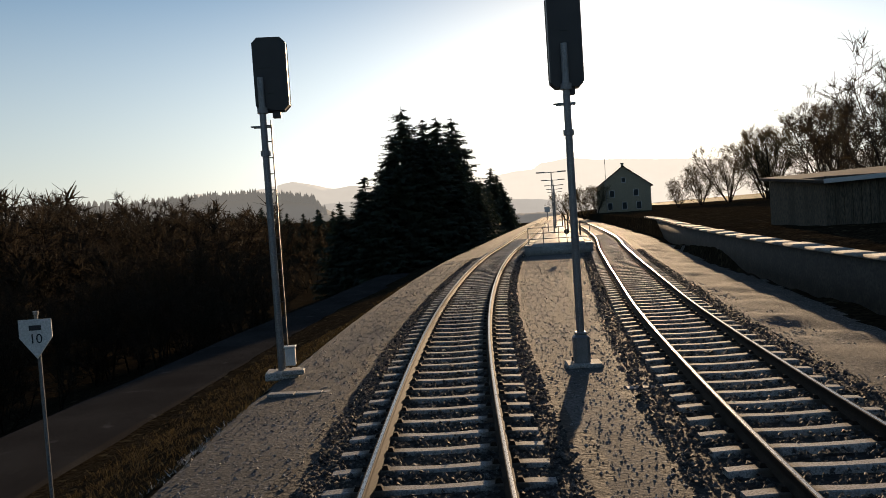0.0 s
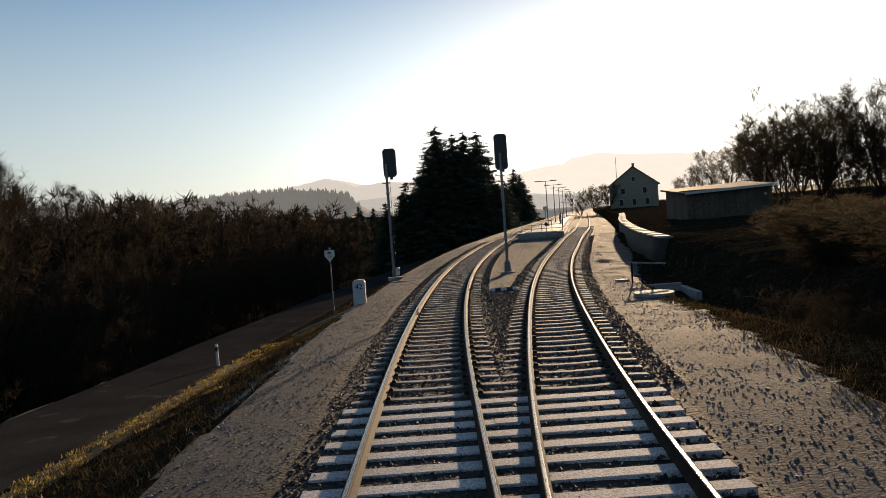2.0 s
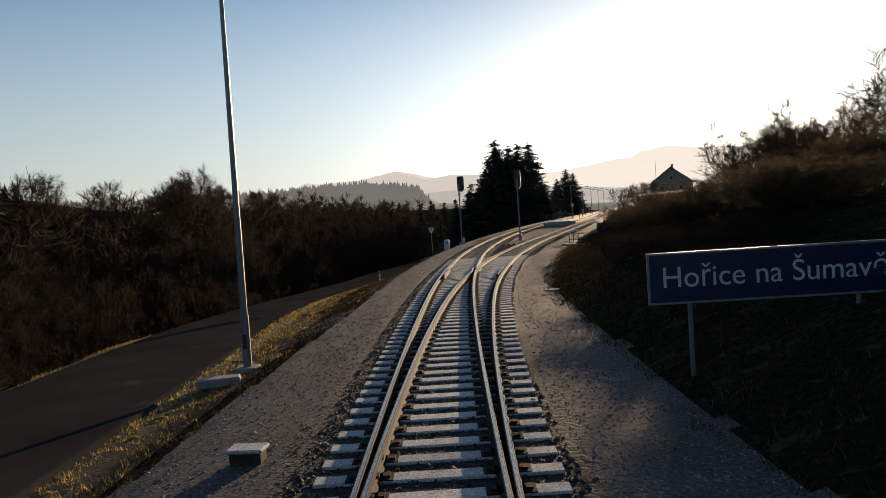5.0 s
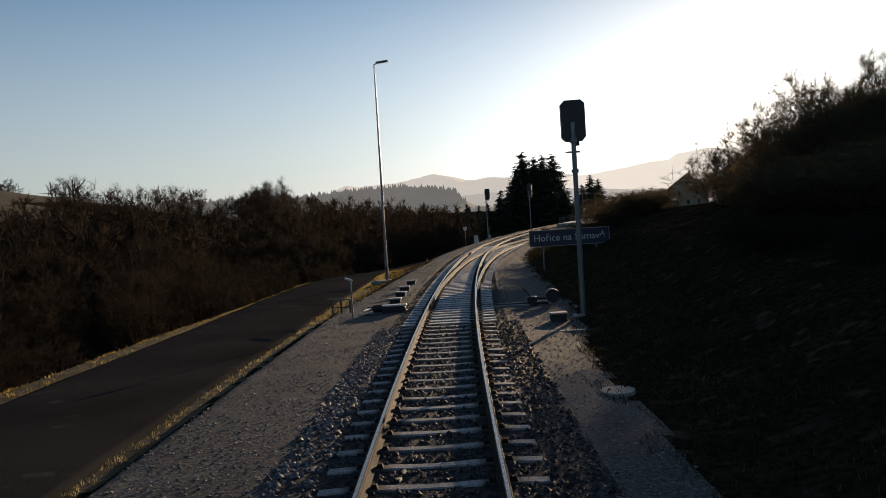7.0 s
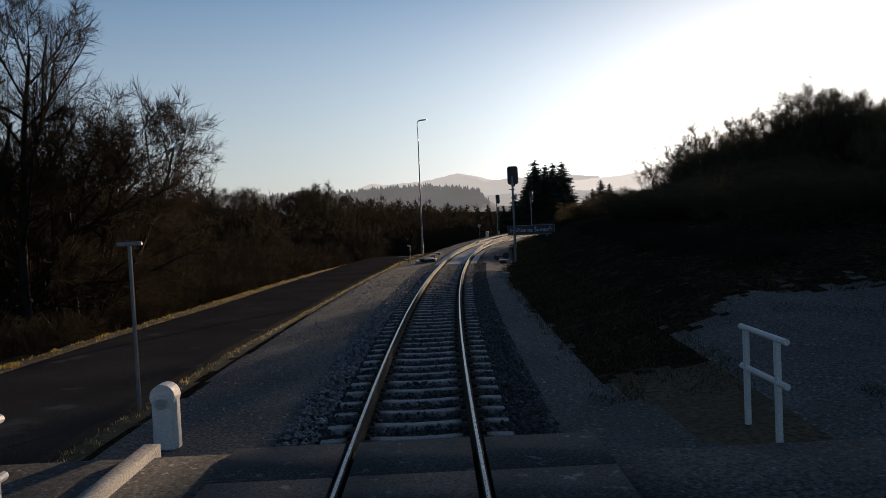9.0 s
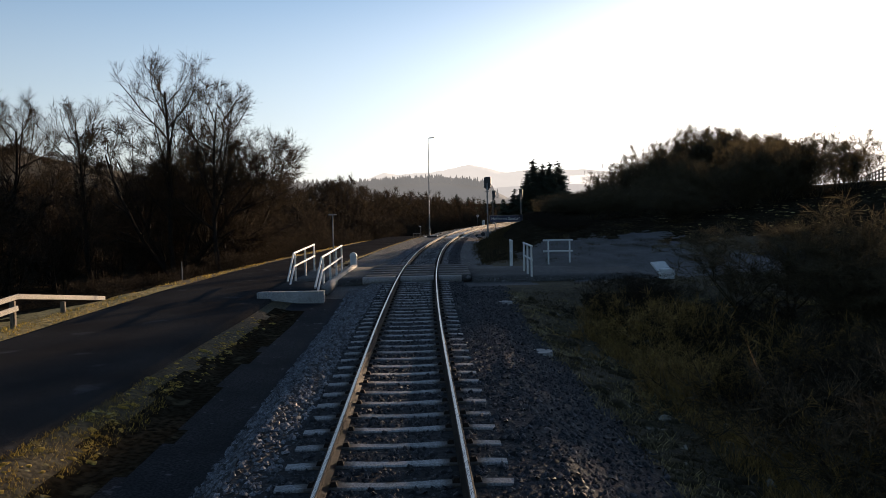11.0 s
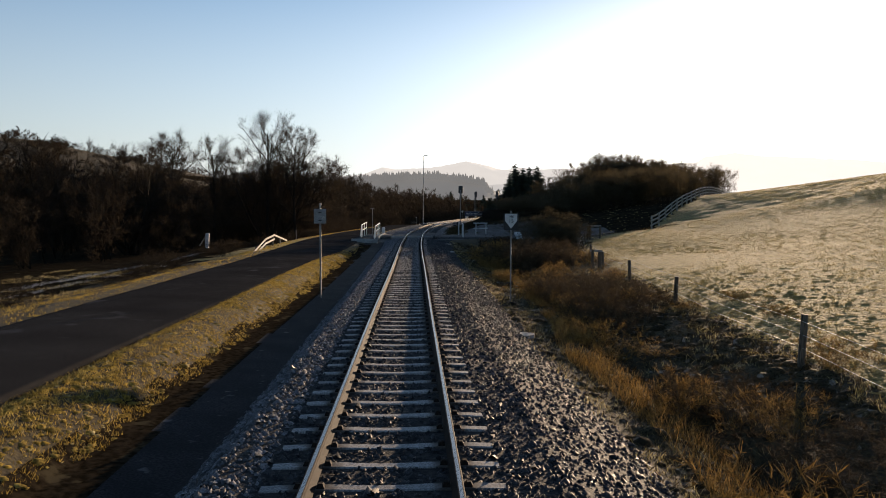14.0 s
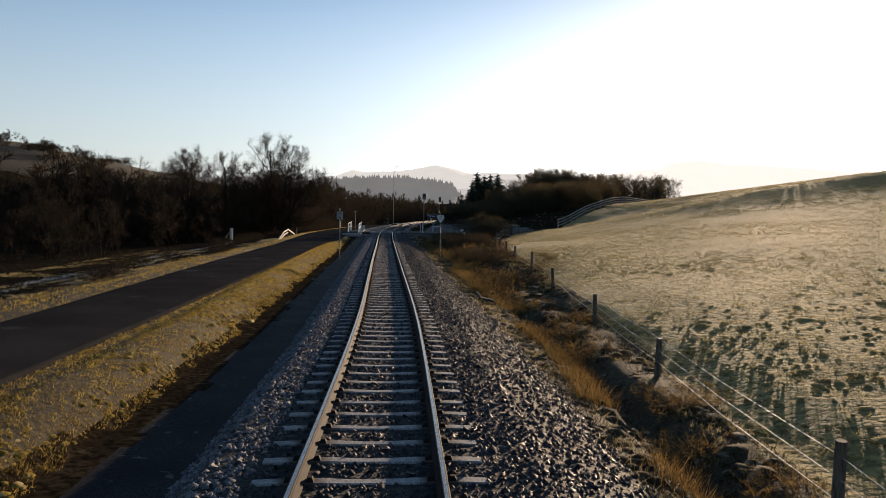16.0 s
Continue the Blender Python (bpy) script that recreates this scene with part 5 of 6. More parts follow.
            lift = r.uniform(-0.02, 0.02) * height * (0.3 + f)
            a2 = a + r.normal(0, 0.2)
            n = max(4, int(L / 0.24))
            t = np.linspace(0.1, 1, n)
            drop = -0.45 * t * L + 0.26 * t**2 * L
            px, py, pz = np.cos(a2) * t * L, np.sin(a2) * t * L, z + lift + drop
            for sgn in (-1, 1, -0.4, 0.4):
                wid = (0.30 * L + 0.16) * (1.05 - t * 0.7) * r.uniform(0.6, 1.3, n)
                b = a2 + sgn * r.uniform(0.6, 1.3, n)
                tip = np.stack([px + np.cos(b) * wid, py + np.sin(b) * wid, pz - wid * r.uniform(0.1, 1.0, n)], -1)
                c0 = np.stack([px - np.cos(a2) * 0.14, py - np.sin(a2) * 0.14, pz + 0.05], -1)
                c1 = np.stack([px + np.cos(a2) * 0.18, py + np.sin(a2) * 0.18, pz - 0.10], -1)
                vs.append(np.stack([c0, c1, tip], 1).reshape(-1, 3))
    v = np.concatenate(vs)
    part("crown", array_mesh("crown", v, np.arange(len(v)).reshape(-1, 3), NEEDLE), NEEDLE, ob)
    return ob


SPRUCES = [spruce(81, 20.0), spruce(82, 16.0), spruce(83, 12.0)]
_sh = (20.0, 16.0, 12.0)
_used = set()
for k, x, y, top in ((0, -2.3, 105.9, 19.1), (0, 5.0, 118.0, 18.9), (0, 0.6, 108.0, 17.6), (0, 2.6, 112.0, 18.3), (1, -1.0, 101.0, 13.0), (1, 3.6, 108.0, 14.2), (2, -7.4, 98.0, 9.2), (2, -8.6, 104.0, 7.5), (1, 6.6, 117.0, 12.0), (2, -5.0, 96.0, 8.6), (2, 8.0, 110.0, 7.5), (1, -3.5, 100.0, 14.5), (1, 1.6, 103.0, 14.0), (1, -4.6, 107.0, 12.5), (2, -11.0, 100.0, 6.0), (2, 5.5, 104.0, 9.0),
                     (1, 17.7, 196.8, 15.6), (1, 14.5, 190.0, 12.0), (2, 20.0, 192.0, 11.0), (1, 22.0, 225.0, 15.0), (2, 12.0, 150.0, 8.5), (2, 14.0, 165.0, 9.5), (2, 18.0, 170.0, 8.5), (2, 11.0, 140.0, 7.0),
                     (1, -58.4, 274.0, 11.2), (2, -64.0, 268.0, 9.5), (2, -69.0, 276.0, 9.8), (1, -50.0, 262.0, 9.0), (2, -45.0, 250.0, 8.0), (1, -76.0, 262.0, 8.4), (2, -38.0, 240.0, 7.5), (2, -30.0, 220.0, 7.0), (2, -24.0, 200.0, 7.0), (2, -33.0, 236.0, 8.5)):
    z = foot(x, y)
    s = (top - z) / _sh[k]
    m = pose(x, y, z, 0, 0, 37 * x)
    ob = SPRUCES[k]
    if k in _used:
        ob = copy_thing(ob, m)
    else:
        _used.add(k)
        ob.matrix_basis = m
    ob.scale = (s, s, s)


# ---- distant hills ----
# distance haze put into the colour: the hills glow pale by emission
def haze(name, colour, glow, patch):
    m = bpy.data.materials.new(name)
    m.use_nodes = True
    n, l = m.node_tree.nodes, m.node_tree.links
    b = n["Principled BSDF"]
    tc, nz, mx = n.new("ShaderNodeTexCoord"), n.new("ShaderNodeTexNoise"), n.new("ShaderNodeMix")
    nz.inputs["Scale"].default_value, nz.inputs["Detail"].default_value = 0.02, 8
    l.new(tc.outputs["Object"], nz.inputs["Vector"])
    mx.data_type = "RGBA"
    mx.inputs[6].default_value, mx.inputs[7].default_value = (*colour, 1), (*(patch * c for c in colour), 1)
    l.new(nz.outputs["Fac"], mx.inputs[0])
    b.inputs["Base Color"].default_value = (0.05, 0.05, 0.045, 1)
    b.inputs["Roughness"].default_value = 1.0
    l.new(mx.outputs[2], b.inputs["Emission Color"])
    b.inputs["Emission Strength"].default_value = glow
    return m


def ridge(name, label, centre, distance, skyline, material, steps=400, rough=0.0, base=-30, back=400):
    """A hill range far away: a strip whose crest follows the skyline's elevation by bearing."""
    cx, cy, cz = centre
    az = np.linspace(skyline[0][0], skyline[-1][0], steps)
    el = np.interp(az, [s[0] for s in skyline], [s[1] for s in skyline])
    r = np.random.RandomState(int(distance))
    bump = np.convolve(r.normal(0, 1, steps + 8), np.ones(9) / 3, "valid") * rough
    top = cz + distance * np.tan(np.radians(el)) + bump
    a = np.radians(az)
    rows = []
    for f, lift in ((0.80, 0.0), (0.9, 0.45), (0.97, 0.85), (1.0, 1.0), (1.0 + back / distance, 0.7)):
        rows.append(np.stack([cx + np.sin(a) * distance * f, cy + np.cos(a) * distance * f, base + (top - base) * lift], -1))
    p = np.stack(rows, 1)
    nu, nd = p.shape[:2]
    idx = np.arange(nu * nd).reshape(nu, nd)
    q = np.stack([idx[:-1, :-1], idx[1:, :-1], idx[1:, 1:], idx[:-1, 1:]], -1).reshape(-1, 4)
    return tagged(new(name, array_mesh(name, p.reshape(-1, 3), q, material, smooth=True)), label, "hills", kind="structure")


_mid = (15.0, -60.0, 3.0)
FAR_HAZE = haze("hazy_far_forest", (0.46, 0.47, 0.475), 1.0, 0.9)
# brighter glow for the hill towards the sun, where haze glares most
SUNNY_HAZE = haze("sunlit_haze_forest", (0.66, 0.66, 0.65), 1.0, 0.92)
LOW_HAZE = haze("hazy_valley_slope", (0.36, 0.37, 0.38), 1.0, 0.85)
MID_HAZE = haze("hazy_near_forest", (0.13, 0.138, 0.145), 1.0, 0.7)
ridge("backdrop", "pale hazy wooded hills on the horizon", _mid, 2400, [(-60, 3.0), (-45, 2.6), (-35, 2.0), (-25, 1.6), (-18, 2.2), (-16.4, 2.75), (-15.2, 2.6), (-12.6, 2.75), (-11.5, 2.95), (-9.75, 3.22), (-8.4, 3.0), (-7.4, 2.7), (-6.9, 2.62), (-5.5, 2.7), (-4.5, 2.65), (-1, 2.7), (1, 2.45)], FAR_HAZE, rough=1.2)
ridge("backdrop", "pale wooded hill on the horizon, sunny haze put into its glow", _mid, 2300, [(-2, 2.2), (1, 2.4), (2.3, 2.45), (3.7, 2.65), (5.3, 2.85), (6.8, 3.05), (7.7, 3.05), (8.35, 3.5), (10.4, 3.7), (12.5, 3.4), (17, 3.1), (20, 2.8), (30, 2.6), (45, 3.0), (60, 2.6)], SUNNY_HAZE, rough=1.2)
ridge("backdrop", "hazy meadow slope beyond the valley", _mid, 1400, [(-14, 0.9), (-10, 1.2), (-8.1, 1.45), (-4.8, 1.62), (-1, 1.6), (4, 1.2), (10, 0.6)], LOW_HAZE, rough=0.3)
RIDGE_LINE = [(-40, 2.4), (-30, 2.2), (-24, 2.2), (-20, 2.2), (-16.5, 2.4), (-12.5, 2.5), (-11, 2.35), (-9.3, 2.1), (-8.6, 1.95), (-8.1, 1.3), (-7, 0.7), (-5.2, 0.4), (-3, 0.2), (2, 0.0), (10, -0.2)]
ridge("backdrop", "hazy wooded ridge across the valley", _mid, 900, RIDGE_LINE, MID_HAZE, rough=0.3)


def far_conifers():
    r = np.random.RandomState(90)
    vs, n = [], 0
    for _ in range(1300):
        az = r.uniform(-40, -7.8)
        el = np.interp(az, [q[0] for q in RIDGE_LINE], [q[1] for q in RIDGE_LINE])
        dist = r.uniform(868, 900)
        z = 3 + 900 * math.tan(math.radians(el)) - 9
        h, w = 6 + 8 * r.uniform() ** 2, r.uniform(2.6, 4.6)
        x, y = 15 + math.sin(math.radians(az)) * dist, -60 + math.cos(math.radians(az)) * dist
        for i in range(4):
            b, t, g = z + h * (0.1 + 0.2 * i), z + h * (0.45 + 0.2 * i), w * (1 - 0.22 * i)
            for k in range(5):
                a0, a1 = 1.2566 * k + i, 1.2566 * (k + 1) + i
                vs += [(x + g * math.cos(a0), y + g * math.sin(a0), b + r.uniform(-0.5, 0.5)), (x + g * math.cos(a1), y + g * math.sin(a1), b), (x, y, min(t, z + h))]
    v = np.array(vs)
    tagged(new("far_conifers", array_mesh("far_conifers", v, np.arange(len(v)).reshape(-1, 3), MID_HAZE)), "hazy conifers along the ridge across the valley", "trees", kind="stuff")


far_conifers()


# ---- railway equipment ----
def lettering(name, text, size, material, parent, m, label=""):
    """Raised letters from the built-in font, standing in the xz plane of the matrix."""
    cu = bpy.data.curves.new(name, "FONT")
    cu.body, cu.size, cu.extrude, cu.align_x, cu.align_y = text, size, 0.002, "CENTER", "CENTER"
    tmp = bpy.data.objects.new(name, cu)
    me = bpy.data.meshes.new_from_object(tmp)
    bpy.data.objects.remove(tmp)
    me.transform(m @ pose(0, 0, 0, 90, 0, 0))
    me.materials.clear()
    me.materials.append(material)
    return part(name, me, material, parent, label)


def signal(head_w, head_h, top, offset, pose_m, label, sleeve=False, box=True):
    """A colour-light signal seen from behind: mast, ladder strip, bracket, head with backplate and hoods, footing."""
    s = thing("railway_signal", label, "railway signal", "signals at the station", at=pose_m)
    z0 = top - head_h
    part("mast", Mesh().tube((0, 0, -0.1), (0, 0, top - 0.55 * head_h), 0.075, 0.065, 14).tube((0, 0, z0 - 0.06), (0, 0, z0 + 0.05), 0.105, 0.105, 14).tube((0, 0, z0 - 0.9), (0, 0, z0 - 0.8), 0.10, 0.10, 14), GALV, s, "galvanised steel mast", smooth=False)
    c = 0.16 * head_w
    w, h = head_w / 2, head_h
    outline = [(-w + c, 0), (w - c, 0), (w, c), (w, h - c), (w - c, h), (-w + c, h), (-w, h - c), (-w, c)]
    body = Mesh().prism(outline, 0.24)
    body.v = [(x + offset, y + 0.16, z + z0) for x, y, z in body.v]
    head = part("signal_head", body, DARKPAINT, s, "dark grey lamp housing")
    rim = Mesh()
    for (x0, zz0), (x1, zz1) in zip(outline, outline[1:] + outline[:1]):
        rim.tube((x0 + offset, 0.285, z0 + zz0), (x1 + offset, 0.285, z0 + zz1), 0.014, None, 6)
    part("rim", rim, BLACK, head)
    n = 5 if head_h > 1.3 else 4
    for i in range(n):
        zc = z0 + head_h * (i + 0.5) / n
        hood = Mesh()
        k, rad = 12, min(0.11, 0.4 * head_h / n)
        ring = [(offset + rad * math.cos(a), zc + rad * math.sin(a)) for a in [math.radians(-30 + 240 * j / k) for j in range(k + 1)]]
        vs = [(x, 0.28, zz) for x, zz in ring] + [(x, 0.28 + 0.24 - 0.004 * j, zz) for j, (x, zz) in enumerate(ring)]
        hood.add(vs, [(j, j + 1, k + 2 + j, k + 1 + j) for j in range(k)])
        part("hood", hood, BLACK, head)
    bracket = Mesh().box((-0.02, 0.02, z0 - 0.32), (0.36, 0.05, 0.05), bevel=0.008).box((-0.20, 0.02, z0 - 0.31), (0.10, 0.10, 0.02))
    part("bracket", bracket, GALV, s)
    for f in (0.25, 0.6):
        part("clamp", Mesh().box((offset * 0.5, 0.06, z0 + f * head_h), (0.10 + offset, 0.06, 0.05)), DARKPAINT, s)
    part("junction_box", Mesh().box((offset + 0.06, 0.16, z0 - 0.07), (0.16, 0.14, 0.14), bevel=0.01), DARKPAINT, head)
    if box:
        lad = Mesh().box((0.15, -0.02, z0 / 2 + 0.15), (0.022, 0.05, z0 - 0.7))
        for i in range(int(z0 / 0.32)):
            lad.tube((0.0, -0.02, 0.5 + 0.32 * i), (0.16, -0.02, 0.5 + 0.32 * i), 0.011, None, 6)
        part("ladder", lad, DARKPAINT, s, "narrow dark steel climbing ladder")
    if sleeve:
        part("sleeve", Mesh().box((0, 0, 0.32), (0.30, 0.26, 0.56), bevel=0.05).box((0, 0, 0.62), (0.22, 0.2, 0.06), bevel=0.02), GALV, s)
    if box:
        part("cable_box", Mesh().box((0.20, -0.10, 0.36), (0.20, 0.16, 0.36), bevel=0.012).box((0.20, -0.10, 0.555), (0.24, 0.20, 0.03), bevel=0.008), WHITE, s, "pale cable box")
    foot_ = Mesh().box((0.02, -0.03, 0.0), (0.66, 0.52, 0.16), bevel=0.025)
    if box:
        foot_.box((0.26, -0.25, 0.07), (0.42, 0.26, 0.10), bevel=0.02)
    part("footing", foot_, CONCRETE, s, "frosted concrete footing")
    for bx in (-0.16, 0.16):
        part("bolt", Mesh().tube((bx, 0.15, 0.05), (bx, 0.15, 0.15), 0.018, None, 6), RUST, s)
    return s


signal(0.66, 1.45, 6.73, 0.20, spot(15.0, -3.45, -0.26, turn=8), "grey railway signal with dark head on galvanised mast", box=True)
signal(0.62, 1.75, 6.95, 0.04, spot(14.2, 2.45, -0.27), "galvanised railway signal with frosted footing on the gravel", sleeve=True, box=False)
signal(0.66, 1.12, 6.05, 0.03, spot(-65.3, 3.75, -0.3, turn=-4), "galvanised railway signal beside the turnout", sleeve=False, box=False)


signal(0.6, 1.2, 5.6, 0.0, pose(41.2, 242.0, -0.4, 0, 0, -10), "distant railway signal beyond the platform", sleeve=False, box=False)


def kilometre_sign(m, height, lines, label, back):
    s = thing("kilometre_sign", label, "sign", "kilometre signs", at=m)
    part("post", Mesh().tube((0, 0, -0.2), (0, 0, height + 0.06), 0.028, None, 10).tube((0, 0, height + 0.04), (0, 0, height + 0.09), 0.04, None, 10), GALV, s)
    w, h = 0.23, 0.56
    plate = Mesh().prism([(-w, 0.30), (0, 0.0), (w, 0.30), (w, h), (-w, h)], 0.012)
    plate.v = [(x, y - 0.05, z + height - h - 0.02) for x, y, z in plate.v]
    pl = part("plate", plate, WHITE, s, "white arrow-shaped plate")
    if back:
        part("back_plate", Mesh().box((0, -0.036, height - h / 2 - 0.04), (0.56, 0.012, 0.62), bevel=0.003), BLACK, s, "black square board")
    for text, size, z in lines:
        if text:
            lettering("number", text, size, BLACK, pl, Matrix.Translation((0, -0.058, height - z)))
        else:
            part("bar", Mesh().box((0, -0.058, height - z), (0.17, 0.004, size * 0.6)), BLACK, pl)
    return s


kilometre_sign(spot(10.5, -5.66, -1.5, turn=3), 3.15, ((None, 0.12, 0.14), ("10", 0.19, 0.30)), "white arrow-shaped kilometre sign on a thin post below the gravel", False)
kilometre_sign(spot(-152.0, 3.95, -0.8, turn=-3), 3.32, (("146", 0.15, 0.13), ("15", 0.20, 0.30)), "white arrow-shaped kilometre sign on a black board", True)


def kilometre_stone():
    s = thing("kilometre_stone", "white painted concrete kilometre stone with pointed top", "marker stone", at=spot(5.0, -3.4, -0.34, turn=4))
    o = [(-0.24, -0.15), (0.24, -0.15), (0.24, 0.86), (0.19, 0.93), (0.0, 0.97), (-0.19, 0.93), (-0.24, 0.86)]
    b = part("stone", Mesh().prism(o, 0.20), WHITE, s)
    lettering("number", "42", 0.30, BLACK, b, Matrix.Translation((0.0, -0.104, 0.68)))
    c = thing("cable_conduit", "thin pale pipe lying on the slope by the stone", "pipe", at=spot(4.0, -4.1, -0.55))
    pts = [(-1.2, -2.2, -0.35), (-0.6, -0.9, -0.18), (0.1, 0.2, 0.0), (0.6, 1.6, 0.12), (0.9, 3.4, 0.22)]
    tube = Mesh()
    for p, q in zip(pts, pts[1:]):
        tube.tube(p, q, 0.03, None, 8)
    part("pipe", tube, CONCRETE, c)


kilometre_stone()


def manhole(u, d, r=0.25, h=None, chamber=0.0):
    s = thing("manhole_cover", "round frosted concrete manhole cover set in gravel", "manhole cover", "manhole covers", at=spot(u, d, h))
    part("ring", Mesh().tube((0, 0, -0.3), (0, 0, 0.05 + chamber), r * 1.12, r * 1.10, 28), CONCRETE, s)
    part("lid", Mesh().tube((0, 0, 0.0 + chamber), (0, 0, 0.04 + chamber), r, r * 0.97, 28), FROSTED, s, "pale frosted lid")
    for a in (0.4, 3.54):
        part("lifting_eye", Mesh().tube((r * 0.6 * math.cos(a), r * 0.6 * math.sin(a), 0.07 + chamber), (r * 0.6 * math.cos(a), r * 0.6 * math.sin(a), 0.085 + chamber), 0.025, None, 8), RUST, s)


for q in ((-33.7, 3.55), (-74.6, 2.82), (7.0, 6.95), (-160.9, 3.2), (-123.2, 3.0)):
    manhole(*q)
manhole(1.4, 7.0, 0.6, chamber=0.06)
manhole(-115.3, 3.0, 0.22)

# culvert pit with a handrail beside the siding
pit = thing("culvert_pit", "concrete culvert pit with a weathered steel handrail", "culvert", at=spot(4.2, 8.0, -0.42))
part("wall", Mesh().box((0, 1.5, -0.5), (2.0, 0.22, 1.05), bevel=0.02), CONCRETE, pit)
part("wall", Mesh().box((-0.9, 0.3, -0.5), (0.22, 2.3, 1.05), bevel=0.02), CONCRETE, pit)
part("wall", Mesh().box((1.0, 0.3, -0.55), (0.22, 2.3, 0.95), bevel=0.02), CONCRETE, pit)
for i in range(3):
    part("post", Mesh().box((-0.85 + 0.38 * i, 1.55, 0.42), (0.06, 0.06, 0.95), bevel=0.008), RUST, pit)
part("handrail", Mesh().tube((-0.98, 1.55, 0.92), (0.45, 1.55, 0.80), 0.035, None, 8), PALEWOOD, pit, "pale frosted top rail")
part("handrail", Mesh().tube((-0.9, 1.55, 0.40), (0.45, 1.55, 0.28), 0.025, None, 8), RUST, pit)


# station name board
board = thing("station_sign", "blue station name board with white letters on steel posts", "sign", at=spot(-48.9, 5.35, -0.3, turn=-2))
bd = part("panel", Mesh().box((0, 0, 1.72), (3.85, 0.04, 0.76), bevel=0.008), BLUE, board, "blue enamel panel")
part("frame", Mesh().box((0, 0.0, 2.11), (3.9, 0.06, 0.035)).box((0, 0.0, 1.33), (3.9, 0.06, 0.035)).box((-1.94, 0, 1.72), (0.035, 0.06, 0.8)).box((1.94, 0, 1.72), (0.035, 0.06, 0.8)), GALV, board)
lettering("name", "Hořice na Šumavě", 0.47, WHITE, bd, Matrix.Translation((0, -0.024, 1.72)), "white letters")
for x in (-1.3, 1.3):
    part("post", Mesh().tube((x, 0.06, -1.2), (x, 0.06, 2.1), 0.04, None, 10), GALV, board)
    part("footing", Mesh().box((x, 0.06, 0.0), (0.3, 0.3, 0.1), bevel=0.015), CONCRETE, board)


# street lamp
lamp = thing("street_lamp", "tall slim street lamp with a flat luminaire", "street lamp", at=spot(-43.4, -4.62, -0.72, lean=(0, 0.4)))
part("pole", Mesh().tube((0, 0, -0.3), (0, 0, 3.4), 0.085, 0.075, 12).tube((0, 0, 3.4), (0, 0, 12.45), 0.07, 0.035, 12), GALV, lamp)
part("sleeve", Mesh().tube((0, 0, -0.3), (0, 0, 1.35), 0.105, 0.10, 12), GALV, lamp)
arm = part("arm", Mesh().tube((0, 0, 12.42), (0.28, 0, 12.55), 0.03, None, 8), GALV, lamp)
part("luminaire", Mesh().box((0.46, 0, 12.56), (0.72, 0.26, 0.09), bevel=0.03, turn=Euler((0, radians(-6), 0)).to_matrix()), GALV, lamp, "flat grey luminaire")
part("lens", Mesh().box((0.50, 0, 12.512), (0.5, 0.18, 0.02), bevel=0.004, turn=Euler((0, radians(-6), 0)).to_matrix()), WHITE, lamp)
part("door", Mesh().box((0, -0.10, 0.75), (0.09, 0.02, 0.34), bevel=0.005), DARKPAINT, lamp)
part("footing", Mesh().box((0, 0, 0.06), (0.5, 0.5, 0.2), bevel=0.02), CONCRETE, lamp)
slab = thing("concrete_slab", "short concrete slab lying by the lamp", "slab", at=spot(-44.8, -4.85, -0.66, turn=14))
part("slab", Mesh().box((0, 0, 0.06), (0.9, 0.4, 0.2), bevel=0.03), CONCRETE, slab)


# point machine and lever gear
def cable_post(u, d, w=0.46, h=0.30):
    s = thing("concrete_marker", "squat concrete block, sunlit top and dark sides put into its colours", "concrete block", "blocks beside the turnout", at=spot(u, d, -0.3, turn=random.Random(u).uniform(-8, 8)))
    # sun on the top and shade on the sides put into two materials
    part("block", Mesh().box((0, 0, h / 2 - 0.06), (w * 0.86, 0.26, h), bevel=0.02), OLDSTONE, s)
    part("cap", Mesh().box((0, 0, h - 0.05), (w, 0.32, 0.05), bevel=0.015), FROSTED, s, "white cap that stands in for the sunlit top")


for q in ((-51.6, -2.3), (-54.6, -2.3), (-57.0, -2.2), (-59.4, -2.15)):
    cable_post(*q)
cable_post(-66.2, 2.95, 0.48, 0.32)

gear = thing("point_machine", "black point machine with white frosted lids beside the turnout", "point machine", at=spot(-62.2, -2.15, -0.3))
part("base", Mesh().box((0, 0, 0.05), (1.35, 0.75, 0.14), bevel=0.02), DARKPAINT, gear)
part("housing", Mesh().box((0.25, 0.02, 0.2), (0.75, 0.46, 0.22), bevel=0.04), BLACK, gear)
part("lid", Mesh().box((0.28, -0.08, 0.325), (0.8, 0.28, 0.05), bevel=0.015), WHITE, gear, "white frosted lid")
part("motor", Mesh().tube((-0.1, 0.2, 0.22), (-0.45, 0.2, 0.22), 0.12, None, 12), BLACK, gear)
part("side_bar", Mesh().box((-0.62, 0.0, 0.2), (0.07, 0.7, 0.09), bevel=0.02, turn=Euler((0, 0, radians(-14))).to_matrix()), WHITE, gear)
part("side_bar", Mesh().box((-0.05, 0.36, 0.22), (1.2, 0.07, 0.1), bevel=0.02), BLACK, gear)
part("stretcher_rod", Mesh().tube((0.6, 0.05, 0.1), (2.9, 0.05, 0.1), 0.025, None, 8), RUST, gear)
part("stretcher_rod", Mesh().tube((0.6, -0.15, 0.1), (2.9, -0.15, 0.1), 0.02, None, 8), RUST, gear)

lever = thing("point_lever", "black weighted point lever on a long pale bearer", "point lever", at=spot(-62.6, 2.1, -0.3))
part("bearer", Mesh().box((-0.25, 0, 0.08), (1.2, 0.16, 0.12), bevel=0.015), SLEEPER, lever, "pale frosted bearer")
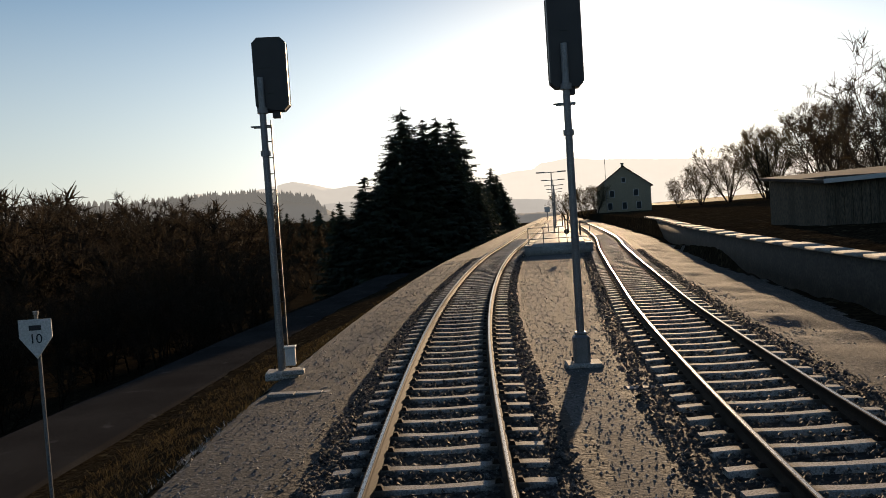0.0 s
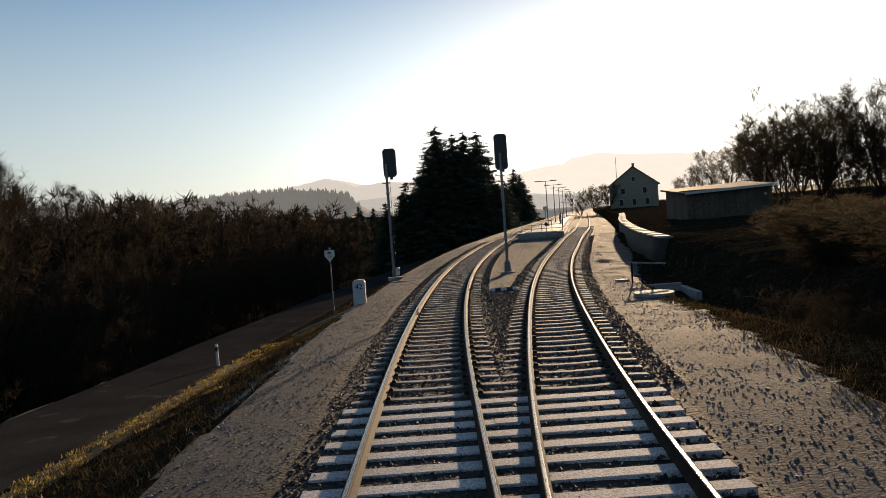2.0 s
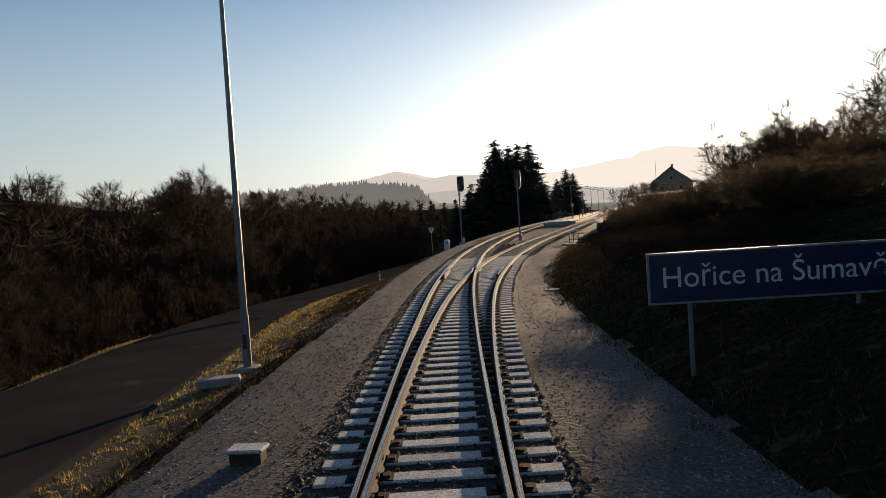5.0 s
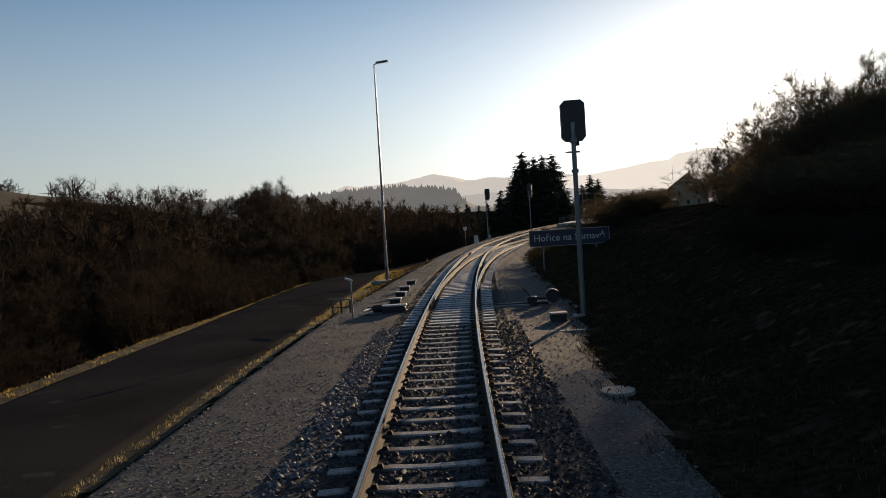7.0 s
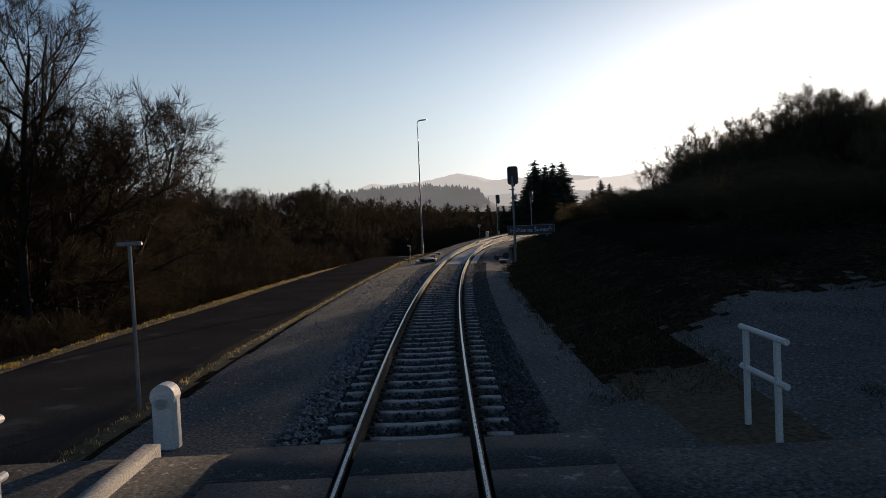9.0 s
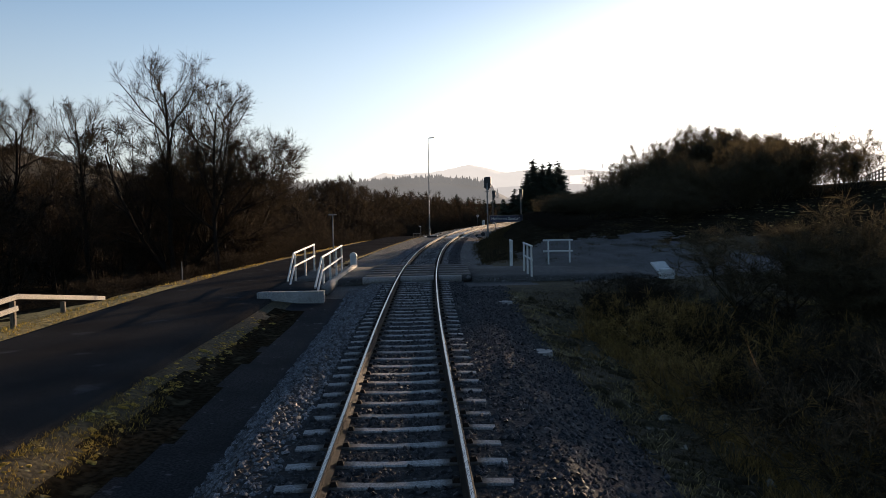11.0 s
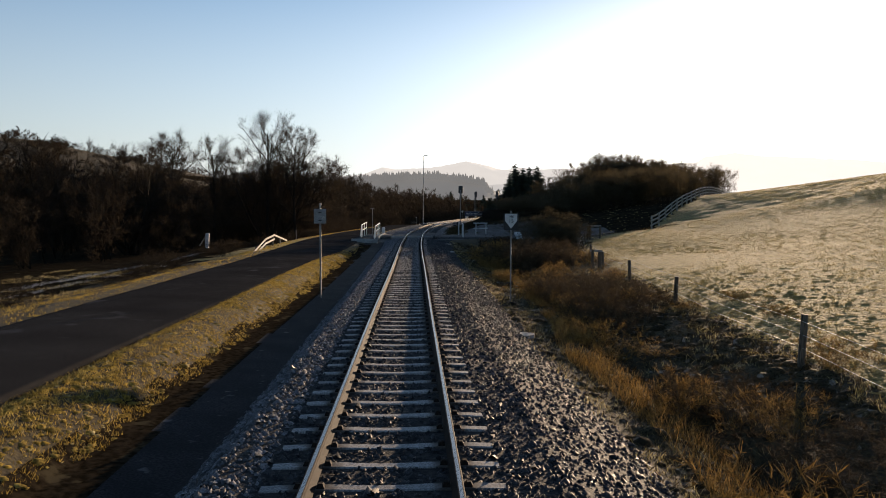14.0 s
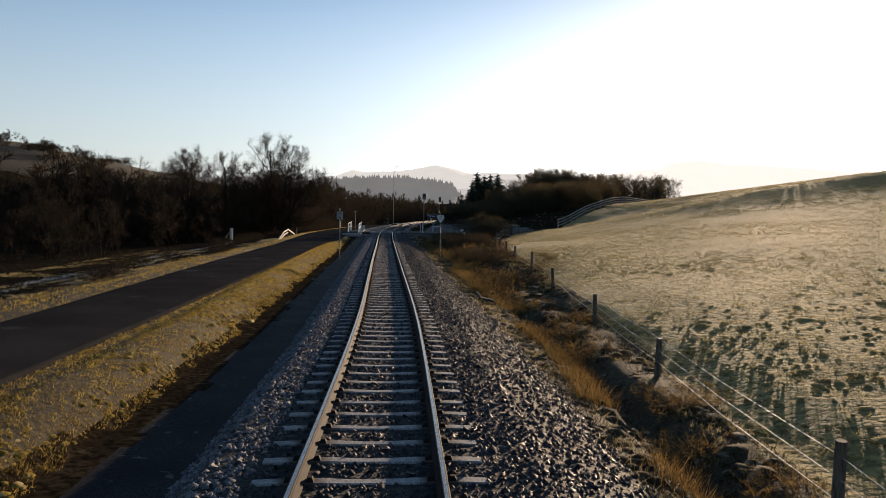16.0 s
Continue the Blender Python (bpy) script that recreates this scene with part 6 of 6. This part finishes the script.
part("bearer", Mesh().box((0.2, 0.55, 0.08), (1.6, 0.16, 0.12), bevel=0.015), DARKPAINT, lever)
part("stand", Mesh().box((0.45, 0.2, 0.2), (0.3, 0.34, 0.30), bevel=0.03), BLACK, lever)
part("arm", Mesh().tube((0.5, 0.2, 0.3), (1.15, 0.2, 0.24), 0.03, None, 8), BLACK, lever)
part("weight", Mesh().tube((1.1, 0.05, 0.34), (1.1, 0.35, 0.34), 0.22, None, 18), BLACK, lever, "round black counterweight")
part("handle", Mesh().tube((0.45, 0.2, 0.3), (0.2, 0.2, 0.62), 0.02, None, 8), RUST, lever)

stake = thing("marker_stake", "thin pale marker stake beside the rail", "stake", at=spot(-60.4, 1.75, -0.28))
part("stake", Mesh().box((0, 0, 0.25), (0.05, 0.05, 0.6), bevel=0.008), PALEWOOD, stake)

indicator = thing("lamp_post", "short white post with a small tilted head", "marker post", at=spot(-62.5, -3.2, -0.34))
part("post", Mesh().tube((0, 0, -0.1), (0, 0, 1.28), 0.03, None, 10), PALEWOOD, indicator)
part("head", Mesh().box((-0.06, 0, 1.30), (0.26, 0.1, 0.07), bevel=0.02, turn=Euler((0, radians(22), 0)).to_matrix()), WHITE, indicator)

hand = thing("short_railing", "short weathered railing by the slope", "railing", at=spot(-60.9, -3.85, -0.38, turn=-20))
for x in (-0.35, 0.0, 0.35):
    part("post", Mesh().box((x, 0, 0.25), (0.05, 0.05, 0.6), bevel=0.006), WOOD, hand)
part("rail", Mesh().box((0, 0, 0.56), (0.86, 0.07, 0.05), bevel=0.01), PALEWOOD, hand)
part("rail", Mesh().box((0, 0, 0.30), (0.80, 0.04, 0.04), bevel=0.008), WOOD, hand)

trough = thing("cable_trough", "low concrete cable trough crossing the gravel", "cable trough", at=spot(-68.0, 2.4, -0.28))
for i in range(4):
    part("cover", Mesh().box((-0.75 + 0.5 * i, 0, 0.02), (0.48, 0.2, 0.06), bevel=0.01), CONCRETE, trough)
duct = thing("cable_trough", "low concrete cable trough near the signals", "cable trough", at=spot(12.2, 3.7, -0.29))
for i in range(4):
    part("cover", Mesh().box((-0.6 + 0.5 * i, 0, 0.02), (0.48, 0.2, 0.06), bevel=0.01), SLEEPER, duct)
duct = thing("cable_trough", "low concrete cable trough near the signals", "cable trough", at=spot(13.2, -2.6, -0.29, turn=-3))
for i in range(3):
    part("cover", Mesh().box((-0.4 + 0.5 * i, 0, 0.02), (0.48, 0.2, 0.06), bevel=0.01), SLEEPER, duct)
limit = thing("clearance_marker", "white round-ended concrete beam with two black bands between the tracks", "marker", at=spot(5.4, 2.15, -0.3))
beam = Mesh()
for x0, x1, r0, r1 in ((-0.58, -0.46, 0.05, 0.12), (-0.46, 0.46, 0.12, 0.12), (0.46, 0.58, 0.12, 0.05)):
    beam.tube((x0, 0, 0.09), (x1, 0, 0.09), r0, r1, 16)
part("beam", beam, WHITE, limit)
for x in (-0.22, 0.22):
    part("band", Mesh().tube((x - 0.115, 0, 0.09), (x + 0.115, 0, 0.09), 0.124, None, 16), BLACK, limit, "black painted band")


# ---- station ----
def along_box(name, u0, u1, d0, d1, h0, h1, material, parent, step=3.0, label=""):
    """A straight-sided body that follows the track, or the siding where edges are arrays."""
    us = np.arange(u0, u1 + 0.01, step)
    lo, hi = (np.interp(us, *e) if isinstance(e, tuple) else np.full(len(us), e) for e in (d0, d1))
    rows = [along(us, lo, h0), along(us, lo, h1), along(us, hi, h1), along(us, hi, h0)]
    p = np.stack(rows, 1)
    idx = np.arange(len(us) * 4).reshape(-1, 4)
    q = np.concatenate([np.stack([idx[:-1, j], idx[:-1, (j + 1) % 4], idx[1:, (j + 1) % 4], idx[1:, j]], -1) for j in range(4)] + [idx[:1, ::-1], idx[-1:]])
    ob = new(name, array_mesh(name, p.reshape(-1, 3), q, material))
    ob.parent = parent
    return tagged(ob, label)


platform = tagged(thing("island_platform", "low concrete island platform with frosted paving between the tracks", "platform"), kind="structure")
_pd = ([45, 52, 62, 75, 100, 150, 200], [5.7, 5.65, 5.4, 5.1, 4.8, 4.6, 4.6])
along_box("body", 46.5, 190, 1.55, (_pd[0], [v - 0.08 for v in _pd[1]]), -0.4, 0.24, CONCRETE, platform)
along_box("paving", 46.6, 190, 1.9, (_pd[0], [v - 0.5 for v in _pd[1]]), 0.2, 0.30, PLATFORM, platform)
for i in range(40):
    along_box("edge_slab", 46.5 + 2.0 * i, 48.45 + 2.0 * i, 1.48, 1.92, 0.22, 0.315, SLEEPER, platform, 1.95)
    along_box("edge_slab", 46.5 + 2.0 * i, 48.45 + 2.0 * i, (_pd[0], [v - 0.5 for v in _pd[1]]), (_pd[0], [v - 0.04 for v in _pd[1]]), 0.22, 0.315, SLEEPER, platform, 1.95)

fence_ = thing("platform_railing", "low steel railing across the platform end", "railing", at=spot(48.0, 3.6, 0.3))
for x in (-1.9, -0.95, 0.0, 0.95, 1.9):
    part("post", Mesh().tube((x, 0, 0), (x, 0, 1.05), 0.025, None, 8), GALV, fence_)
for z in (0.35, 0.7, 1.05):
    part("rail", Mesh().tube((-1.9, 0, z), (1.9, 0, z), 0.022, None, 8), GALV, fence_)

pl = thing("platform_lamp", "slim platform lamp with two flat luminaires", "lamp post", "platform lamps")
part("pole", Mesh().tube((0, 0, 0), (0, 0, 5.2), 0.06, 0.045, 10), GALV, pl)
part("crossarm", Mesh().tube((-0.8, 0, 5.22), (0.8, 0, 5.22), 0.03, None, 8), GALV, pl)
for x in (-0.9, 0.9):
    part("luminaire", Mesh().box((x, 0, 5.25), (0.75, 0.26, 0.10), bevel=0.03), GALV, pl)
part("footing", Mesh().box((0, 0, 0.03), (0.34, 0.34, 0.1), bevel=0.02), CONCRETE, pl)
pl.matrix_basis = spot(66.0, 3.0, 0.29)
for u in (84, 102, 120, 138):
    copy_thing(pl, spot(u, 3.0, 0.29))

disc = thing("round_sign", "round dark sign on a short post at the platform end", "sign", at=spot(47.0, 4.1, 0.3))
part("post", Mesh().tube((0, 0, 0), (0, 0, 0.9), 0.025, None, 8), GALV, disc)
part("disc", Mesh().tube((0, -0.02, 0.75), (0, 0.02, 0.75), 0.16, None, 20), BLACK, disc)
for u, d, h in ((70.1, 4.2, 1.2), (58.0, 5.0, 1.1), (78.0, 4.0, 1.3), (90.0, 3.8, 1.2)):
    s = thing("platform_post", "dark square post standing on the platform", "post", "posts on the platform", at=spot(u, d, 0.29))
    part("post", Mesh().box((0, 0, h / 2), (0.12, 0.12, h), bevel=0.01), DARKPAINT, s)
    part("cap", Mesh().box((0, 0, h), (0.16, 0.16, 0.04), bevel=0.008), GALV, s)
ns = thing("platform_sign", "small white sign on a post on the platform", "sign", at=spot(72, 2.4, 0.29))
part("post", Mesh().tube((0, 0, 0), (0, 0, 2.3), 0.035, None, 8), GALV, ns)
part("plate", Mesh().box((0, -0.04, 2.05), (0.5, 0.02, 0.5), bevel=0.004), WHITE, ns)

ramp = tagged(thing("loading_ramp", "old stone loading ramp with a frosted coping", "ramp"), kind="structure")
_rd = ([11, 22, 35, 50, 75], [9.75, 10.0, 10.4, 10.7, 11.4])
along_box("wall", 13, 74, (_rd[0], _rd[1]), (_rd[0], [v + 0.5 for v in _rd[1]]), -0.6, 1.0, OLDSTONE, ramp)
for i in range(30):
    along_box("coping_stone", 13 + 2 * i, 14.95 + 2 * i, (_rd[0], [v - 0.06 for v in _rd[1]]), (_rd[0], [v + 0.6 for v in _rd[1]]), 1.0, 1.07 + 0.015 * (i % 3), CONCRETE, ramp, 1.95)


def gable_house(name, label, category, m, w, length, eave, apex, openings, wall_mat, roof_mat, chimney=True):
    """A gabled building: gable end towards -y."""
    s = thing(name, label, category, at=m)
    wall = Mesh()
    o = [(-w / 2, -1.0), (w / 2, -1.0), (w / 2, eave), (0, apex - 0.15), (-w / 2, eave)]
    wall.prism(o, length)
    part("wall", wall, wall_mat, s)
    t = (apex - eave) / (w / 2)
    for sx in (-1, 1):
        ov = 0.6
        x1, z1 = sx * (w / 2 + ov), eave - ov * t
        roof = Mesh().add([(0, -length / 2 - 0.5, apex), (x1, -length / 2 - 0.5, z1), (x1, length / 2 + 0.5, z1), (0, length / 2 + 0.5, apex), (0, -length / 2 - 0.5, apex + 0.18), (x1, -length / 2 - 0.5, z1 + 0.18), (x1, length / 2 + 0.5, z1 + 0.18), (0, length / 2 + 0.5, apex + 0.18)], [(0, 1, 2, 3), (7, 6, 5, 4), (0, 4, 5, 1), (1, 5, 6, 2), (2, 6, 7, 3), (3, 7, 4, 0)])
        part("roof", roof, roof_mat, s, "dark tiled roof slope")
    if chimney:
        part("chimney", Mesh().box((0.3, 0.5, apex + 0.4), (0.7, 0.7, 1.6), bevel=0.02).box((0.3, 0.5, apex + 1.2), (0.85, 0.85, 0.12)), RENDERWALL, s)
    for x, z, ww, hh in openings:
        win = part("window", Mesh().box((x, -length / 2 - 0.01, z), (ww + 0.2, 0.1, hh + 0.2), bevel=0.02), WHITE, s, "white framed window")
        part("pane", Mesh().box((x, -length / 2 - 0.05, z), (ww, 0.06, hh)), BLACK, win)
        part("sill", Mesh().box((x, -length / 2 - 0.1, z - hh / 2 - 0.12), (ww + 0.3, 0.2, 0.06)), CONCRETE, win)
    return s


gable_house("station_house", "two-storey station house with a dark gabled roof", "house", pose(53.0, 201.0, 0.4, 0, 0, -12), 13.4, 15, 7.3, 12.3, [(-3.6, 2.2, 1.1, 1.7), (0, 2.2, 1.1, 1.7), (3.6, 2.2, 1.1, 1.7), (-3.0, 5.4, 1.1, 1.6), (3.0, 5.4, 1.1, 1.6), (0, 8.8, 0.9, 1.2)], RENDERWALL, ROOFTILE)
mast_ = thing("antenna_mast", "thin antenna mast beside the station house", "mast", at=pose(46.0, 190.0, 0.0))
part("mast", Mesh().tube((0, 0, 0), (0, 0, 15.5), 0.09, 0.05, 8), GALV, mast_)

shed = thing("goods_shed", "low dark shed with a pale frosted roof edge", "shed", at=pose(20.8, 33.0, 1.25, 0, 0, 2))
part("wall", Mesh().box((0, 2.5, 0.9), (6.4, 5.0, 2.4), bevel=0.02), WOOD, shed)
part("roof", Mesh().box((0, 2.5, 2.18), (7.0, 5.8, 0.14), bevel=0.02, turn=Euler((radians(4), radians(-2), 0)).to_matrix()), ROOFTILE, shed)
part("fascia", Mesh().box((0, -0.42, 2.0), (7.0, 0.05, 0.2), bevel=0.01, turn=Euler((0, radians(-2), 0)).to_matrix()), WHITE, shed, "pale frosted fascia board")
for i in range(16):
    part("board", Mesh().box((-3.0 + 0.4 * i, -0.02, 0.8), (0.36, 0.04, 2.2), bevel=0.008), WOOD, shed)
part("lamp", Mesh().tube((2.6, -0.1, 1.5), (2.6, -0.3, 1.45), 0.09, None, 12), WHITE, shed)

# roadside posts
for u, d in ((8.0, -10.35),):
    s = thing("delineator_post", "white roadside post with a black band", "roadside post", "roadside posts", at=spot(u, d, None))
    part("post", Mesh().box((0, 0, 0.45), (0.11, 0.09, 1.0), bevel=0.02), WHITE, s)
    part("band", Mesh().box((0, 0, 0.74), (0.116, 0.096, 0.2), turn=Euler((0, radians(12), 0)).to_matrix()), BLACK, s)


# ---- level crossing ----
crossing = tagged(thing("level_crossing", "narrow level crossing with a pale concrete edge and worn grey panels", "level crossing"), kind="structure")
along_box("edge_beam", -110.6, -110.2, -2.15, -0.85, -0.25, 0.015, SLEEPER, crossing, 0.4)
along_box("edge_beam", -110.6, -110.2, -0.66, 0.66, -0.25, 0.015, SLEEPER, crossing, 0.4)
along_box("edge_beam", -110.6, -110.2, 0.85, 1.75, -0.25, 0.015, SLEEPER, crossing, 0.4)
for i in range(5):
    u0 = -110.15 + 1.2 * i
    along_box("panel", u0, u0 + 1.17, -0.66, 0.66, -0.25, 0.0, PANEL, crossing, 1.17)
    along_box("panel", u0, u0 + 1.17, -2.15, -0.83, -0.25, -0.005, PANEL, crossing, 1.17)
    along_box("panel", u0, u0 + 1.17, 0.83, 2.15, -0.25, -0.005, PANEL, crossing, 1.17)
along_box("approach", -110.6, -104.2, -4.95, -2.2, -0.5, -0.06, GRAVEL, crossing, 1.6)
along_box("approach", -110.4, -104.6, 2.2, ([-111, -104], [9.0, 9.5]), -0.6, -0.12, GRAVEL, crossing, 1.45)


def railing(m, length, height, slope, posts, label, group="crossing railings", end=0.0):
    s = thing("white_railing", label, "railing", group, at=m)
    for i in range(posts):
        y = length * i / (posts - 1)
        part("post", Mesh().box((0, y, height / 2 - 0.1 + slope * y), (0.07, 0.07, height + 0.2), bevel=0.01), WHITE, s)
    for z in (0.55 * height, height):
        bar = Mesh().tube((0, -0.25, z - 0.25 * slope), (0, length + 0.15, z + slope * (length + 0.15)), 0.04, None, 8)
        if end:
            bar.tube((0, -0.25, z), (0, -end, z - 0.85 * height), 0.04, None, 8)
        part("rail", bar, WHITE, s)
    return s


railing(spot(-110.4, -4.8, -0.1), 4.6, 1.15, 0.02, 3, "white painted railing at the culvert by the lane", end=1.6)
railing(spot(-112.4, -3.4, -0.1), 5.6, 1.1, 0.02, 4, "white painted railing at the culvert by the track", end=2.0)
railing(spot(-110.2, 4.55, -0.1), 2.6, 1.2, 0.0, 3, "white painted railing on the far side of the track")
railing(spot(-104.6, 6.0, -0.1, turn=-90), 1.0, 1.15, 0.0, 2, "short white railing beside the crossing lane")
railing(spot(-104.4, 4.3, -0.1), 0.9, 1.15, 0.0, 2, "short white railing beside the crossing lane")
culvert = thing("culvert", "concrete culvert slab and headwall by the lane", "culvert")
along_box("slab", -114.2, -104.0, -5.15, -3.2, -0.3, -0.09, CESS, culvert, 2.0)
along_box("headwall", -114.6, -114.2, -5.35, -3.1, -1.6, -0.05, CONCRETE, culvert, 0.4)
along_box("kerb", -113.5, -104.0, -3.32, -3.12, -0.3, 0.05, SLEEPER, culvert, 1.9, "pale frosted kerb")
boll = thing("white_bollard", "short round-topped white concrete bollard", "bollard", at=spot(-103.0, -3.4, -0.3))
part("body", Mesh().box((0, 0, 0.35), (0.34, 0.24, 0.8), bevel=0.06), WHITE, boll)
part("cap", Mesh().tube((0, -0.12, 0.72), (0, 0.12, 0.72), 0.17, None, 16), WHITE, boll)
blk = thing("white_block", "white painted concrete block at the lane edge", "concrete block", at=spot(-111.0, 9.7, -0.2, turn=12))
part("block", Mesh().box((0, 0, 0.1), (0.5, 0.35, 0.5), bevel=0.03), WHITE, blk)
part("slab", Mesh().box((0.0, 0.3, 0.32), (0.7, 0.8, 0.07), bevel=0.01, turn=Euler((radians(38), 0, radians(12))).to_matrix()), WHITE, blk, "tilted white slab")
for u, d, h in ((-100.3, -12.9, 1.0),):
    s = thing("thin_post", "thin grey metal post beside the lane", "post", "thin posts", at=spot(u, d, None))
    part("post", Mesh().tube((0, 0, -0.2), (0, 0, h), 0.03, None, 8), GALV, s)

tp = thing("marker_post", "slim grey post with a short crossbar at the lane edge", "post", at=spot(-100.6, -4.75, -0.4))
part("post", Mesh().tube((0, 0, -0.2), (0, 0, 2.85), 0.035, None, 8), GALV, tp)
part("crossbar", Mesh().box((0, 0, 2.85), (0.42, 0.05, 0.07), bevel=0.01), GALV, tp)

barrier = thing("broken_barrier", "bleached wooden roadside barrier with sagging rails", "barrier", at=spot(-125.2, -11.25, -0.5))
for y, h in ((0.2, 0.45), (3.2, 0.75), (6.6, 0.85), (9.6, 0.45)):
    part("post", Mesh().box((0, y, h / 2 - 0.2), (0.14, 0.14, h + 0.4), bevel=0.02), WOOD, barrier)
for (y0, z0), (y1, z1) in (((-1.4, 0.0), (3.2, 0.78)), ((3.1, 0.78), (6.8, 0.95)), ((6.7, 0.95), (12.6, 0.2)), ((-1.0, -0.2), (3.2, 0.45)), ((3.1, 0.45), (6.7, 0.62))):
    mid, ln, an = ((y0 + y1) / 2, (z0 + z1) / 2), math.hypot(y1 - y0, z1 - z0), math.atan2(z1 - z0, y1 - y0)
    part("rail", Mesh().box((0.09, mid[0], mid[1]), (0.05, ln, 0.15), bevel=0.012, turn=Euler((an, 0, 0)).to_matrix()), PALEWOOD, barrier, "bleached timber rail")

wp = thing("white_post", "leaning white concrete post at the stream", "post", at=pose(-10.3, -109.1, -0.75, 3, 4, 10))
part("post", Mesh().box((0, 0, 0.6), (0.36, 0.2, 1.5), bevel=0.03), WHITE, wp)
part("brace", Mesh().box((-0.4, 0, 0.62), (0.09, 0.09, 1.3), bevel=0.015, turn=Euler((0, radians(30), 0)).to_matrix()), PALEWOOD, wp)

# sign seen from behind
rs = thing("track_sign", "pale grey track sign seen from behind on a steel post", "sign", at=spot(-151.4, -3.3, -0.78))
part("post", Mesh().tube((0, 0, -0.2), (0, 0, 3.62), 0.034, None, 10).tube((0, 0, 3.6), (0, 0, 3.68), 0.045, None, 10), GALV, rs)
plt = part("plate", Mesh().box((0, -0.05, 3.18), (0.46, 0.02, 0.56), bevel=0.006), GALV, rs)
for z in (3.02, 3.32):
    part("clamp", Mesh().box((0, -0.03, z), (0.12, 0.07, 0.05)), DARKPAINT, plt)
part("label", Mesh().box((0.12, -0.063, 3.12), (0.12, 0.004, 0.14)), CONCRETE, plt)

# pasture fence
pf = thing("pasture_fence", "weathered wooden fence posts with three white tapes along the pasture", "fence")
_fp = [tuple(q) for q in FENCE[1:-1]]
_rf = random.Random(5)
_tops = []
for u, d in _fp:
    h = float(ground_h(u, d))
    b, t = along(u, d, h - 0.3), along(u + _rf.uniform(-0.06, 0.06), d + _rf.uniform(-0.06, 0.06), h + 0.95 + _rf.uniform(-0.12, 0.12))
    part("post", Mesh().tube(b, t, 0.075, 0.065, 7), WOOD, pf)
    _tops.append((along(u, d, h + 0.88), along(u, d, h + 0.62), along(u, d, h + 0.36)))
for k in (0, 1, 2):
    for a, b in zip(_tops, _tops[1:]):
        mid = (Vector(a[k]) + Vector(b[k])) / 2 - Vector((0, 0, 0.05))
        part("wire", Mesh().tube(a[k], mid, 0.003, None, 4, caps=False).tube(mid, b[k], 0.003, None, 4, caps=False), WHITE, pf, "white fence tape")
gate = thing("pasture_gate", "weathered timber gate frame at the pasture corner", "gate", at=spot(-117.5, 15.2, None, turn=-35))
for x in (-0.6, -0.38, 0.5):
    part("post", Mesh().box((x, 0, 0.45), (0.15, 0.15, 1.3), bevel=0.02), WOOD, gate)
part("beam", Mesh().box((-0.05, 0, 1.08), (1.25, 0.11, 0.11), bevel=0.02), PALEWOOD, gate)
part("brace", Mesh().box((-0.49, 0, 0.75), (0.08, 0.08, 0.8), bevel=0.01, turn=Euler((0, radians(28), 0)).to_matrix()), WOOD, gate)
gate2 = thing("pasture_gate", "double corner post with a short crossbeam", "gate", at=spot(-142.3, 9.55, None))
part("post", Mesh().box((-0.18, 0, 0.4), (0.13, 0.13, 1.2), bevel=0.02), WOOD, gate2)
part("post", Mesh().box((0.2, 0.1, 0.35), (0.16, 0.16, 1.1), bevel=0.02), WOOD, gate2)
part("beam", Mesh().box((0, 0.03, 0.95), (0.6, 0.1, 0.1), bevel=0.015), PALEWOOD, gate2)

plank = thing("plank_fence", "bleached three-rail timber fence running up the hill", "fence")
_a, _b, _c = Vector((32.2, -107.7)), Vector((38.4, -83.6)), Vector((55.2, -15.1))
_pts = [_a.lerp(_b, i / 7) for i in range(7)] + [_b.lerp(_c, i / 18) for i in range(19)]
_prev = None
for q in _pts:
    z = foot(q.x, q.y)
    part("post", Mesh().box((q.x, q.y, z + 0.5), (0.13, 0.13, 1.5), bevel=0.02), PALEWOOD, plank)
    here = Vector((q.x, q.y, z))
    if _prev is not None:
        v = here - _prev
        for hh in (0.35, 0.72, 1.08):
            e = v.to_track_quat("Y", "Z").to_matrix()
            part("rail", Mesh().box((_prev + here) / 2 + Vector((-0.08, 0, hh)), (0.04, v.length + 0.1, 0.14), bevel=0.01, turn=e), PALEWOOD, plank)
    _prev = here

scrap = thing("fallen_post", "broken concrete post and steel angle lying by the ballast", "debris", at=spot(-176.2, 3.95, None, turn=-8))
part("post", Mesh().box((-0.15, 0.2, 0.08), (0.11, 1.9, 0.10), bevel=0.02, turn=Euler((radians(3), 0, radians(10))).to_matrix()), OLDSTONE, scrap)
part("strip", Mesh().box((-0.35, -0.1, 0.07), (0.06, 1.7, 0.05), bevel=0.008, turn=Euler((0, 0, radians(14))).to_matrix()), RUST, scrap)
part("foot", Mesh().box((0.12, -0.75, 0.06), (0.6, 0.24, 0.12), bevel=0.03, turn=Euler((0, radians(8), radians(-20))).to_matrix()), OLDSTONE, scrap)
part("stub", Mesh().box((0.32, 1.1, 0.12), (0.12, 0.5, 0.1), bevel=0.015, turn=Euler((0, 0, radians(8))).to_matrix()), OLDSTONE, scrap)
